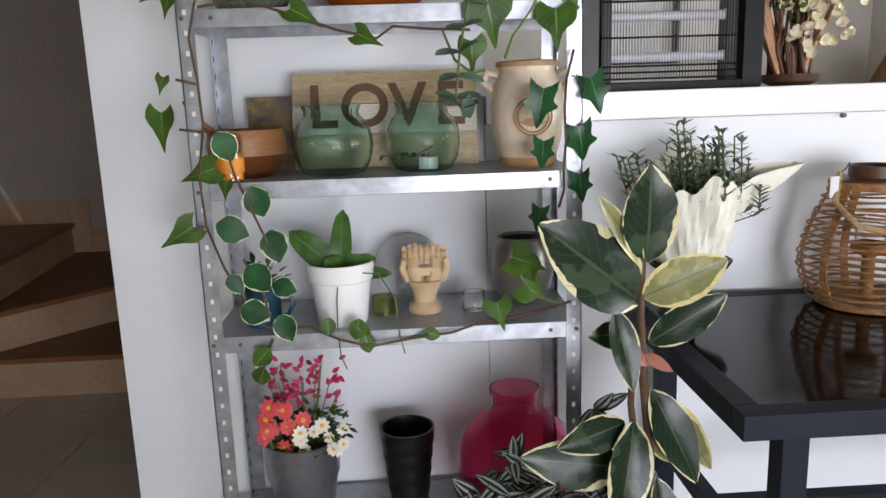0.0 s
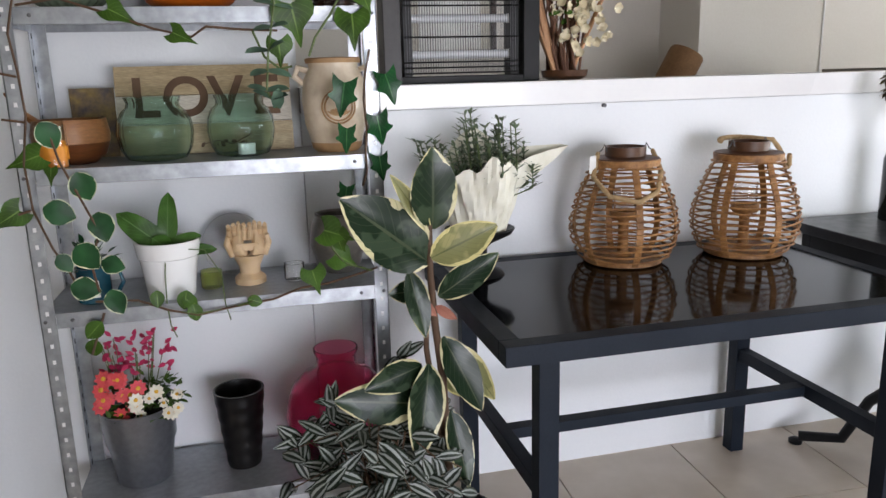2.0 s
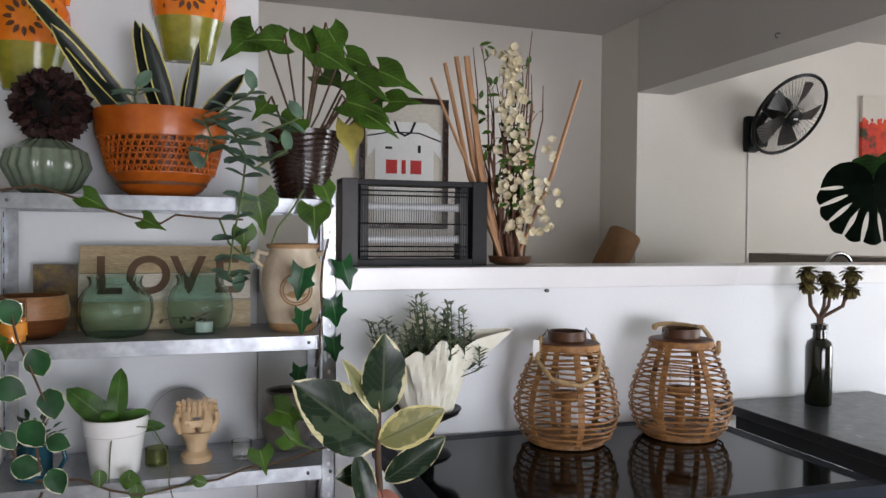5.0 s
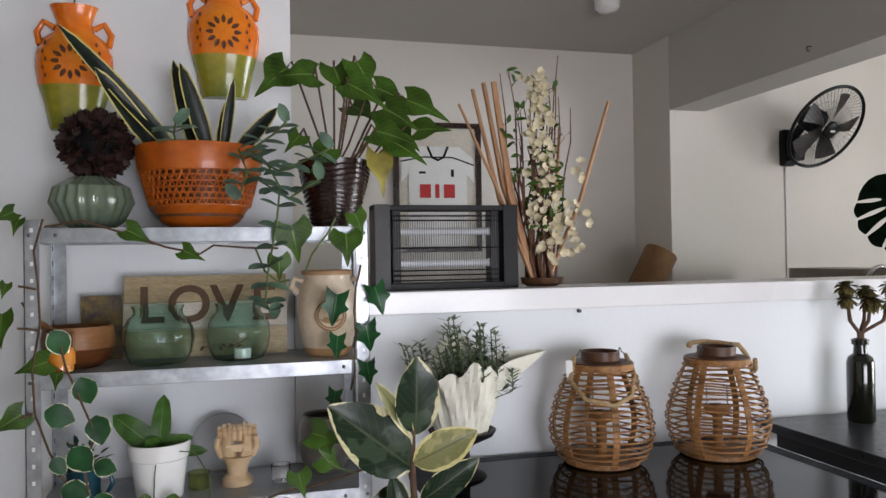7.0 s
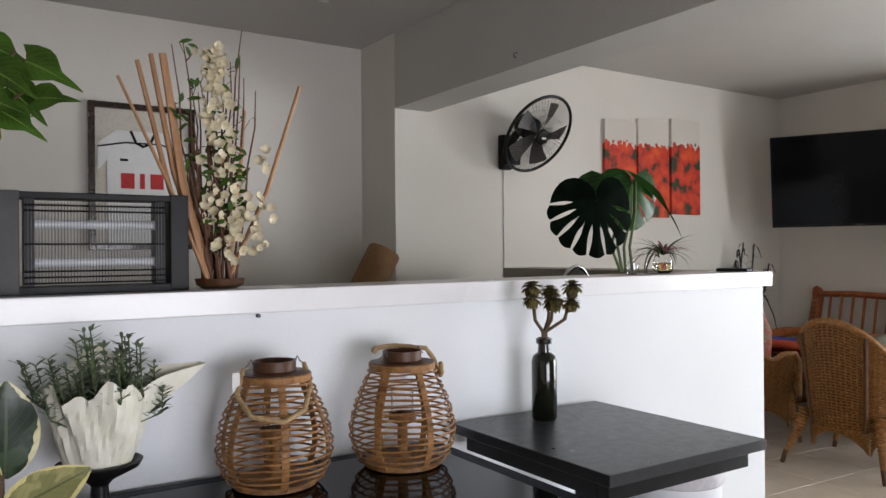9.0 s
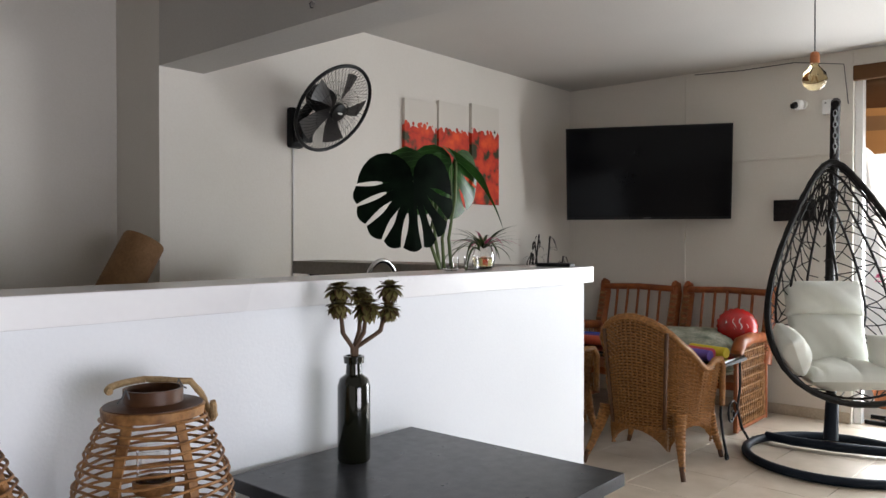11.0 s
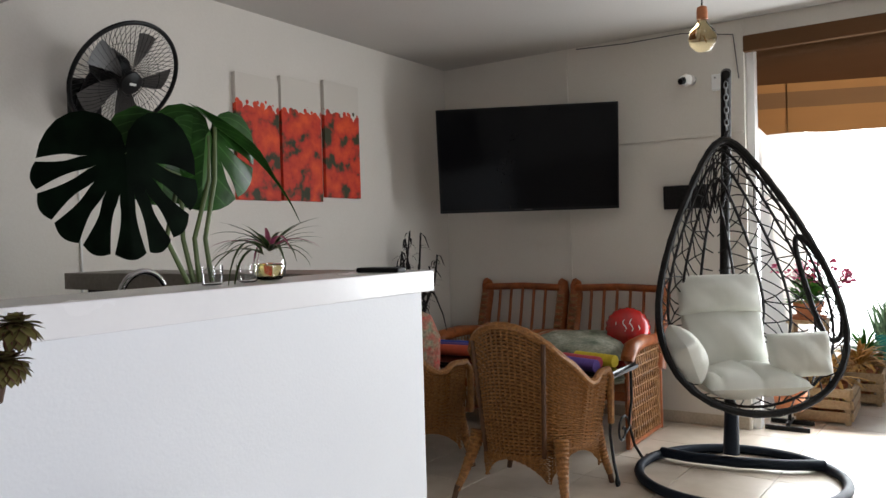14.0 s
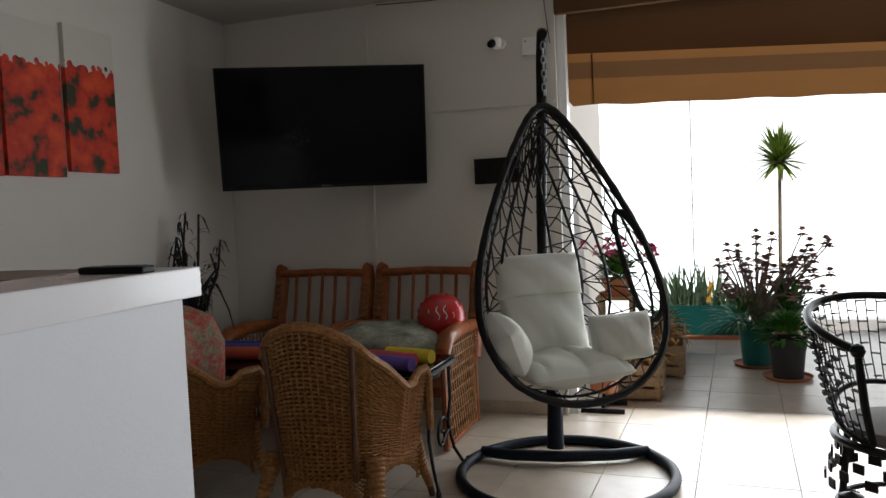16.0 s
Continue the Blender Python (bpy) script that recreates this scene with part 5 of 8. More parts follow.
br = thing("blossom_arrangement", (1.12, 2.10, CAPZ), "tall artificial cherry blossom branches and bare canes in a low bowl", "flower arrangement")
part("bowl", Mesh().lathe([(0, 0), (0.05, 0), (0.07, 0.01), (0.075, 0.03), (0.06, 0.03), (0, 0.02)], 30), RATTAN_D, br)
bs, bf, bl_, by_ = Mesh(), Mesh(), Mesh(), Mesh()
for q in range(30):
    x0 = rnd(-0.04, 0.05)
    lean = rnd(-0.16, 0.12)
    hh = rnd(0.35, 0.80)
    pts = [(x0, rnd(-0.04, 0.05), 0.015)]
    for i in range(1, 6):
        t = i / 5
        pts.append((x0 + lean * t * 0.7 + rnd(-0.012, 0.012), pts[0][1] + rnd(-0.03, 0.03), 0.015 + hh * t))
    bs.tube(pts, [0.0042, 0.0038, 0.0034, 0.003, 0.0024, 0.0014], 6)
    if q < 14:
        for i in range(9):
            t = rnd(0.25, 1.0)
            p = Vector(pts[min(4, int(t * 5))]).lerp(Vector(pts[min(5, int(t * 5) + 1)]), t * 5 % 1)
            e = p + Vector((rnd(-0.04, 0.05), rnd(-0.06, 0.02), rnd(0, 0.04)))
            bs.tube([p, e], 0.0012, 4)
            bl_.leaf(e, (rnd(-1, 1), -0.5, rnd(-0.3, 1)), (0, -1, 0.5), rnd(0.025, 0.045), 0.016, n=4)
for q in range(128):
    t = rnd(0.0, 1)
    lean = -0.03 * t
    p = (lean + rnd(-0.055, 0.05) * (1.1 - 0.5 * t), -rnd(0.03, 0.08), 0.10 + 0.64 * t)
    if q % 4 == 0:
        p = (rnd(0.02, 0.14), p[1], rnd(0.08, 0.45))
    n = rnd(0.014, 0.024)
    daisy(bf, by_, p, (rnd(-0.8, 0.8), -1, rnd(-0.4, 0.8)), n, 5)
    if q % 2:
        daisy(bf, by_, Vector(p) + Vector((rnd(-0.02, 0.02), 0.012, rnd(-0.02, 0.02))), (rnd(-0.9, 0.9), -0.7, rnd(-0.6, 0.9)), n * 0.8, 5)
part("branchwork", bs, mat("reddish_bark", (0.17, 0.085, 0.05), (0.11, 0.05, 0.03), 0.7, scale=40, bump=0.5), br)
part("blossoms", bf, mat("cream_blossom_petal", (0.68, 0.62, 0.46), (0.60, 0.52, 0.34), 0.6, scale=40), br, "cream white cherry blossoms")
part("leaves", bl_, IVY, br)
CANE = mat("pale_peach_bark", (0.52, 0.30, 0.16), (0.42, 0.22, 0.11), 0.6, scale=10, stretch=(6, 6, 1), bump=0.4)
for pts, r in (([(-0.02, 0.02, 0.015), (-0.14, 0.03, 0.3), (-0.23, 0.035, 0.68)], 0.012), ([(-0.02, 0.03, 0.015), (-0.13, 0.02, 0.35), (-0.195, 0.02, 0.70)], 0.013), ([(-0.03, 0.0, 0.015), (-0.11, 0.0, 0.32), (-0.165, 0.0, 0.70)], 0.017), ([(-0.04, -0.02, 0.015), (-0.15, -0.02, 0.3), (-0.29, 0.0, 0.62)], 0.008), ([(0.02, 0, 0.015), (0.15, 0.0, 0.3), (0.265, 0.0, 0.65)], 0.010), ([(0.03, 0.03, 0.015), (0.07, 0.03, 0.3), (0.09, 0.03, 0.56)], 0.009)):
    part("cane", Mesh().tube(pts, [r, r, r * 0.8], 8, flat=0.7), CANE, br)

# framed shirt on the alcove's rear wall
pf = thing("picture_frame", (1.385, 4.525, 1.40), "dark framed white sports shirt with a red sponsor mark", "picture")
ff = Mesh().box((-0.30, -0.03, 0), (-0.265, 0, 0.86)).box((0.265, -0.03, 0), (0.30, 0, 0.86)).box((-0.2645, -0.03, 0.825), (0.2645, 0, 0.86)).box((-0.2645, -0.03, 0), (0.2645, 0, 0.035))
part("frame", ff, BROWNPOT, pf, smooth=False, bevel=0.002)
part("mount", B((-0.264, -0.008, 0.036), (0.264, -0.004, 0.824)), mat("cream_mount_board", (0.62, 0.58, 0.5), (0.58, 0.54, 0.46), 0.8, scale=4), pf, smooth=False)
sh = Mesh()
sh.add([(-0.20, -0.016, 0.04), (0.20, -0.016, 0.04), (0.20, -0.016, 0.52), (0.25, -0.016, 0.46), (0.25, -0.016, 0.62), (0.15, -0.016, 0.70), (-0.15, -0.016, 0.70), (-0.25, -0.016, 0.62), (-0.25, -0.016, 0.46), (-0.2, -0.016, 0.52),
        (-0.20, -0.01, 0.04), (0.20, -0.01, 0.04), (0.20, -0.01, 0.52), (0.25, -0.01, 0.46), (0.25, -0.01, 0.62), (0.15, -0.01, 0.70), (-0.15, -0.01, 0.70), (-0.25, -0.01, 0.62), (-0.25, -0.01, 0.46), (-0.2, -0.01, 0.52)],
       [tuple(range(10)), tuple(range(19, 9, -1))] + [(i, i + 10, (i + 1) % 10 + 10, (i + 1) % 10) for i in range(10)])
part("shirt", sh, mat("white_jersey_cloth", (0.78, 0.78, 0.76), (0.74, 0.74, 0.72), 0.85, scale=30, bump=0.3), pf, "white jersey", smooth=False)
tr = Mesh().tube([(-0.07, -0.018, 0.70), (-0.04, -0.018, 0.63), (0, -0.018, 0.61), (0.04, -0.018, 0.63), (0.07, -0.018, 0.70)], 0.008, 6)
tr.tube([(-0.25, -0.018, 0.60), (-0.1, -0.018, 0.63), (0.1, -0.018, 0.63), (0.25, -0.018, 0.58)], 0.005, 6)
part("collar_trim", tr, BLK, pf)
mk = Mesh()
for x0, x1, z0, z1 in ((-0.125, -0.05, 0.36, 0.45), (-0.02, 0.008, 0.36, 0.45), (0.04, 0.115, 0.36, 0.45)):
    mk.box((x0, -0.0185, z0), (x1, -0.0165, z1))
part("red_mark", mk, mat("red_print", (0.5, 0.03, 0.03), rough=0.6), pf, "red sponsor mark", smooth=False)
part("crest", Mesh().box((-0.13, -0.0185, 0.52), (-0.085, -0.0165, 0.535)).box((0.09, -0.0185, 0.5), (0.11, -0.0165, 0.55)), BLK, pf, smooth=False)

# cardboard roll leaning in the alcove
rl = thing("paper_roll", (2.38, 3.94, 0), "large brown ribbed cardboard roll leaning on the pillar", "roll")
CARD = mat("brown_corrugated_card", (0.24, 0.13, 0.06), (0.19, 0.1, 0.045), 0.8, scale=12, bump=0.5, bscale=80)
RM = Matrix.Translation((-0.42, 0, 0.06)) @ Vector((0.78, 0.02, 1.37)).to_track_quat("Z", "Y").to_matrix().to_4x4()
part("roll", Mesh().lathe([(0.09, 0.0)] + [(0.105 + 0.0015 * (i % 2), 0.02 + i * 0.0125) for i in range(120)] + [(0.1, 1.52), (0.085, 1.52), (0.085, 1.4)], 28, m=RM), CARD, rl)

# round ceiling lamp in the alcove, hook on the beam
cl = thing("ceiling_light", (2.12, 3.5, CEILZ), "small round white ceiling light", "ceiling light")
part("base", Mesh().lathe([(0.075, 0), (0.075, -0.02), (0.07, -0.022)], 30), CAPW, cl)
part("diffuser", Mesh().lathe([(0.07, -0.022), (0.068, -0.05), (0.045, -0.07), (0, -0.075)], 30), WPOT, cl)
hk = thing("hook", (PILX - 0.001, 2.78, 2.37), "small steel hook screwed into the beam", "hook")
part("hook_wire", Mesh().tube([(0, 0, 0.01), (-0.02, 0, 0.01), (-0.028, 0, 0.0), (-0.022, 0, -0.016), (-0.012, 0, -0.012)], 0.003, 6), GREYLEG, hk)

# wall fan
fan = thing("wall_fan", (3.735, ARTY, 2.08), "black oscillating wall fan with grey blades and wire cage", "fan")
part("wall_plate", B((-0.05, -0.06, -0.13), (0.05, -0.001, 0.12)), BLK, fan, smooth=False, bevel=0.02)
part("control_box", B((-0.035, -0.13, -0.1), (0.06, -0.061, 0.02)), BLK, fan, smooth=False, bevel=0.012)
FN = Vector((0.10, -0.83, -0.56)).normalized()
FC = Vector((0.07, -0.31, 0.09))
FQ = Matrix.Translation(FC) @ FN.to_track_quat("Z", "Y").to_matrix().to_4x4()
part("arm", Mesh().tube([(0, -0.05, 0.0), (0.01, -0.13, 0.1), FC - FN * 0.15], [0.025, 0.03, 0.035], 10), BLK, fan)
part("motor", Mesh().lathe([(0, -0.2), (0.065, -0.195), (0.084, -0.165), (0.082, -0.08), (0.05, -0.06)], 28, m=FQ), BLK, fan)
cg = Mesh()
RC = 0.282
for s, dz in ((1, 0.045), (-1, -0.06)):
    for k in range(60):
        a = 2 * math.pi * k / 60
        cg.tube([FQ @ Vector((r * math.cos(a + (1 - r / RC) * 0.25), r * math.sin(a + (1 - r / RC) * 0.25), dz * (1 - (r / RC) ** 3))) for r in (0.06, 0.13, 0.2, RC)], 0.0013, 4)
    for rr in (0.07, 0.16):
        cg.tube([FQ @ Vector((rr * math.cos(a), rr * math.sin(a), dz * (1 - (rr / RC) ** 3))) for a in [j * math.pi / 18 for j in range(36)]], 0.0013, 5, True)
part("cage", cg, BLK, fan)
part("rim", Mesh().tube([FQ @ Vector((RC * math.cos(a), RC * math.sin(a), 0)) for a in [j * math.pi / 24 for j in range(48)]], 0.011, 8, True), BLK, fan)
part("hub_cap", Mesh().lathe([(0.058, 0.035), (0.055, 0.05), (0.03, 0.058), (0, 0.06)], 28, m=FQ), BLK, fan)
part("badge", B((-0.018, -0.006, 0.0585), (0.018, 0.006, 0.0605), FQ), PALE, fan, smooth=False)
SMOKE = mat("smoke_grey_plastic", (0.06, 0.056, 0.054), (0.045, 0.042, 0.04), 0.35, scale=6)
for k in range(5):
    g = Mesh()
    vs, fs = [], []
    for i in range(7):
        r = 0.04 + 0.2 * i / 6
        for j in range(5):
            a = 2 * math.pi * k / 5 + (j - 2) / 2 * (0.34 - 0.06 * i / 6) + 0.2 * i / 6
            vs.append(FQ @ Vector((r * math.cos(a), r * math.sin(a), 0.018 * (j - 2) / 2)))
    for i in range(6):
        for j in range(4):
            fs.append((i * 5 + j, i * 5 + j + 1, i * 5 + j + 6, i * 5 + j + 5))
    part("blade", g.add(vs, fs), SMOKE, fan, "grey plastic blade" if k == 0 else "")
part("power_cord", Mesh().tube([(0.0, -0.008, -0.13), (0.002, -0.006, -0.5), (0.0, -0.006, -1.1), (0.0, -0.006, -1.6)], 0.006, 6), WPOT, fan)

# three poppy canvases
def canvas_mat():
    m = bpy.data.materials.new("painted_poppy_canvas")
    m.use_nodes = True
    t = m.node_tree
    p = t.nodes["Principled BSDF"]
    L = t.links.new
    co = t.nodes.new("ShaderNodeTexCoord")
    sep = t.nodes.new("ShaderNodeSeparateXYZ")
    L(co.outputs["Object"], sep.inputs[0])
    n1 = t.nodes.new("ShaderNodeTexNoise")
    n1.inputs["Scale"].default_value, n1.inputs["Detail"].default_value = 9, 6
    n2 = t.nodes.new("ShaderNodeTexVoronoi")
    n2.inputs["Scale"].default_value = 24
    ob = t.nodes.new("ShaderNodeObjectInfo")
    off = t.nodes.new("ShaderNodeVectorMath")
    off.operation = "ADD"
    sc = t.nodes.new("ShaderNodeMath")
    sc.operation, sc.inputs[1].default_value = "MULTIPLY", 13.0
    L(ob.outputs["Random"], sc.inputs[0])
    L(co.outputs["Object"], off.inputs[0])
    L(sc.outputs[0], off.inputs[1])
    L(off.outputs[0], n1.inputs["Vector"])
    L(off.outputs[0], n2.inputs["Vector"])
    red = t.nodes.new("ShaderNodeValToRGB")
    red.color_ramp.elements[0].position, red.color_ramp.elements[0].color = 0.40, (0.028, 0.03, 0.006, 1)
    red.color_ramp.elements[1].position, red.color_ramp.elements[1].color = 0.49, (0.50, 0.022, 0.006, 1)
    e = red.color_ramp.elements.new(0.72)
    e.color = (0.74, 0.085, 0.012, 1)
    L(n1.outputs["Fac"], red.inputs["Fac"])
    h = t.nodes.new("ShaderNodeMath")
    h.operation = "MULTIPLY_ADD"
    L(n2.outputs["Distance"], h.inputs[0])
    h.inputs[1].default_value = 0.09
    L(sep.outputs[2], h.inputs[2])
    cut = t.nodes.new("ShaderNodeMath")
    cut.operation = "GREATER_THAN"
    L(h.outputs[0], cut.inputs[0])
    cut.inputs[1].default_value = 0.635
    mix = t.nodes.new("ShaderNodeMix")
    mix.data_type = "RGBA"
    L(cut.outputs[0], mix.inputs["Factor"])
    L(red.outputs["Color"], mix.inputs["A"])
    mix.inputs["B"].default_value = (0.62, 0.58, 0.52, 1)
    L(mix.outputs["Result"], p.inputs["Base Color"])
    p.inputs["Roughness"].default_value = 0.6
    b = t.nodes.new("ShaderNodeBump")
    b.inputs["Strength"].default_value = 0.4
    b.inputs["Distance"].default_value = 0.004
    L(n1.outputs["Fac"], b.inputs["Height"])
    L(b.outputs["Normal"], p.inputs["Normal"])
    return m


POPPY = canvas_mat()
for x0, x1, z0, z1 in ((4.72, 5.072, 1.635, 2.405), (5.094, 5.462, 1.64, 2.44), (5.496, 5.86, 1.672, 2.475)):
    c = thing("canvas_painting", ((x0 + x1) / 2, ARTY - 0.001, z0), "tall canvas of orange-red poppies under a pale sky", "painting", "poppy canvases")
    part("canvas", B((-(x1 - x0) / 2, -0.03, 0), ((x1 - x0) / 2, 0, z1 - z0)), POPPY, c, smooth=False, bevel=0.003)

# monstera leaves in water glasses on the bar
mon = thing("monstera_cuttings", (2.88, 2.07, CAPZ), "large monstera leaves standing in glass vases on the bar", "plant")
def monstera(center, tip, face, size, squeeze=1.0, back=0.25, slits=(0.06, 0.17, -0.06, -0.16, -0.27, -0.38, -0.49, 0.29, 0.42)):
    """A heart-shaped split leaf round its stalk's end; slits are turns from the tip, as shares of a half turn."""
    d, n = Vector(tip).normalized(), Vector(face)
    n = (n - d * n.dot(d)).normalized()
    s = n.cross(d)
    g, NA, NR = Mesh(), 9, 12

    def radius(a):
        r = size * (1 - 0.68 * a * a)
        if a > 0.66:
            r *= max(0.05, 1 - ((a - 0.66) / 0.345) ** 2) ** 0.6
        return r

    cuts = [-1.0] + sorted(slits) + [1.0]
    for c0, c1 in zip(cuts, cuts[1:]):
        vs, uvs, fs = [], [], []
        for j in range(NR + 1):
            f = j / NR
            gap = []
            for c in (c0, c1):
                k = min(1.0, max(0.0, (f - 0.34 - 0.12 * abs(math.sin(9 * c))) / 0.22))
                gap.append(0.0 if abs(c) == 1.0 else 0.019 * k * k * (3 - 2 * k) * (1 - 2.4 * max(0.0, f - 0.72)))
            for i in range(NA + 1):
                th = math.pi * (c0 + gap[0] + (c1 - c0 - gap[0] - gap[1]) * i / NA)
                bulge = 1 + 0.05 * math.sin(math.pi * i / NA) * f
                r = radius(abs(th) / math.pi) * f * bulge
                x, y = r * math.sin(th), r * math.cos(th)
                vs.append(Vector(center) + d * y + s * (x * (squeeze if x > 0 else 1.0)) - n * (back * abs(x) * (1.6 if x > 0 else 0.5) * (f ** 0.5) + 0.5 * y * y))
                uvs.append((0.5 + 0.5 * f * math.sin(th), 0.5 + 0.5 * f * math.cos(th)))
        for j in range(NR):
            for i in range(NA):
                b = j * (NA + 1) + i
                fs.append((b, b + 1, b + NA + 2, b + NA + 1))
        g.add(vs, fs, uvs)
    return g


# Near-black base and low gloss paint in the leaf's backlit silhouette.
MONS = leaf_mat("backlit_monstera_leaf", (0.003, 0.007, 0.0035), (0.003, 0.007, 0.0035), 2.0, None, 0.6)
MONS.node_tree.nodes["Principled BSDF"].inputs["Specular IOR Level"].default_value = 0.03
MONG = leaf_mat("green_monstera_leaf", (0.02, 0.07, 0.012), (0.02, 0.07, 0.012), 2.0, (0.08, 0.2, 0.05), 0.3)
part("leaf", monstera((-0.243, -0.05, 0.312), (-0.02, -0.06, -1), (-0.68, -0.73, 0.02), 0.226, 0.72), MONS, mon, "split leaf with its backlit shade put into a near-black colour")
part("leaf", monstera((0.045, 0.02, 0.385), (-0.12, 0.0, -1), (-0.6, -0.75, 0.2), 0.185, 0.75, 0.4, (-0.3, 0.2, 0.4)), MONG, mon, "green split leaf")
part("leaf", monstera((-0.05, 0.07, 0.375), (-0.10, 0.10, -1), (-0.6, -0.75, 0.2), 0.17, 0.8, 0.3, (0.2, 0.4)), MONG, mon)
part("leaf", Mesh().leaf((0.05, 0.0, 0.405), (0.8, -0.05, -0.35), (0.3, -0.35, 0.85), 0.40, 0.05, "heart", 0.5, 0.9, 12), MONG, mon, "leaf seen edge on, folded along its rib")
for tip, foot in (((-0.243, -0.046, 0.312), (-0.05, 0.0, 0.01)), ((0.045, 0.024, 0.385), (0.0, 0.02, 0.01)), ((0.05, 0.004, 0.405), (0.03, 0.01, 0.01)), ((-0.05, 0.074, 0.375), (-0.01, 0.03, 0.01))):
    t = Vector(tip)
    part("stalk", Mesh().tube([foot, (foot[0] + (t.x - foot[0]) * 0.2 - 0.02, foot[1], 0.12), (t.x * 0.5 + 0.02, t.y, 0.27), t], [0.0065, 0.006, 0.0055, 0.005], 8), STEM, mon)
for x in (0.02, 0.075):
    v = thing("water_glass", (2.90 + x * 2.2 - 0.03, 2.085, CAPZ), "small clear glass holding a monstera stalk", "glass", "water glasses")
    part("glass", Mesh().lathe(hollow([(0.022, 0), (0.027, 0.004), (0.03, 0.05)], 0.002), 28), CLEAR, v)
bro = thing("bromeliad", (3.13, 2.10, CAPZ), "spiky pink-tipped spider plant in a round glass vase", "plant")
part("vase", Mesh().lathe(hollow([(0.03, 0), (0.042, 0.012), (0.046, 0.045), (0.036, 0.08), (0.033, 0.095)], 0.002), 32), CLEAR, bro)
part("water", Mesh().lathe([(0, 0.004), (0.036, 0.008), (0.043, 0.045), (0, 0.05)], 24), glass("amber_water", (0.9, 0.82, 0.4), 0.02, 1.33), bro)
gA, gB = Mesh(), Mesh()
for q in range(34):
    a = rnd(0, 6.28)
    (gB if q % 5 == 0 else gA).leaf((0, 0, 0.08), (math.cos(a), math.sin(a), rnd(0.5, 2.2)), (0, 0, 1), rnd(0.12, 0.2), 0.023, "blade", rnd(0.5, 2.0), 0.3, 7)
for q in range(4):
    gA.leaf((-0.02, 0, 0.07), (-1, rnd(-0.5, 0.3), rnd(0.8, 1.6)), (0, 0, 1), rnd(0.26, 0.34), 0.018, "blade", 2.4, 0.3, 9)
part("leaves", gA, leaf_mat("olive_strap_leaf", (0.045, 0.075, 0.025), (0.2, 0.22, 0.1), 0.8, None, 0.4), bro)
part("pink_leaves", gB, leaf_mat("pink_bract", (0.5, 0.1, 0.2), (0.55, 0.2, 0.25), 0.8, None, 0.5), bro, "pink bracts")
tap = thing("kitchen_tap", (3.00, 2.62, 0.92), "chrome swan-neck kitchen tap behind the bar", "tap")
CHROME = mat("chrome", (0.7, 0.7, 0.72), (0.6, 0.6, 0.62), 0.12, 1.0)
part("base", Mesh().lathe([(0, 0), (0.026, 0), (0.024, 0.05), (0.014, 0.06)], 20), CHROME, tap)
part("spout", Mesh().tube([(0, 0, 0.05)] + [(0.085 - 0.085 * math.cos(a), 0, 0.28 + 0.09 * math.sin(a)) for a in [i * math.pi / 12 for i in range(11)]], 0.011, 10), CHROME, tap)
ct = thing("kitchen_counter", (3.0, 2.5, 0), "low kitchen counter with a dark worktop behind the bar", "counter")
part("worktop", B((-2.5, -0.39, 0.88), (0.48, 0.2, 0.918)), BASALT, ct, smooth=False, bevel=0.003)
part("cabinet", B((-2.5, -0.39, 0), (0.48, 0.16, 0.879)), WHITE, ct, smooth=False, bevel=0.003)
rm = thing("remote_control", (3.53, 2.02, CAPZ), "black television remote on the bar top", "remote")
part("case", B((-0.022, -0.085, 0.0), (0.022, 0.085, 0.016)), BLK, rm, smooth=False, bevel=0.005)
keys = Mesh()
for i in range(6):
    for j in range(3):
        keys.box((-0.014 + 0.011 * j, -0.07 + 0.02 * i, 0.0162), (-0.008 + 0.011 * j, -0.062 + 0.02 * i, 0.0175))
part("keys", keys, GREYLEG, rm, smooth=False)
nl = thing("nail", (1.188, HW - 0.001, 1.186), "small nail head under the bar cap", "nail")
part("head", Mesh().tube([(0, 0.002, 0), (0, -0.012, 0)], 0.006, 8), GREYLEG, nl)

# ---- television wall ----
tv = thing("television", (6.58, 3.05, 2.32), "large black flat television on a swivel wall bracket", "television")
TA = Vector((0.58, -1.195, 0)).normalized()
TD = Vector((0.108, 0.0524, -0.76)).normalized()
TN = TA.cross(TD).normalized()
if TN.x > 0:
    TN = -TN


def TVM(a, d, n):
    return TA * a + TD * d + TN * n


g = Mesh()
def slab(g, a0, a1, d0, d1, n0, n1):
    vs = [TVM(a, d, n) for n in (n0, n1) for a, d in ((a0, d0), (a1, d0), (a1, d1), (a0, d1))]
    return g.add(vs, [(0, 1, 2, 3), (7, 6, 5, 4), (0, 4, 5, 1), (1, 5, 6, 2), (2, 6, 7, 3), (3, 7, 4, 0)])


part("housing", slab(Mesh(), -0.665, 0.665, 0, 0.775, -0.03, 0.0), BLK, tv, smooth=False, bevel=0.004)
part("screen", slab(Mesh(), -0.653, 0.653, 0.012, 0.752, 0.0015, 0.004), mat("black_screen_glass", (0.004, 0.004, 0.005), (0.003, 0.003, 0.004), 0.09, scale=3, spec=0.12), tv, "dark switched-off screen", smooth=False)
part("logo_bar", slab(Mesh(), -0.03, 0.03, 0.758, 0.766, 0.0005, 0.002), GREYLEG, tv, smooth=False)
part("rear_box", slab(Mesh(), -0.3, 0.3, 0.25, 0.7, -0.09, -0.031), BLK, tv, smooth=False, bevel=0.01)
part("bracket", Mesh().tube([TVM(0, 0.4, -0.09), (0.3, 0.05, -0.4), (0.45, -0.05, -0.4)], 0.025, 8), BLK, tv)
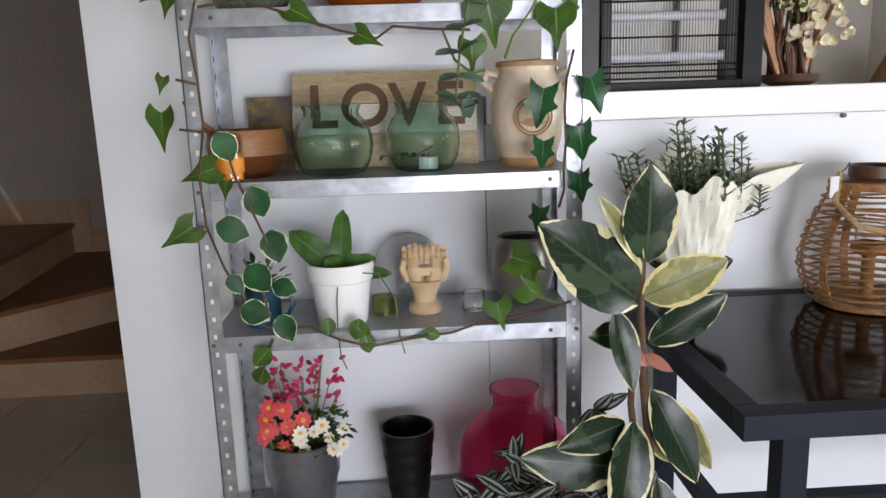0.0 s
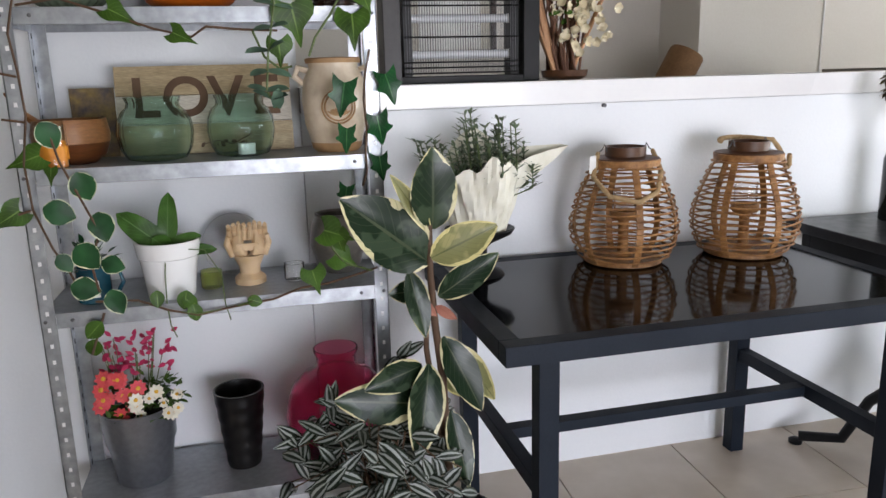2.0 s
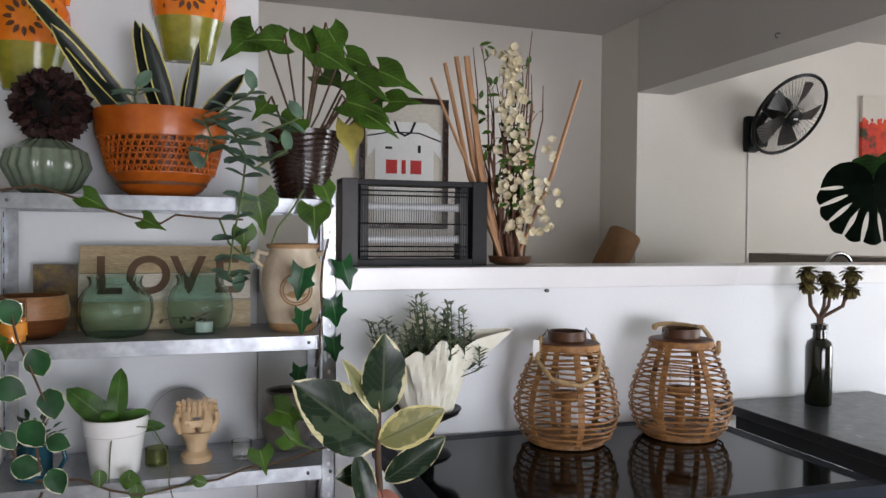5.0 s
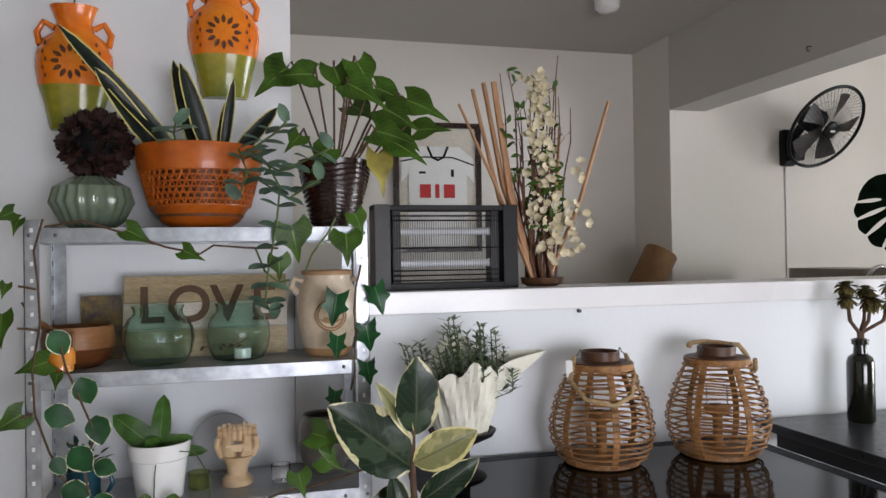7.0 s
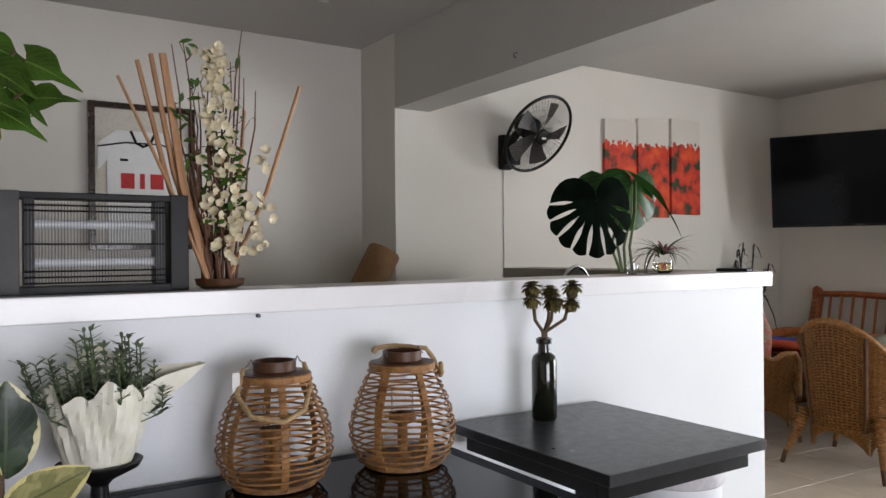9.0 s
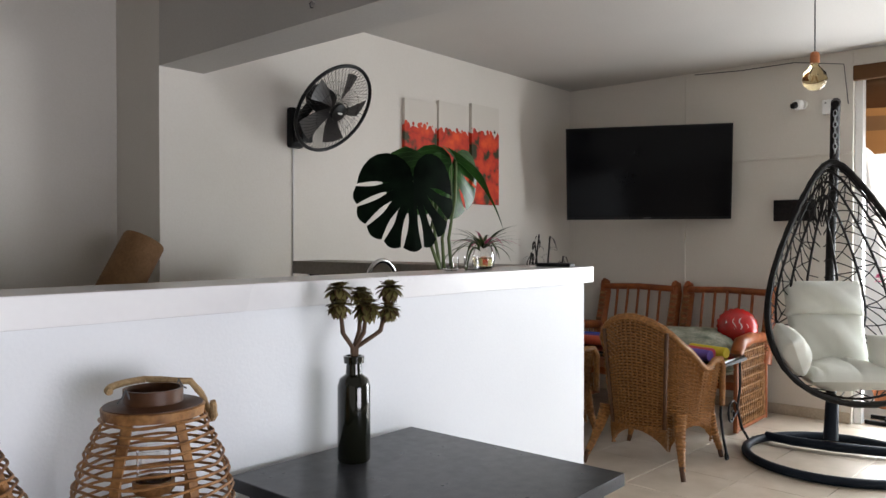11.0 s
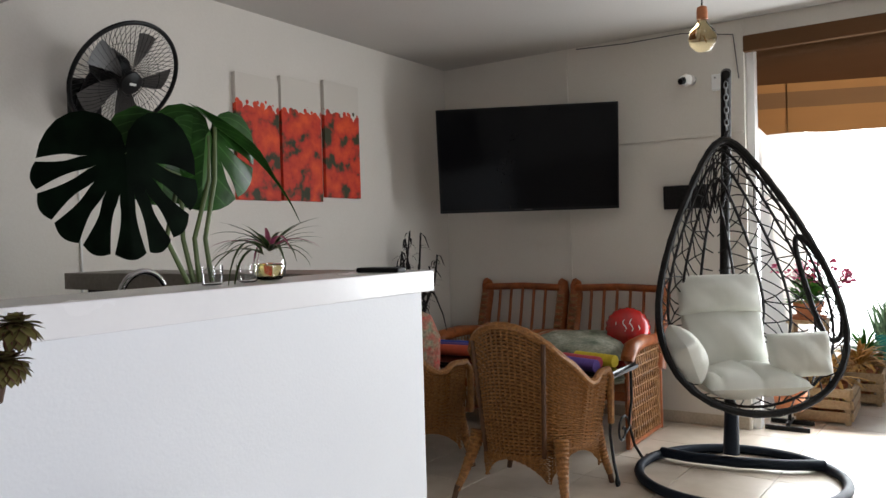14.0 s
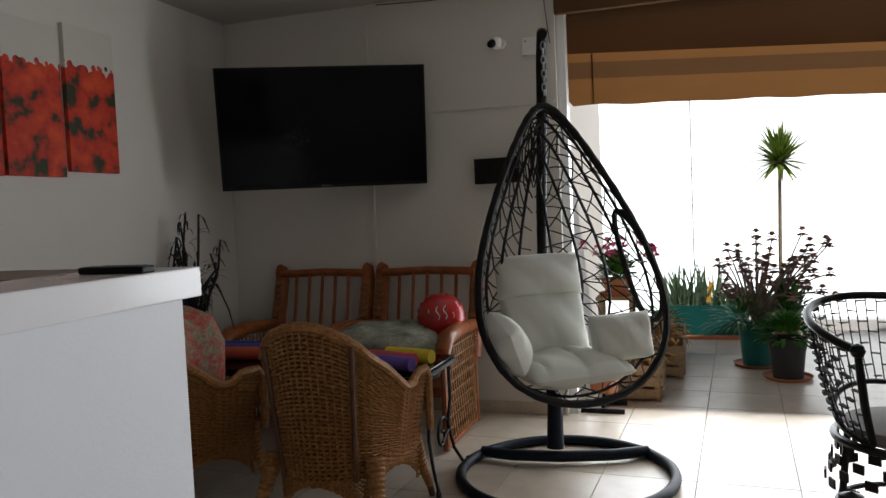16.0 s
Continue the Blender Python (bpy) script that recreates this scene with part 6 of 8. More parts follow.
part("bracket_plate", B((0.45, -0.15, -0.55), (0.469, 0.1, -0.25)), BLK, tv, smooth=False)
cond = thing("cable_trunking", (TVX - 0.001, 2.93, 0.5), "thin white plastic cable trunking on the wall", "trunking")
part("upright", B((-0.012, -0.012, 0), (0, 0.012, 2.28)), CREAM, cond, smooth=False, bevel=0.002)
part("crosspiece", B((-0.012, -1.29, 1.525), (0, -0.014, 1.545)), CREAM, cond, smooth=False, bevel=0.002)
part("cable", Mesh().tube([(-0.03, -0.1, 2.28), (-0.05, -0.5, 2.255), (-0.04, -0.9, 2.26), (-0.02, -1.24, 2.2), (-0.012, -1.27, 1.9)], 0.004, 6), GREYLEG, cond)
sc_ = thing("security_camera", (TVX - 0.001, 1.98, 2.43), "small white dome security camera with a dark lens", "security camera")
part("base", Mesh().tube([(0, 0, 0), (-0.03, 0, 0)], 0.035, 16), WPOT, sc_)
part("ball", Mesh().lathe([(0, -0.045), (0.035, -0.03), (0.045, 0), (0.035, 0.03), (0, 0.045)], 20, m=pose(-0.065, 0.02, -0.005)), WPOT, sc_)
part("lens", Mesh().tube([(-0.09, 0.03, -0.01), (-0.118, 0.045, -0.02)], [0.028, 0.022], 14), BLK, sc_)
jb = thing("junction_box", (TVX - 0.001, 1.78, 2.39), "white plastic junction box", "junction box")
part("box", B((-0.04, -0.055, -0.055), (0, 0.055, 0.055)), WPOT, jb, smooth=False, bevel=0.006)
part("screw", Mesh().tube([(-0.04, 0.03, 0.03), (-0.043, 0.03, 0.03)], 0.006, 8), GREYLEG, jb)
sp_ = thing("wall_speaker", (TVX - 0.001, 2.03, 1.53), "small flat black wall speaker", "speaker")
part("case", B((-0.06, -0.15, 0), (0, 0.15, 0.165)), BLK, sp_, smooth=False, bevel=0.006)
part("grille", B((-0.064, -0.14, 0.01), (-0.0605, 0.14, 0.155)), BLKMAT, sp_, smooth=False)
bu = thing("pendant_bulb", (5.2, 1.425, 2.19), "amber glass globe bulb hanging on a black cord", "pendant lamp")
part("globe", Mesh().lathe([(0, 0), (0.03, 0.005), (0.056, 0.03), (0.064, 0.062), (0.056, 0.095), (0.035, 0.12), (0.022, 0.135), (0.02, 0.15)], 32), glass("amber_glass", (0.95, 0.8, 0.5), 0.02, 1.2), bu)
part("filament", Mesh().tube([(-0.02, 0, 0.08), (-0.015, 0.01, 0.05), (0, 0.0, 0.075), (0.015, -0.01, 0.05), (0.02, 0, 0.08)], 0.0015, 5), CURED, bu)
part("socket", Mesh().lathe([(0.019, 0.148), (0.025, 0.15), (0.025, 0.185), (0.022, 0.205), (0.01, 0.212)], 20), mat("copper", (0.5, 0.2, 0.1), (0.42, 0.16, 0.08), 0.3, 0.9), bu, "copper socket")
part("cord", Mesh().tube([(0, 0, 0.21), (0, 0, CEILZ - 2.19)], 0.0032, 6), BLK, bu)

# ---- wicker armchairs ----
WICK = mat("brown_woven_wicker", (0.35, 0.16, 0.048), (0.17, 0.068, 0.018), 0.45, scale=60, bump=0.4, bscale=160, fine=0.2)


# Darker copy of the wicker colour: painted shade for the weave's gaps.
WICKD = mat("wicker_gap_shade", (0.14, 0.06, 0.018), (0.07, 0.028, 0.009), 0.7, scale=60, bump=0.5, bscale=160)


def weave_panel(fn, nu, nv, r=0.0045, step=1):
    """Woven strands over a surface fn(u, v): each strand goes over and under the uprights."""
    g = Mesh()
    for j in range(nv):
        v = (j + 0.5) / nv
        pts = []
        for i in range(nu + 1):
            p, n = fn(i / nu, v)
            pts.append(p + n * (0.0062 * (1 if (i + j) % 2 else -1)))
        g.tube(pts, r, 4, flat=0.7)
    return g


def wicker_chair(at, rz, label):
    """Local: the seat faces +y."""
    t = thing("wicker_armchair", at, label, "armchair", "wicker armchairs", rz=rz)
    W, D = 0.31, 0.30

    def top(u):
        """Height of the shell's upper edge from the left front (0) round the back (0.5) to the right front (1)."""
        b = math.sin(math.pi * u)
        return 0.60 + 0.33 * max(0, (b - 0.35) / 0.65) ** 0.8 + (0.035 if b < 0.2 else 0)

    def shell(u, v):
        a = math.pi * (1 + u)
        x, y = W * math.cos(a) * (0.86 + 0.19 * v), 0.06 + D * math.sin(a) * 1.12
        if u < 0.22 or u > 0.78:
            k = (0.22 - min(u, 1 - u)) / 0.22
            y = y + 0.22 * k
        z0, z1 = 0.26, top(u)
        out = Vector((math.cos(a), math.sin(a), 0))
        lean = Vector((0, -0.07 * v * math.sin(math.pi * u), 0))
        return Vector((x, y, z0 + (z1 - z0) * v)) + lean, out

    part("woven_shell", weave_panel(shell, 52, 36, 0.0078), WICK, t)
    # Added backing sheet that darkens the gaps between strands.
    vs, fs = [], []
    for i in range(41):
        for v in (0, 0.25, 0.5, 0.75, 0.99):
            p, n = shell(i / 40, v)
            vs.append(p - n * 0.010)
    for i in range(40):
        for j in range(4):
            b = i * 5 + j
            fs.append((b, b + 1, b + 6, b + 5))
    part("gap_backing", Mesh().add(vs, fs), WICKD, t, "dark sheet added behind the weave as shade in its gaps")
    up = Mesh()
    for i in range(33):
        up.tube([shell(i / 32, v)[0] for v in (0, 0.25, 0.5, 0.75, 1)], 0.0042, 5)
    part("stakework", up, WICK, t)
    rim = [shell(i / 40, 1.0)[0] for i in range(41)]
    rim = [rim[0] + Vector((0, 0.03, -0.3))] + [rim[0] + Vector((0, 0.035, -0.05))] + rim + [rim[-1] + Vector((0, 0.035, -0.05))] + [rim[-1] + Vector((0, 0.03, -0.3))]
    part("braided_rim", Mesh().tube(rim, [0.019 + 0.003 * (i % 2) for i in range(len(rim))], 8), WICK, t, "thick braided rim")
    part("seat", Mesh().lathe([(0, 0.405), (0.27, 0.405), (0.285, 0.42), (0.27, 0.435), (0, 0.44)], 32, m=Matrix.Translation((0, 0.08, 0)) @ Matrix.Diagonal((1, 1.05, 1, 1))), WICK, t)
    for sx in (-1, 1):
        for y, dy in ((-0.17, -0.13), (0.30, 0.03)):
            leg = part("leg", Mesh().tube([(sx * (0.235 + 0.07 * (i / 30) ** 1.3), y + dy * (i / 30) ** 1.2, 0.35 - 0.3 * i / 30) for i in range(31)], [(0.046 - 0.027 * i / 30) * (1.0 if i % 2 else 0.84) for i in range(31)], 10), WICK, t)
            part("wooden_foot", Mesh().tube([(sx * 0.298, y + dy * 0.96, 0.08), (sx * 0.315, y + dy * 1.1, 0.0)], [0.017, 0.015], 8), RATTAN_D, leg)
        for u in ((0.3,) if sx > 0 else (0.7,)):
            part("back_post", Mesh().tube([shell(u, v)[0] + shell(u, v)[1] * 0.012 for v in (0, 0.5, 0.98)], 0.013, 8), RATTAN_D, t)

    def skirt(u, v):
        a = math.pi * (1 + u)
        p, out = shell(u, 0)
        lo_, hi_ = (0.0, 0.27) if u < 0.27 else (0.27, 0.73) if u < 0.73 else (0.73, 1.0)
        zl = 0.10 + 0.15 * math.sin(math.pi * (u - lo_) / (hi_ - lo_)) ** 0.7 if lo_ < u < hi_ else 0.10
        return Vector((p.x, p.y, zl + (0.27 - zl) * v)), out

    part("arched_skirt", weave_panel(skirt, 64, 14, 0.0062), WICK, t)
    return t


wicker_chair((5.22, 2.36, 0), -88, "brown woven wicker armchair with a braided rim, its back turned")
wicker_chair((5.18, 3.25, 0), -100, "brown woven wicker armchair beside the bar wing")

# ---- rattan seats along the wall ----
RATO = mat("orange_brown_rattan", (0.34, 0.095, 0.022), (0.20, 0.048, 0.011), 0.38, scale=14, coat=0.2, fine=0.1)
CUSHB = mat("grey_green_patterned_cloth", (0.40, 0.39, 0.31), (0.11, 0.13, 0.09), 0.9, scale=9, bump=0.4, fine=0.15)


def pillow(name, at, size, material, label, rx=0, ry=0, rz=0, parent=None, puff=1.0, quilt=0.0):
    sx, sy, sz = size
    g = Mesh()
    n, m = 40, 20
    vs, fs = [], []
    for s in (1, -1):
        for i in range(n + 1):
            for j in range(m + 1):
                u, v = i / n * 2 - 1, j / m * 2 - 1
                h = (max(0.0, (1 - abs(u) ** 2.6)) * max(0.0, (1 - abs(v) ** 2.6))) ** 0.45
                h *= 1 - quilt * max(0.0, math.cos(u * 8.2 + 0.5 * math.sin(3 * v))) ** 8
                pinch = 1 - 0.05 * (1 - abs(v)) * abs(u) ** 6
                vs.append((u * sx / 2 * pinch, v * sy / 2, s * sz / 2 * h * (1 + 0.10 * math.sin(5 * u + 3 * v + s) * puff) + 0.0008 * math.sin(17 * u + 9 * v) * h * puff))
    k = (n + 1) * (m + 1)
    for s in range(2):
        for i in range(n):
            for j in range(m):
                a = s * k + i * (m + 1) + j
                q = (a, a + m + 1, a + m + 2, a + 1)
                fs.append(q if s == 0 else q[::-1])
    g.add(vs, fs)
    if parent:
        o = part(name, g, material, parent, label)
        o.matrix_basis = pose(*at, rx, ry, rz)
        return o
    t = thing(name, at, label, "cushion")
    o = part("cover", g, material, t)
    o.matrix_basis = pose(0, 0, 0, rx, ry, rz)
    return t


def rattan_seat(at, label):
    """Faces -x."""
    t = thing("rattan_armchair", at, label, "armchair", "rattan armchairs")
    for s in (-1, 1):
        y = s * 0.335
        bk = Mesh().tube([(0.22, y, 0.42), (0.30, y, 0.7), (0.37, y, 0.92), (0.36, y, 1.0), (0.33, y, 1.015)], [0.034, 0.034, 0.033, 0.03, 0.02], 10, flat=1.5)
        post = part("back_post", bk, RATO, t)
        weave = Mesh()
        for k in range(9):
            z = 0.55 + 0.045 * k
            x = 0.255 + (z - 0.55) * 0.32 - 0.05
            weave.tube([(x, y - 0.03, z - 0.02), (x - 0.006, y, z + 0.004), (x, y + 0.03, z - 0.02)], 0.006, 5)
            weave.tube([(x, y - 0.03, z + 0.01), (x - 0.004, y, z - 0.012), (x, y + 0.03, z + 0.01)], 0.006, 5)
        part("cane_weave", weave, RATTAN, post)
        part("arm", Mesh().tube([(0.24, y, 0.63), (-0.1, y, 0.655), (-0.33, y, 0.64), (-0.40, y, 0.58), (-0.40, y, 0.5)], [0.035, 0.045, 0.05, 0.045, 0.035], 10), RATO, t)
        sd = Mesh()
        for k in range(15):
            f = k / 14
            sd.tube([(-0.40 + 0.6 * f, y, 0.03), (-0.40 + 0.6 * min(1, f + 0.25), y + 0.005, 0.6)], 0.006, 5)
            sd.tube([(-0.40 + 0.6 * f, y, 0.6), (-0.40 + 0.6 * min(1, f + 0.25), y - 0.005, 0.03)], 0.006, 5)
        for k in range(9):
            sd.tube([(-0.40, y, 0.05 + 0.065 * k), (0.2, y, 0.05 + 0.065 * k)], 0.0055, 5)
        part("side_weave", sd, RATTAN, t, "woven cane side panel")
        part("side_frame", Mesh().tube([(-0.41, y, 0.01), (-0.41, y, 0.6)], 0.02, 8).tube([(0.22, y, 0.01), (0.22, y, 0.6)], 0.02, 8).tube([(-0.41, y, 0.025), (0.22, y, 0.025)], 0.016, 8), RATO, t)
    part("top_rail", Mesh().tube([(0.345, -0.33, 0.965), (0.36, 0, 0.975), (0.345, 0.33, 0.965)], 0.028, 10), RATO, t)
    part("low_rail", Mesh().tube([(0.24, -0.33, 0.5), (0.24, 0.33, 0.5)], 0.02, 8), RATO, t)
    for k in range(5):
        y = -0.2 + 0.1 * k
        part("spindle", Mesh().tube([(0.24, y, 0.5), (0.30, y, 0.75), (0.345, y, 0.965)], 0.012, 8), RATO, t)
    part("seat_frame", B((-0.38, -0.31, 0.30), (0.22, 0.31, 0.36)), RATO, t, smooth=False, bevel=0.01)
    return t


rattan_seat((6.60, 3.30, 0), "orange-brown rattan armchair with spindle back, no seat cushion")
rattan_seat((6.60, 2.52, 0), "orange-brown rattan armchair piled with cushions")
pillow("cushion", (6.35, 2.62, 0.60), (0.62, 0.70, 0.2), CUSHB, "grey-green leaf-patterned seat cushion lying on the armchair", 0, -6, 10)
pillow("cushion", (6.42, 2.50, 0.46), (0.6, 0.62, 0.16), CUSHB, "flat grey patterned cushion on the armchair seat", 0, 0, 0)
foil = thing("foil_balloon", (6.54, 2.30, 0.73), "shiny red foil balloon with pale squiggles lying on the cushions", "balloon")
FOILQ = Vector((-0.8, -0.45, 0.35)).to_track_quat("Z", "Y").to_matrix().to_4x4() @ Matrix.Diagonal((0.9, 0.85, 1, 1))
fprof = [(0, -0.085)] + [(0.165 * math.sin(math.pi * i / 14) ** 0.8, -0.085 * math.cos(math.pi * i / 14)) for i in range(1, 14)] + [(0, 0.085)]
part("skin", Mesh().lathe(fprof, 40, m=FOILQ, ribs=20, depth=0.03), mat("red_shiny_foil", (0.50, 0.012, 0.01), (0.28, 0.006, 0.006), 0.2, scale=9, coat=0.5), foil)
for k in range(4):
    part("squiggle", Mesh().tube([FOILQ @ Vector((-0.09 + 0.05 * k + 0.012 * math.sin(i * 1.4), -0.05 + 0.02 * i, 0.0865 - 0.9 * ((-0.09 + 0.05 * k) ** 2 + (-0.05 + 0.02 * i) ** 2) * 2.2)) for i in range(6)], 0.003, 5), PALE, foil, "pale printed squiggle")
for i, (y, z, c, nm) in enumerate(((2.154, 0.637, (0.60, 0.09, 0.12), "coral red"), (2.095, 0.637, (0.70, 0.55, 0.04), "yellow"), (2.13, 0.637, (0.16, 0.1, 0.42), "violet"), (3.18, 0.637, (0.02, 0.06, 0.35), "blue"), (3.2, 0.637, (0.10, 0.07, 0.25), "dark violet"), (3.12, 0.637, (0.55, 0.1, 0.05), "red"))):
    nd = thing("pool_noodle", ((5.66, 5.75, 5.56, 5.95, 5.86, 5.76)[i], y, z), nm + " foam pool noodle lying on the low table", "pool noodle", "pool noodles", rz=(74, 74, 74, 96, 96, 96)[i])
    part("foam", Mesh().lathe([(0.012, 0.0), (0.034, 0.0), (0.036, 0.006), (0.036, 0.28), (0.03, 0.285), (0.012, 0.285), (0.012, 0.0)], 18, m=pose(0, 0, 0, 0, 90, 0)) if i < 3 else Mesh().lathe([(0.012, 0.0), (0.034, 0.0), (0.036, 0.006), (0.036, 0.45), (0.03, 0.455), (0.012, 0.455), (0.012, 0.0)], 18, m=pose(-0.2, 0, 0, 0, 90, 0)), mat(nm.replace(" ", "_") + "_foam", c, tuple(k * 0.85 for k in c), 0.8, scale=30, bump=0.3), nd)

lt = thing("side_table", (5.76, 2.42, 0), "wrought-iron scroll table with a dark glass top", "table")
part("glass_top", B((-0.24, -0.36, 0.585), (0.24, 1.1, 0.60)), BLKGLASS, lt, smooth=False, bevel=0.003)
part("rim", Mesh().box((-0.25, -0.37, 0.565), (0.25, -0.345, 0.584)).box((-0.25, 1.085, 0.565), (0.25, 1.11, 0.584)).box((-0.25, -0.344, 0.565), (-0.225, 1.084, 0.584)).box((0.225, -0.344, 0.565), (0.25, 1.084, 0.584)), BLK, lt, smooth=False)
for sx in (-1, 1):
    for y, dy in ((-0.34, -0.06), (1.08, 0.06)):
        pts = [(sx * 0.2, y, 0.575), (sx * 0.17, y + dy * 0.2, 0.38), (sx * 0.15, y, 0.25), (sx * 0.17, y + dy * 0.4, 0.12), (sx * 0.21, y + dy, 0.03)]
        pts += [(sx * (0.235 + 0.022 * math.cos(a)), y + dy * 1.2, 0.026 + 0.024 * math.sin(a)) for a in [-2.4 + 0.5 * i for i in range(8)]]
        part("scroll_leg", Mesh().tube(pts, 0.009, 8), BLK, lt)
part("scroll", Mesh().tube([(0.0, -0.36, 0.2 + 0.0)] + [(0.0 + 0.1 * (1 - i / 16) * math.cos(i * 0.6), -0.36, 0.24 + 0.1 * (1 - i / 16) * math.sin(i * 0.6)) for i in range(15)], 0.007, 6), BLK, lt)
dp = thing("potted_branch_plant", (6.22, 3.86, 0), "tall dark twiggy plant in a black floor pot", "plant")
part("pot", Mesh().lathe(pot_profile(0.1, 0.14, 0.3, 0.008, 0.006), 28), BPOT, dp)
tg = Mesh()
for q in range(16):
    a = rnd(0, 6.28)
    l = rnd(0.08, 0.26)
    top = Vector((math.cos(a) * l * 0.8 - 0.04, math.sin(a) * l * 0.9 - 0.02, rnd(0.95, 1.42)))
    k1 = Vector((top.x * 0.3, top.y * 0.3, 0.75))
    out = Vector((math.cos(a), math.sin(a), 0))
    tip = top + out * rnd(0.03, 0.12) + Vector((0, 0, rnd(-0.22, 0.02)))
    tg.tube([(0, 0, 0.26), k1, k1.lerp(top, 0.6) + Vector((rnd(-0.06, 0.06), rnd(-0.06, 0.06), 0.02)), top, top.lerp(tip, 0.5) + Vector((0, 0, 0.03)), tip], [0.012, 0.010, 0.008, 0.007, 0.005, 0.002], 6)
    for i in range(15):
        p = k1.lerp(top, rnd(0.1, 1))
        tg.leaf(p, (rnd(-1, 1), rnd(-1, 1), rnd(-0.4, 0.9)), (0, 0, 1), rnd(0.06, 0.12), 0.022, "blade", rnd(0.8, 3.0), 0.3, 6)
part("twigwork", tg, mat("blackish_twig", (0.012, 0.011, 0.01), (0.02, 0.017, 0.015), 0.6, scale=20), dp)
part("drooping_twig", Mesh().tube([(-0.02, -0.1, 0.95), (-0.06, -0.24, 0.98), (-0.08, -0.33, 0.82), (-0.08, -0.36, 0.7)], [0.006, 0.006, 0.005, 0.002], 6), mat("dark_twig", (0.02, 0.018, 0.016), rough=0.6), dp)
fb_ = thing("fabric_bundle", (5.24, 3.27, 0.44), "bundle of colourful printed towels heaped in the wicker armchair", "towels")
part("cloth_heap", Mesh().lathe([(0, 0), (0.2, 0.01), (0.24, 0.12), (0.25, 0.34), (0.2, 0.47), (0.1, 0.52), (0, 0.525)], 40, ribs=5, depth=0.1), mat("multicolour_print_cloth", (0.5, 0.06, 0.05), (0.25, 0.3, 0.2), 0.85, scale=22, bump=0.4, fine=0.2), fb_)

# ---- hanging egg chair ----
egg = thing("hanging_egg_chair", (5.93, 1.47, 0), "dark woven hanging egg chair with pale cushions on a round stand", "hanging chair")
part("base_ring", Mesh().tube([(0.53 * math.cos(a), 0.53 * math.sin(a), 0.027) for a in [i * math.pi / 32 for i in range(64)]], 0.027, 10, True), ANTHR, egg, "round black steel base")
ca, cb = Vector((0.20, 0.49, 0.04)), Vector((0.36, -0.38, 0.04))
cm = (ca + cb) / 2
part("cross_bar", Mesh().tube([ca, ca.lerp(cb, 0.2) + Vector((-0.06, 0, 0)), ca.lerp(cb, 0.5) + Vector((-0.09, 0, 0)), ca.lerp(cb, 0.8) + Vector((-0.06, 0, 0)), cb], 0.03, 10), ANTHR, egg)
pb = cm + Vector((-0.08, 0.03, 0.04))
part("post", Mesh().tube([pb, pb + Vector((0.09, 0.02, 0.2)), (0.50, 0.16, 0.50), (0.62, 0.20, 0.85), (0.62, 0.19, 1.4), (0.55, 0.155, 1.9), (0.46, 0.13, 2.18), (0.35, 0.10, 2.30), (0.27, 0.085, 2.27)], [0.032, 0.032, 0.032, 0.031, 0.03, 0.03, 0.03, 0.03, 0.026], 12), BLKMAT, egg, "post wrapped in dark cane")
part("post_sleeve", Mesh().tube([pb, pb + Vector((0.03, 0, 0.24))], [0.045, 0.04], 12), ANTHR, egg)
HOOK = Vector((0.27, 0.085, 2.25))
ch = Mesh()
for i in range(8):
    c = HOOK + Vector((0, 0, -0.04 - 0.036 * i))
    ax = Vector((1, 0, 0)) if i % 2 else Vector((0, 1, 0))
    ch.tube([c + ax * (0.011 * math.cos(a)) + Vector((0, 0, 0.022 * math.sin(a))) for a in [j * math.pi / 6 for j in range(12)]], 0.0035, 5, True)
part("chain", ch, ZINC, egg)
# basket: a teardrop rim, and a net bulging behind it
ED = Vector((-0.80, -0.60, 0)).normalized()
EU = Vector((-ED.y, ED.x, 0))
if EU.dot(Vector((0.31, -0.95, 0))) < 0:
    EU = -EU
EC = Vector((0.24, 0.02, 0))


def egg_rim(a):
    """Half width and height round the opening; 0 at the top."""
    z = 1.12 + 0.765 * math.cos(a)
    w = 0.485 * math.sin(a) * (0.46 + 0.52 * (1 - math.cos(a)))
    return w, z


def egg_pt(a, f):
    """f: 0 on the rim, 1 at the deepest line of the back."""
    w, z = egg_rim(a)
    k = math.cos(f * math.pi / 2)
    deep = math.sin(f * math.pi / 2)
    sag = max(0.0, min(1.0, (1.88 - z) / 1.3))
    zz = 1.0 + (z - 1.0) * (0.25 + 0.75 * k) if z < 1.0 else 1.0 + (z - 1.0) * (0.55 + 0.45 * k)
    return EC + EU * (w * k) - ED * (0.42 * deep * (0.35 + 0.65 * sag)) + ED * (0.20 * (1 - (z - 0.35) / 1.53) * k) + EU * (0.035 - 0.075 * (z - 0.40)) + Vector((0, 0, zz))


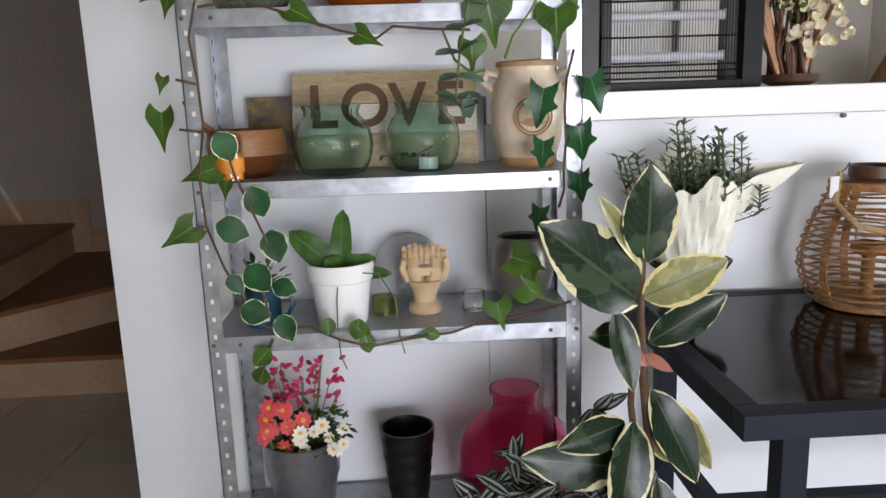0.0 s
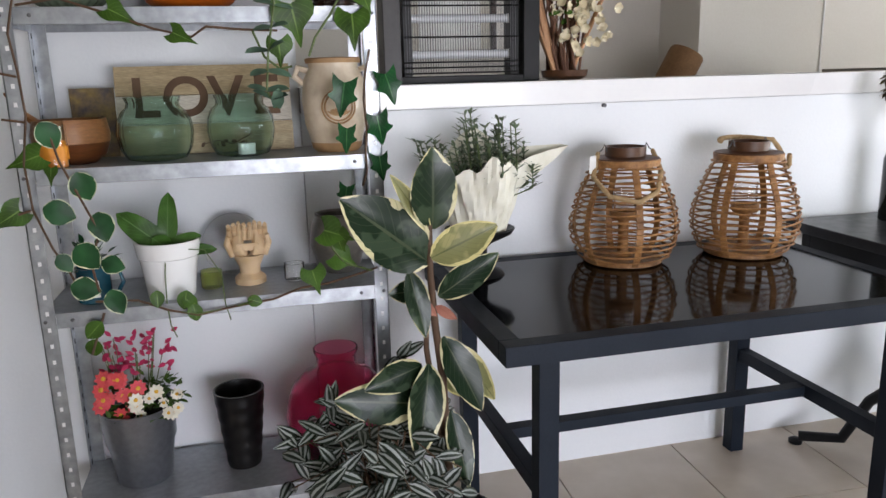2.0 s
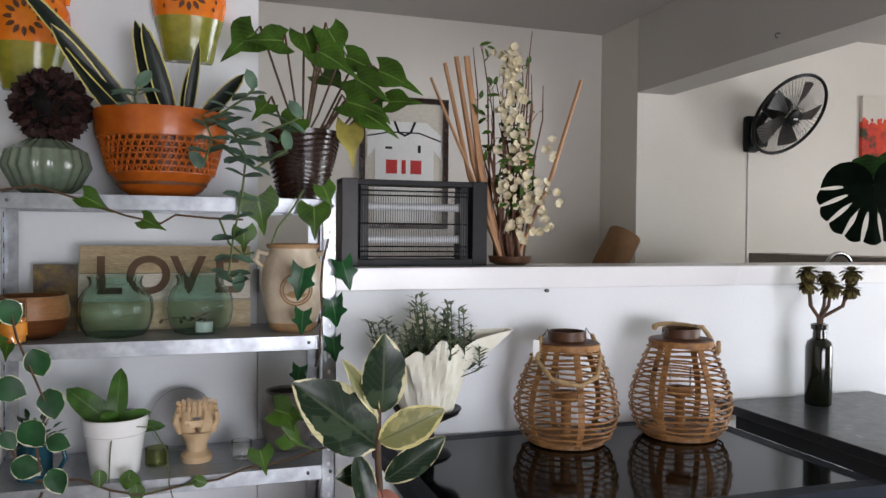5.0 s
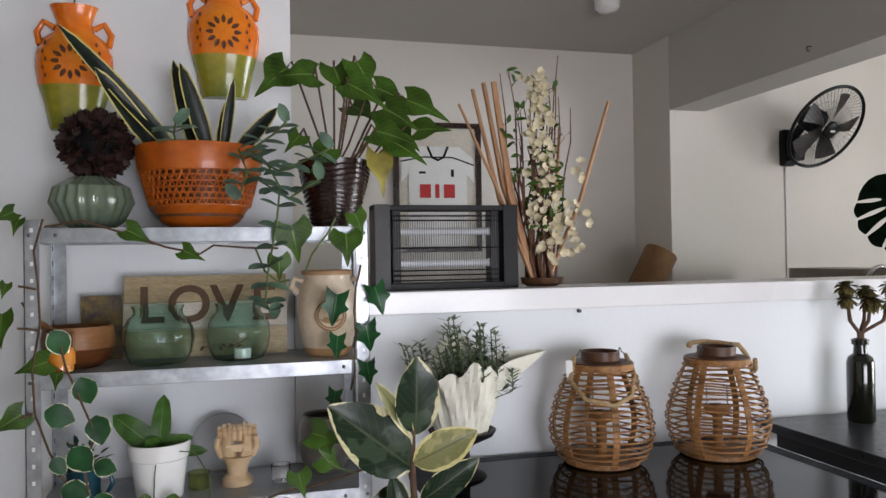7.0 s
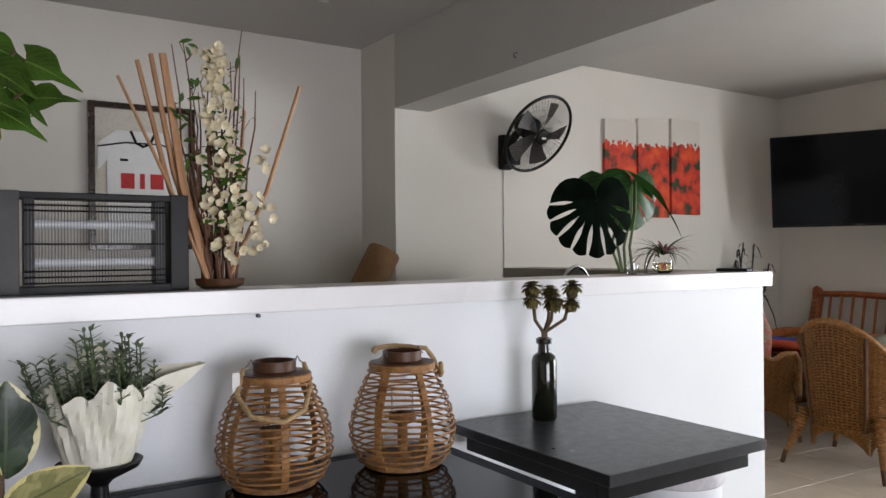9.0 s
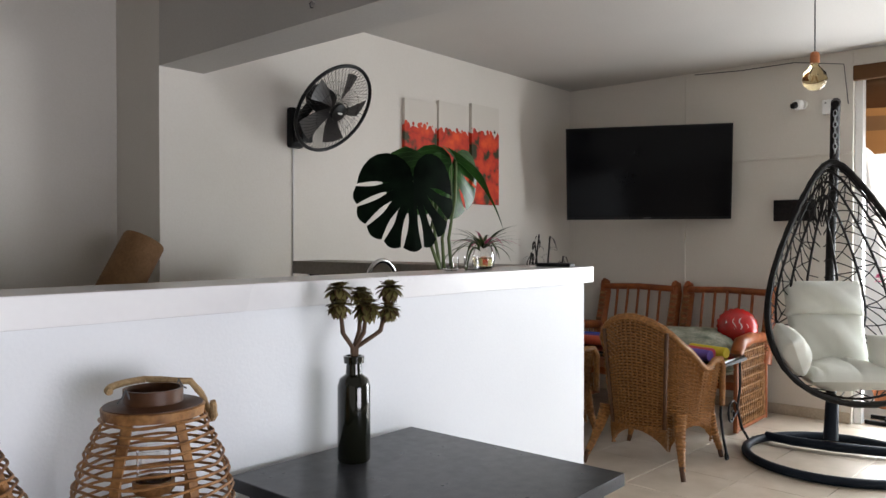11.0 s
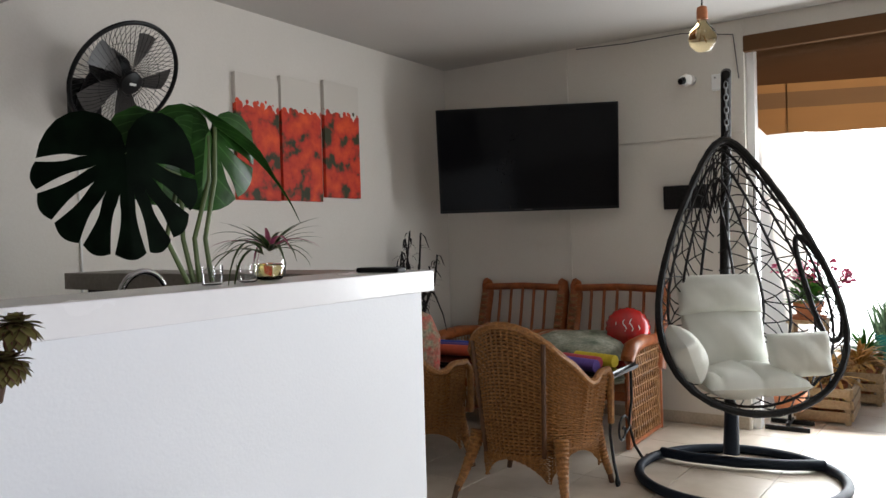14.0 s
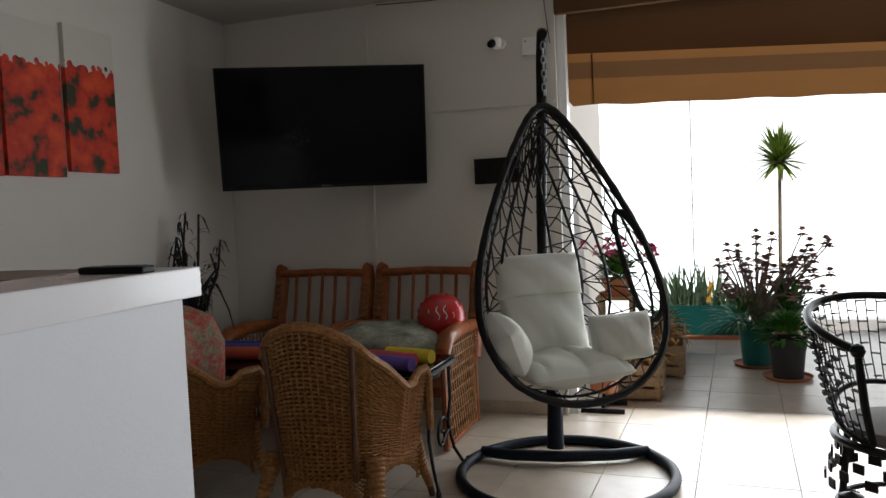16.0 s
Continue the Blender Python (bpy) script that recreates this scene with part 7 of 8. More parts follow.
rimp = [egg_pt(2 * math.pi * i / 72, 0) for i in range(72)]
part("basket_rim", Mesh().tube(rimp, [0.019 + 0.003 * (i % 2) for i in range(72)], 8, True), BLKMAT, egg, "thick cane-wrapped rim")
RIBS = (0.0, 0.16, 0.32, 0.5, 0.68, 0.86)
for f in RIBS[1:]:
    part("hoop", Mesh().tube([egg_pt(2 * math.pi * i / 60, f) for i in range(60)], 0.0085, 6, True), BLKMAT, egg)
net = Mesh()
for f0, f1 in zip(RIBS, RIBS[1:]):
    for k in range(40):
        a0, a1 = 2 * math.pi * (k + rnd(-0.15, 0.15)) / 40, 2 * math.pi * (k + 1 + rnd(-0.15, 0.15)) / 40
        net.tube([egg_pt(a0 if k % 2 else a1, f0), egg_pt((a0 + a1) / 2, (f0 + f1) / 2), egg_pt(a1 if k % 2 else a0, f1)], 0.0042, 5)
        if k % 2:
            net.tube([egg_pt(a0, f1), egg_pt((a0 + a1) / 2, (f0 + f1) / 2), egg_pt(a1 + 0.1, f0)], 0.0042, 5)
        if k % 3 == 0:
            net.tube([egg_pt(a0, f0 + (f1 - f0) * i / 3) for i in range(4)], 0.0042, 5)
for k in range(24):
    a = 2 * math.pi * (k + 0.5) / 24
    net.tube([egg_pt(a, 0.86 + 0.028 * i) for i in range(5)], 0.0042, 5)
tagged(part("cane_net", net, BLKMAT, egg, "open cane weave of crossing strands"), kind="stuff")
armh = Mesh().tube([egg_pt(radians(98) + 0.42 * math.cos(t), 0.17 + 0.17 * math.sin(t)) for t in [i * math.pi / 14 for i in range(28)]], 0.016, 8, True)
part("arm_opening", armh, BLKMAT, egg)
part("hanger_loop", Mesh().tube([egg_pt(0, 0) + Vector((0, 0, 0.0)), HOOK + Vector((0, 0, -0.31))], 0.012, 8), BLKMAT, egg)
PALEC = mat("pale_grey_cushion_cloth", (0.70, 0.70, 0.64), (0.64, 0.645, 0.585), 0.9, scale=5, bump=0.3, bscale=220, fine=0.03)


def cush(u, d, z, size, rx, ry, label, nm="cushion", quilt=0.02):
    p = EC + EU * u + ED * d + Vector((0, 0, z))
    o = pillow(nm, tuple(p), size, PALEC, label, 0, 0, 0, egg, 1.0, quilt)
    up = Matrix.Rotation(radians(rx), 4, "X") @ Matrix.Rotation(radians(ry), 4, "Y")
    basis = Matrix((( EU.x, -ED.x, 0), (EU.y, -ED.y, 0), (0, 0, 1))).to_4x4()
    o.matrix_basis = Matrix.Translation(p) @ basis @ up
    return o


cush(0.02, -0.02, 0.51, (0.58, 0.44, 0.18), 4, 0, "tufted pale grey seat cushion", "seat_cushion", 0.25)
cush(-0.02, -0.19, 0.71, (0.50, 0.40, 0.18), 72, 0, "pale grey back cushion", "back_cushion")
cush(-0.03, -0.24, 0.985, (0.52, 0.24, 0.17), 76, 0, "pale grey head cushion", "head_cushion")
cush(-0.36, 0.06, 0.68, (0.26, 0.28, 0.2), 20, 66, "pale grey arm cushion", "arm_cushion")
cush(0.31, 0.05, 0.65, (0.34, 0.25, 0.2), 78, -10, "pale grey arm cushion", "arm_cushion")

# ---- black basket chairs with grey pads ----
GPAD = mat("grey_seat_pad", (0.19, 0.175, 0.16), (0.15, 0.14, 0.13), 0.85, scale=8, bump=0.3, bscale=200)


def basket_chair(at, rz, label):
    """Faces +x."""
    t = thing("basket_chair", at, label, "chair", "black basket chairs", rz=rz)

    def tub(u, v):
        """u goes round the back from one arm to the other, v from the arched rail up to the rim."""
        a = radians(62 + 236 * u)
        b = math.sin(math.pi * u)
        rr = 0.255 + 0.085 * v ** 0.7
        z0, z1 = 0.47 + 0.13 * b ** 1.5, 0.82 + 0.12 * b
        return Vector((rr * math.cos(a) * 1.05, rr * math.sin(a), z0 + (z1 - z0) * v)), Vector((math.cos(a), math.sin(a), 0.1))

    rim = [tub(i / 36, 1)[0] for i in range(37)]
    part("rim", Mesh().tube(rim, 0.016, 10), BLK, t)
    for u in (0, 1):
        k = part("knob", Mesh().lathe([(0, -0.027), (0.019, -0.019), (0.027, 0), (0.019, 0.019), (0, 0.027)], 14, m=Matrix.Translation(tub(u, 1)[0])), BLK, t)
        part("arm_tube", Mesh().tube([tub(u, 1)[0], tub(u, 0.75)[0], tub(u, 0.4)[0], tub(u, 0)[0]], [0.013, 0.015, 0.015, 0.013], 8), BLK, k)
    part("arched_rail", Mesh().tube([tub(i / 30, 0)[0] for i in range(31)], 0.011, 8), BLK, t)
    part("seat_ring", Mesh().tube([(0.26 * math.cos(a), 0.26 * math.sin(a), 0.45) for a in [i * math.pi / 20 for i in range(40)]], 0.016, 8, True), BLK, t)
    for k in range(1, 34):
        part("stave", Mesh().tube([tub(k / 34, v)[0] for v in (0, 0.3, 0.6, 1.0)], 0.0026, 5), BLKMAT, t)
    wv = Mesh()
    for j in range(8):
        for i in range(34):
            if (i + j) % 2:
                v = (j + 0.5) / 8
                p0, n0 = tub((i + 0.08 + 0.1 * (j % 3 == 0)) / 34, v)
                p1, n1 = tub((i + 0.95) / 34, v + rnd(-0.015, 0.015))
                wv.tube([p0, (p0 + p1) / 2 + n0 * 0.003, p1], 0.013, 6, flat=0.25)
    part("woven_patches", wv, BLKMAT, t)
    sk = Mesh()
    for i in range(30):
        a = 2 * math.pi * i / 30
        for j in range(4):
            if (i + j) % 2:
                r0 = 0.255 + 0.012 * j
                sk.box((r0 - 0.004, -0.022, 0.40 - 0.045 * j), (r0 + 0.004, 0.022, 0.435 - 0.045 * j), Matrix.Rotation(a, 4, "Z"))
    part("woven_skirt", sk, BLKMAT, t, smooth=False)
    part("pad", Mesh().lathe([(0, 0.452), (0.22, 0.454), (0.245, 0.475), (0.23, 0.505), (0.1, 0.515), (0, 0.516)], 32), GPAD, t, "grey padded seat")
    for k in range(4):
        a = radians(45 + 90 * k)
        part("leg", Mesh().tube([(0.22 * math.cos(a), 0.22 * math.sin(a), 0.44), (0.24 * math.cos(a), 0.24 * math.sin(a), 0.2), (0.3 * math.cos(a), 0.3 * math.sin(a), 0.0)], 0.014, 8), BLK, t)
    part("foot_hoop", Mesh().tube([(0.25 * math.cos(a), 0.25 * math.sin(a), 0.18) for a in [i * math.pi / 16 for i in range(32)]], 0.011, 8, True), BLK, t)
    return t


basket_chair((5.36, 0.08, 0), 200, "black open-woven basket chair with a grey seat pad")
basket_chair((3.66, 0.24, 0), 30, "black open-woven basket chair, its back turned to the bar")

# ---- awning and terrace ----
def cloth_mat(name, c, tr):
    m = bpy.data.materials.new(name)
    m.use_nodes = True
    t = m.node_tree
    p = t.nodes["Principled BSDF"]
    p.inputs["Base Color"].default_value = (*c, 1)
    p.inputs["Roughness"].default_value = 0.9
    w = t.nodes.new("ShaderNodeTexNoise")
    w.inputs["Scale"].default_value = 6
    tl = t.nodes.new("ShaderNodeBsdfTranslucent")
    rp = t.nodes.new("ShaderNodeValToRGB")
    rp.color_ramp.elements[0].color = (*[k * 0.8 for k in tr], 1)
    rp.color_ramp.elements[1].color = (*tr, 1)
    t.links.new(w.outputs["Fac"], rp.inputs["Fac"])
    t.links.new(rp.outputs["Color"], tl.inputs["Color"])
    mx = t.nodes.new("ShaderNodeMixShader")
    mx.inputs[0].default_value = 0.5
    t.links.new(p.outputs[0], mx.inputs[1])
    t.links.new(tl.outputs[0], mx.inputs[2])
    t.links.new(mx.outputs[0], t.nodes["Material Output"].inputs["Surface"])
    return m


AWN = cloth_mat("brown_awning_cloth", (0.17, 0.085, 0.038), (0.20, 0.10, 0.042))
AWN2 = cloth_mat("tan_awning_valance", (0.28, 0.125, 0.045), (0.36, 0.165, 0.055))
aw = thing("awning", (7.26, -0.2, 2.55), "brown striped fabric awning pulled out over the terrace", "awning")


def aw_pt(y, s, dz=0.0):
    x0, x1 = 0.0, 0.55 + 0.36 * (1.75 - y)
    return Vector((x0 + (x1 - x0) * s, y + 0.2, 0.05 - 0.125 * s + dz - 0.012 * math.sin(math.pi * s)))


for s0, s1, m, nm in ((0.0, 1.0, AWN, "cloth"),):
    g = Mesh()
    vs, fs = [], []
    for i in range(25):
        y = 1.74 - 4.7 * i / 24
        for dz in (0, 0.003):
            for j in range(4):
                vs.append(aw_pt(y, s0 + (s1 - s0) * j / 3, dz))
    for i in range(24):
        for j in range(3):
            a = i * 8 + j
            fs += [(a, a + 1, a + 9, a + 8), (a + 4, a + 12, a + 13, a + 5)]
    part(nm, g.add(vs, fs), m, aw)
vs, fs, vs2 = [], [], []
for i in range(97):
    y = 1.74 - 4.7 * i / 96
    p = aw_pt(y, 1.0)
    drop = 0.38 + 0.004 * math.cos(i * 0.55) - (0.06 if i < 2 else 0.0)
    wob = 0.012 * math.sin(i * 0.8)
    for z in (0, 0.065, 0.185, drop):
        vs.append(p + Vector((wob * z / 0.3, 0, -z)))
for i in range(96):
    for j in range(3):
        a = i * 4 + j
        (fs if j != 1 else vs2).append((a, a + 1, a + 5, a + 4))
part("valance", Mesh().add(vs, fs), AWN2, aw, "tan scalloped valance")
part("valance_stripe", Mesh().add(vs, vs2), AWN, aw, "dark stripe on the valance")
part("seam", Mesh().tube([aw_pt(1.50, 1.0) + Vector((-0.004, 0, -0.004)), aw_pt(1.50, 1.0) + Vector((-0.004, 0, -0.375))], 0.009, 6, flat=0.3), AWN, aw, "stitched seam in the valance")
part("front_bar", Mesh().tube([aw_pt(1.74, 1.0, 0.026), aw_pt(-2.96, 1.0, 0.026)], 0.016, 8), AWN, aw)
part("roller", Mesh().tube([(0.0, 1.94, 0.045), (0.0, -2.76, 0.045)], 0.05, 12), AWN, aw, "rolled brown cloth under the lintel")
rb = thing("roman_blind", (TVX - 0.02, -0.8, 2.56), "brown fabric pelmet along the terrace opening", "blind")
part("pelmet", B((-0.05, -2.35, 0.0), (0, 2.42, 0.11)), AWN, rb, smooth=False, bevel=0.01)
dfr = thing("door_frame", (7.15, 1.6, 0), "white aluminium frame of the terrace opening", "door frame", "", "structure")
part("jamb", B((-0.05, -0.025, 0), (0.05, 0.027, 2.615)), CAPW, dfr, smooth=False, bevel=0.003)

TERRA = mat("terracotta", (0.46, 0.17, 0.075), (0.38, 0.13, 0.055), 0.75, scale=9, bump=0.3)
TEALP = mat("dark_teal_plastic", (0.008, 0.13, 0.12), (0.006, 0.10, 0.095), 0.4, scale=6)
DKPOT = mat("charcoal_plastic_pot", (0.03, 0.03, 0.032), (0.04, 0.04, 0.042), 0.5, scale=8)
PALW = mat("weathered_pallet_wood", (0.40, 0.28, 0.16), (0.3, 0.2, 0.11), 0.8, scale=8, stretch=(1, 6, 6), bump=0.3, fine=0.12)
ALOE = leaf_mat("blue_green_aloe", (0.12, 0.2, 0.12), (0.2, 0.28, 0.16), 0.85, None, 0.5)
GERL = leaf_mat("geranium_leaf", (0.06, 0.2, 0.025), (0.08, 0.24, 0.03), 0.9, None, 0.5)
DRY = leaf_mat("dry_orange_leaf", (0.5, 0.27, 0.07), (0.6, 0.36, 0.12), 0.8, None, 0.7)
AEO = leaf_mat("burgundy_rosette", (0.42, 0.22, 0.20), (0.52, 0.35, 0.30), 0.75, None, 0.5)
YUC = leaf_mat("yucca_leaf", (0.16, 0.27, 0.04), (0.36, 0.38, 0.10), 0.8, None, 0.45)


def saucer(parent, r, z=0.0):
    return part("saucer", Mesh().lathe([(0, z), (r * 0.9, z), (r, z + 0.025), (r - 0.008, z + 0.025), (r * 0.88, z + 0.008), (0, z + 0.008)], 30), TERRA, parent, "terracotta saucer")


trg = thing("planter_trough", (10.05, 0.70, 0), "dark teal rectangular planter with spiky aloe on a terracotta tray", "planter")
part("tray", B((-0.16, -0.42, 0), (0.16, 0.42, 0.035)), TERRA, trg, "terracotta tray", smooth=False, bevel=0.008)
tg_ = Mesh()
tg_.add([(-0.10, -0.33, 0.037), (0.10, -0.33, 0.037), (0.10, 0.33, 0.037), (-0.10, 0.33, 0.037), (-0.145, -0.39, 0.33), (0.145, -0.39, 0.33), (0.145, 0.39, 0.33), (-0.145, 0.39, 0.33), (-0.13, -0.375, 0.33), (0.13, -0.375, 0.33), (0.13, 0.375, 0.33), (-0.13, 0.375, 0.33), (-0.13, -0.375, 0.29), (0.13, -0.375, 0.29), (0.13, 0.375, 0.29), (-0.13, 0.375, 0.29)],
        [(0, 3, 2, 1), (0, 1, 5, 4), (1, 2, 6, 5), (2, 3, 7, 6), (3, 0, 4, 7), (4, 5, 9, 8), (5, 6, 10, 9), (6, 7, 11, 10), (7, 4, 8, 11), (8, 9, 13, 12), (9, 10, 14, 13), (10, 11, 15, 14), (11, 8, 12, 15), (12, 13, 14, 15)])
part("box", tg_, TEALP, trg, smooth=False)
part("soil", B((-0.128, -0.373, 0.291), (0.128, 0.373, 0.30)), SOIL, trg, smooth=False)
ag = Mesh()
for q in range(120):
    y = rnd(-0.34, 0.36)
    ag.leaf((rnd(-0.08, 0.08), y, 0.29), (rnd(-0.5, 0.4), rnd(-0.5, 0.5), 1), (-1, 0, 0.2), rnd(0.28, 0.56) * (1.0 if y > -0.1 else 0.5), rnd(0.03, 0.05), "blade", rnd(-0.3, 0.5), 0.35, 6)
part("aloe", ag, ALOE, trg, "blue-green spiky aloe leaves")
part("plant_tag", B((-0.14, 0.03, 0.36), (-0.137, 0.07, 0.56), pose(0, 0, 0, 8, 0, 0)), YOLK, trg, smooth=False)


def tall_pot(at, r, h, m, label):
    t = thing("plant_pot", at, label, "plant pot")
    saucer(t, r * 1.3)
    part("pot", Mesh().lathe(pot_profile(r * 0.78, r, h, 0.006, 0.004), 32, at=(0, 0, 0.009)), m, t)
    return t


p1 = tall_pot((8.30, 0.18, 0), 0.135, 0.30, DKPOT, "charcoal pot of leafy green succulents on a terracotta saucer")
g = Mesh()
for q in range(240):
    a, e = rnd(0, 6.28), rnd(-0.25, 1.4)
    d = Vector((math.cos(a) * math.cos(e), math.sin(a) * math.cos(e), math.sin(e)))
    g.leaf(Vector((0, 0, 0.30)) + Vector((d.x * 0.13, d.y * 0.13, max(0, d.z) * 0.10)), d + Vector((0, 0, 0.3)), (0, 0, 1), rnd(0.08, 0.15), 0.028, "strap", 0.7, 0.25, 4)
part("foliage", g, GERL, p1)
p2 = tall_pot((8.75, 0.36, 0), 0.14, 0.34, TEALP, "teal pot with a tall burgundy tree aeonium")
sa, fa = Mesh(), Mesh()
for q in range(58):
    a = rnd(0, 6.28)
    rr = math.sqrt(rnd(0.02, 1)) * 0.46
    tip = Vector((math.cos(a) * rr * 0.5, math.sin(a) * rr - 0.16, rnd(0.62, 1.1) - 0.14 * (rr / 0.5) ** 2))
    fork = Vector((tip.x * 0.35, tip.y * 0.4, rnd(0.5, 0.62)))
    sa.tube([(0, 0, 0.33), fork, fork.lerp(tip, 0.6) + Vector((0, 0, 0.02)), tip], [0.013, 0.009, 0.006, 0.005], 6)
    for ring, (nn, el, scl) in enumerate(((10, -0.35, 1.0), (10, 0.05, 1.0), (8, 0.5, 0.8), (5, 1.0, 0.5))):
        for k in range(nn):
            b = 2 * math.pi * (k + 0.5 * ring) / nn
            fa.leaf(tip + Vector((0, 0, 0.01 * ring)), (math.cos(b) * math.cos(el), math.sin(b) * math.cos(el), math.sin(el)), (0, 0, 1), 0.062 * scl, 0.036, "strap", 0.1, 0.2, 3)
part("stemwork", sa, mat("grey_woody_stem", (0.3, 0.24, 0.19), (0.22, 0.17, 0.13), 0.8, scale=20), p2)
part("rosettes", fa, AEO, p2, "burgundy leaf rosettes")
g = Mesh()
for q in range(520):
    a, e = rnd(0, 6.28), rnd(-0.3, 1.3)
    d = Vector((math.cos(a) * math.cos(e), math.sin(a) * math.cos(e), math.sin(e)))
    c = Vector((0, 0.1 if q % 2 else -0.25, 0.36))
    g.leaf(c + d * rnd(0.05, 0.27), d, (0, 0, 1), rnd(0.07, 0.15), 0.018 if q % 2 else 0.036, "strap", 0.5, 0.2, 4)
part("underplanting", g, leaf_mat("mid_green_leaf", (0.07, 0.18, 0.04), (0.09, 0.22, 0.05), 0.9, None, 0.5), p2, "green leaves round the stems")
yu = tall_pot((9.9, 0.04, 0), 0.16, 0.34, TERRA, "terracotta pot with a slim yucca on a bare trunk")
part("trunk", Mesh().tube([(0, 0, 0.3), (0.01, 0.01, 0.8), (0, 0, 1.68)], [0.022, 0.018, 0.016], 10), mat("pale_yucca_bark", (0.36, 0.28, 0.2), (0.28, 0.21, 0.15), 0.85, scale=18, bump=0.6), yu)
g = Mesh()
for q in range(120):
    a, e = rnd(0, 6.28), rnd(-0.5, 1.45)
    d = Vector((math.cos(a) * math.cos(e), math.sin(a) * math.cos(e), math.sin(e)))
    g.leaf(Vector((0, 0, 1.68)), d, (0, 0, 1), rnd(0.34, 0.46), 0.06, "blade", rnd(0, 0.3), 0.3, 5)
part("crown", g, YUC, yu, "spiky green rosette")
gt = thing("plant_stand", (7.92, 1.38, 0), "weathered wooden stand on the terrace", "plant stand")
part("top", B((-0.14, -0.14, 0.655), (0.14, 0.14, 0.68)), PALW, gt, smooth=False, bevel=0.003)
for sx in (-1, 1):
    for sy in (-1, 1):
        part("leg", B((sx * 0.11 - 0.015, sy * 0.11 - 0.015, 0), (sx * 0.11 + 0.015, sy * 0.11 + 0.015, 0.654)), PALW, gt, smooth=False, bevel=0.002)
gr_ = thing("geranium_pot", (7.92, 1.38, 0.68), "terracotta pot of pink geraniums on the plant stand", "plant pot")
saucer(gr_, 0.13)
part("pot", Mesh().lathe(pot_profile(0.075, 0.105, 0.12, 0.006, 0.008), 30, at=(0, 0, 0.01)), TERRA, gr_)
g, gp_, gst_ = Mesh(), Mesh(), Mesh()
for q in range(220):
    a, e = rnd(0, 6.28), rnd(-0.2, 1.4)
    d = Vector((math.cos(a) * math.cos(e), math.sin(a) * math.cos(e), math.sin(e)))
    g.leaf(Vector((0, 0, 0.14)) + d * rnd(0.06, 0.17), d + Vector((0, 0, 0.4)), (0, 0, 1), 0.055, 0.05, "heart", 0.4, 0.2, 4)
for q in range(15):
    a = rnd(0, 6.28)
    c = Vector((math.cos(a) * rnd(0.05, 0.25), math.sin(a) * rnd(0.05, 0.3), rnd(0.2, 0.42)))
    gst_.tube([(0, 0, 0.12), c * 0.6 + Vector((0, 0, 0.08)), c], 0.003, 5)
    for k in range(34):
        d = Vector((rnd(-1, 1), rnd(-1, 1), rnd(-0.6, 1))).normalized()
        gp_.leaf(c + d * 0.026, d, (0, 0, 1), 0.03, 0.024, "oval", 0.2, 0.1, 3)
part("foliage", g, GERL, gr_)
part("flower_stalks", gst_, STEM, gr_)
part("blooms", gp_, mat("pink_petal", (0.72, 0.14, 0.28), (0.6, 0.07, 0.18), 0.6, scale=40), gr_, "pink geranium heads")
for k, (x, y, h) in enumerate(((7.72, 1.24, 0.25), (8.45, 1.1, 0.24), (9.1, 1.1, 0.22))):
    cr = thing("wooden_crate", (x, y, 0), "low weathered pallet-wood crate on the terrace", "crate", "wooden crates")
    for z in (0.03, 0.11, 0.19):
        part("slat", B((-0.26, -0.19, z), (0.26, -0.175, z + 0.06)), PALW, cr, smooth=False, bevel=0.002)
        part("slat", B((-0.26, 0.175, z), (0.26, 0.19, z + 0.06)), PALW, cr, smooth=False, bevel=0.002)
        part("slat", B((-0.275, -0.17, z), (-0.262, 0.17, z + 0.06)), PALW, cr, smooth=False, bevel=0.002)
    for sx in (-1, 1):
        for sy in (-1, 1):
            part("corner_post", B((sx * 0.24 - 0.02, sy * 0.155 - 0.018, 0), (sx * 0.24 + 0.02, sy * 0.155 + 0.018, h)), PALW, cr, smooth=False)
    part("floor_board", B((-0.25, -0.17, 0.012), (0.25, 0.17, 0.026)), PALW, cr, smooth=False)
    dr_ = thing("dry_succulents", (x, y, 0.03), "pot of orange dried succulent leaves in a crate", "plant", "dry succulents")
    part("pot", Mesh().lathe(pot_profile(0.1, 0.13, 0.22, 0.006, 0.006), 28), TERRA, dr_)
    g = Mesh()
    for q in range(130):
        a, e = rnd(0, 6.28), rnd(-0.5, 1.3)
        d = Vector((math.cos(a) * math.cos(e), math.sin(a) * math.cos(e), math.sin(e)))
        g.leaf(Vector((0, 0, 0.22)) + d * rnd(0.02, 0.1), d, (0, 0, 1), rnd(0.12, 0.26), 0.028, "strap", rnd(0.3, 1.4), 0.3, 5)
    part("leaves", g, DRY if k < 2 else GERL, dr_)
ms_ = thing("metal_plant_stand", (7.25, 1.42, 0), "low black metal stand carrying a terracotta pot", "plant stand")
part("rail", B((-0.12, -0.14, 0.0), (-0.095, 0.14, 0.03)), BLK, ms_, smooth=False)
part("rail", B((0.095, -0.14, 0.0), (0.12, 0.14, 0.03)), BLK, ms_, smooth=False)
part("bar", B((-0.094, -0.012, 0.03), (0.094, 0.012, 0.05)), BLK, ms_, smooth=False)
part("upright", B((-0.01, -0.011, 0.051), (0.01, 0.011, 0.12)), BLK, ms_, smooth=False)
mp_ = thing("plant_pot", (7.25, 1.42, 0.12), "plain terracotta pot on the metal stand", "plant pot")
part("pot", Mesh().lathe(pot_profile(0.085, 0.115, 0.16, 0.006, 0.006), 28), TERRA, mp_)
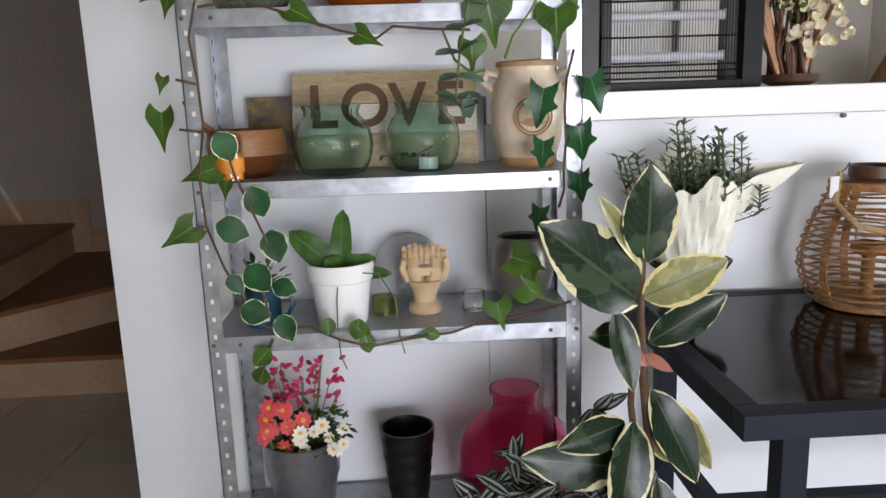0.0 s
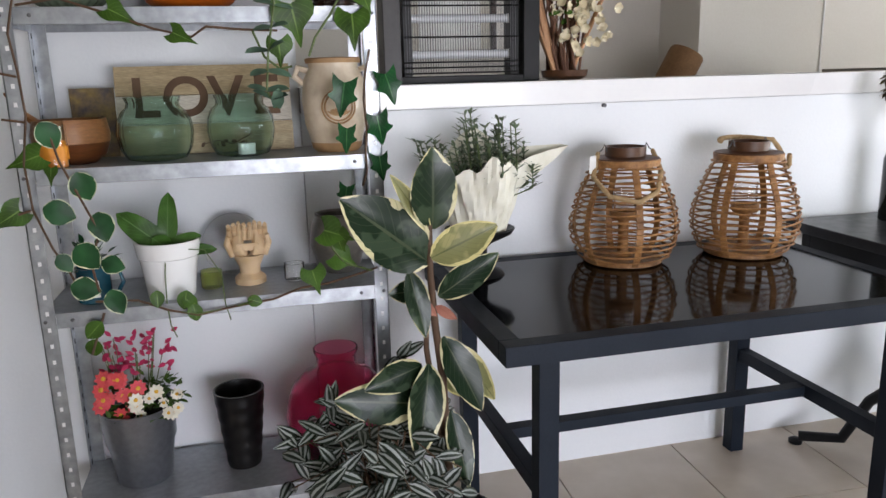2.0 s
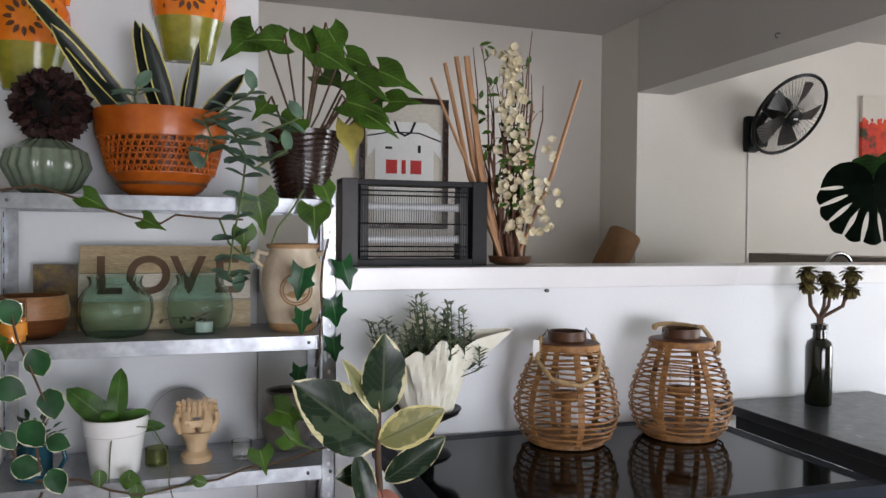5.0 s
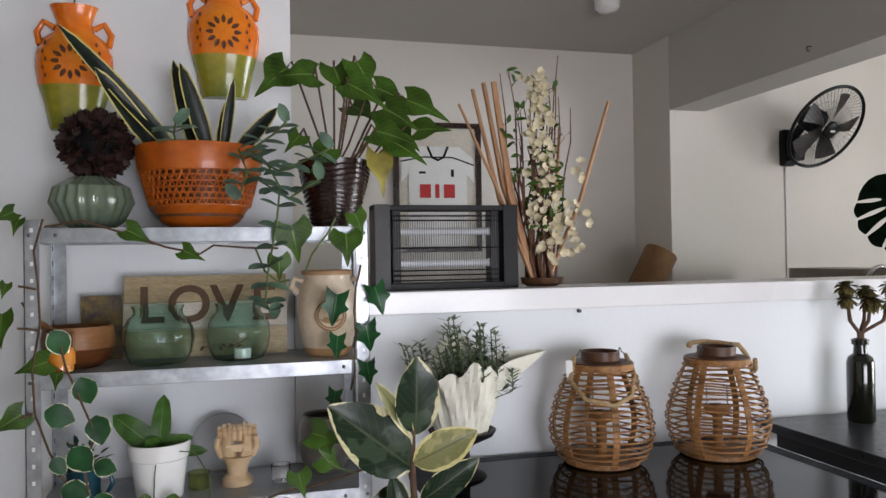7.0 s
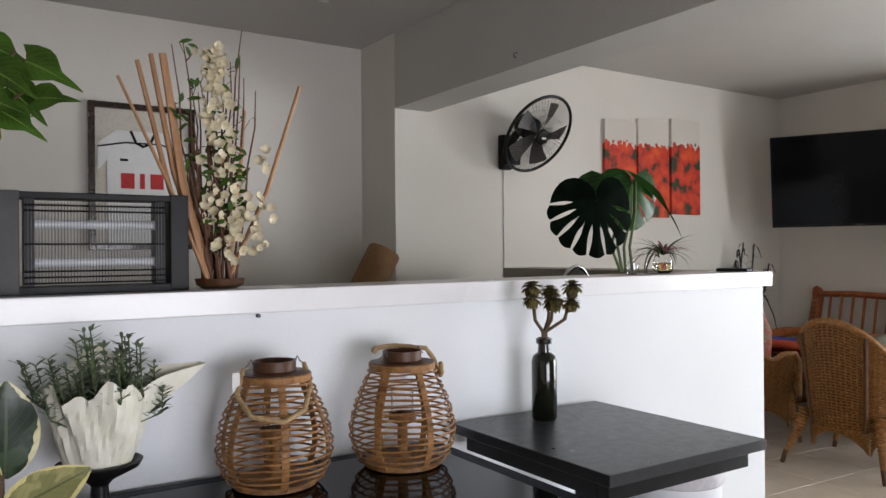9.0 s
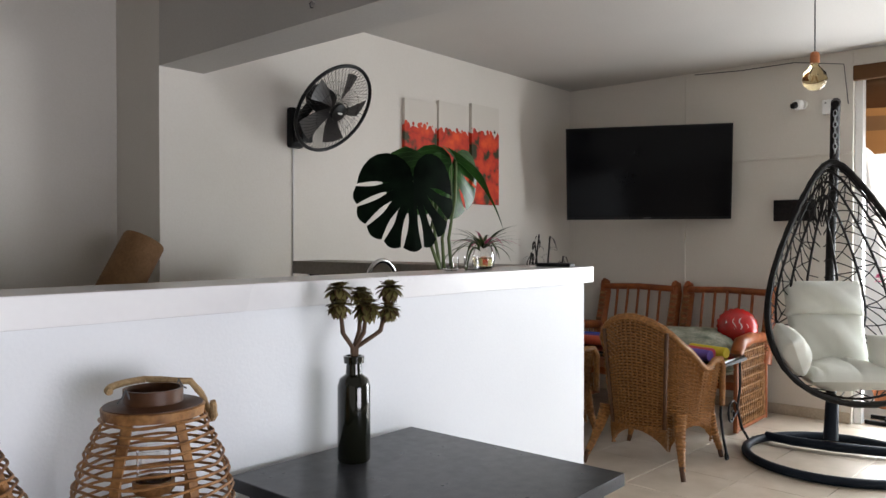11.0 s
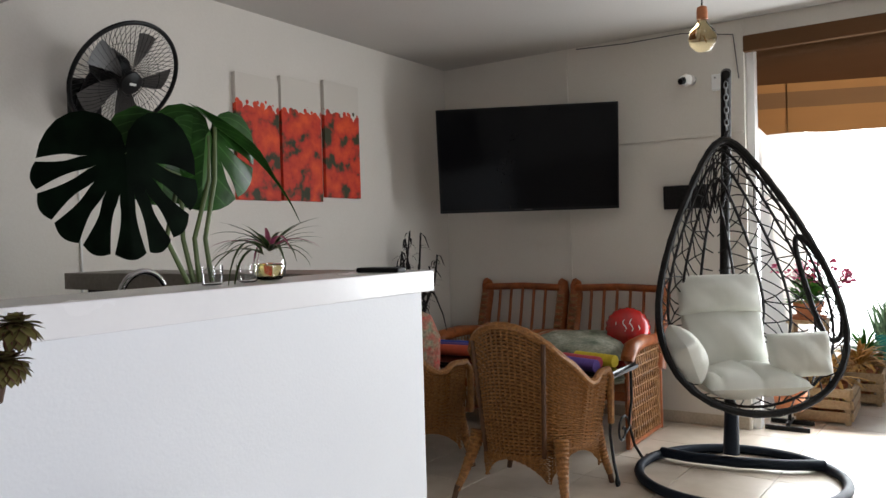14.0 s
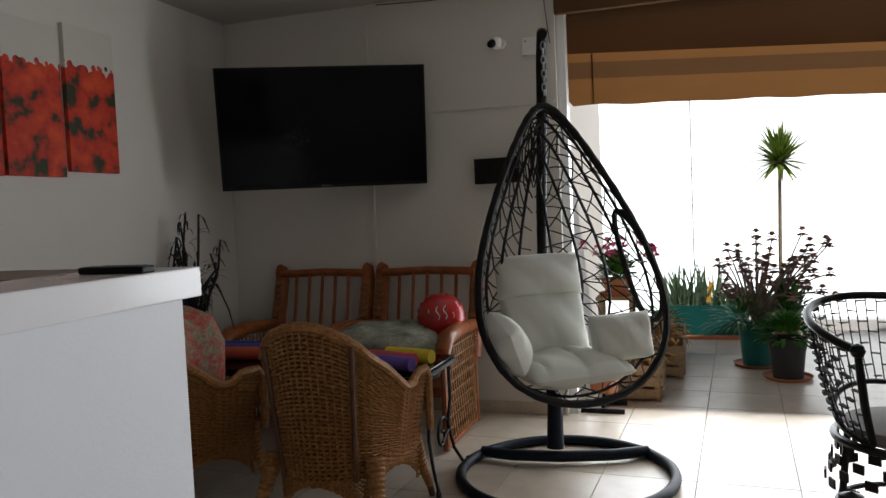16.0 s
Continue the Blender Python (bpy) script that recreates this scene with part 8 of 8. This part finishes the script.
pole = thing("flagpole", (10.48, 0.82, 0.0), "thin grey pole rising beside the terrace kerb", "pole")
part("shaft", Mesh().tube([(0, 0, 0), (0, 0, 2.6)], 0.006, 8), ZINC, pole)

# white haze of the bright distance beyond the terrace
hz = bpy.data.materials.new("bright_hazy_sky")
hz.use_nodes = True
em_ = hz.node_tree.nodes.new("ShaderNodeEmission")
em_.inputs["Color"].default_value, em_.inputs["Strength"].default_value = (0.95, 0.98, 1.0, 1), HAZE
hz.node_tree.links.new(em_.outputs[0], hz.node_tree.nodes["Material Output"].inputs["Surface"])
structure("backdrop", Mesh().add([(62, -60, -7.9), (62, 60, -7.9), (62, 60, 36), (62, -60, 36)], [(0, 1, 2, 3)]), hz, "bright white hazy sky beyond the terrace", "backdrop")

# ---- floor tiles, turned three degrees ----
TILE = bpy.data.materials.new("beige_porcelain_tile")
TILE.use_nodes = True
tt_ = TILE.node_tree
tp = tt_.nodes["Principled BSDF"]
oi = tt_.nodes.new("ShaderNodeObjectInfo")
tc = tt_.nodes.new("ShaderNodeTexCoord")
tn = tt_.nodes.new("ShaderNodeTexNoise")
tn.inputs["Scale"].default_value, tn.inputs["Detail"].default_value = 7, 6
tadd = tt_.nodes.new("ShaderNodeVectorMath")
tadd.operation = "ADD"
tm = tt_.nodes.new("ShaderNodeMath")
tm.operation, tm.inputs[1].default_value = "MULTIPLY", 37.0
tt_.links.new(oi.outputs["Random"], tm.inputs[0])
tt_.links.new(tc.outputs["Object"], tadd.inputs[0])
tt_.links.new(tm.outputs[0], tadd.inputs[1])
tt_.links.new(tadd.outputs[0], tn.inputs["Vector"])
tr_ = tt_.nodes.new("ShaderNodeValToRGB")
tr_.color_ramp.elements[0].position, tr_.color_ramp.elements[0].color = 0.3, (0.50, 0.42, 0.33, 1)
tr_.color_ramp.elements[1].position, tr_.color_ramp.elements[1].color = 0.7, (0.60, 0.52, 0.43, 1)
tt_.links.new(tn.outputs["Fac"], tr_.inputs["Fac"])
tt_.links.new(tr_.outputs["Color"], tp.inputs["Base Color"])
tp.inputs["Roughness"].default_value = 0.32
TS, TG = 0.457, 0.004
tile_mesh = B((TG / 2, TG / 2, -0.006), (TS - TG / 2, TS - TG / 2, 0.0)).data("tile", False, 0.0015)
tile_mesh.materials.append(TILE)
TROT = Matrix.Translation((5.99, 0.845, 0)) @ Matrix.Rotation(radians(-3.2), 4, "Z")
rest = Mesh()
cells = []
for i in range(-24, 13):
    for j in range(-12, 14):
        m = TROT @ Matrix.Translation((i * TS, j * TS, 0))
        c = m @ Vector((TS / 2, TS / 2, 0))
        if not (-3.2 < c.x < 10.4 and -3.0 < c.y < 5.2):
            continue
        cells.append((0 if (c.x > 3.6 and -0.8 < c.y < 3.2) or (c.y > 0.9 and -2.2 < c.x < 2.6 and c.y < 3.4) else 1, i, j, m, c))
cells.sort(key=lambda q: q[0])
for k, (pr, i, j, m, c) in enumerate(cells):
    if k < 300 and pr == 0:
        o = new("tile", tile_mesh)
        o.parent = floor
        o.matrix_basis = m
    else:
        rest.box((TG / 2, TG / 2, -0.006), (TS - TG / 2, TS - TG / 2, 0.0), m)
o = part("outer_tiles", rest, TILE, floor, smooth=False)
tagged(o, kind="stuff")
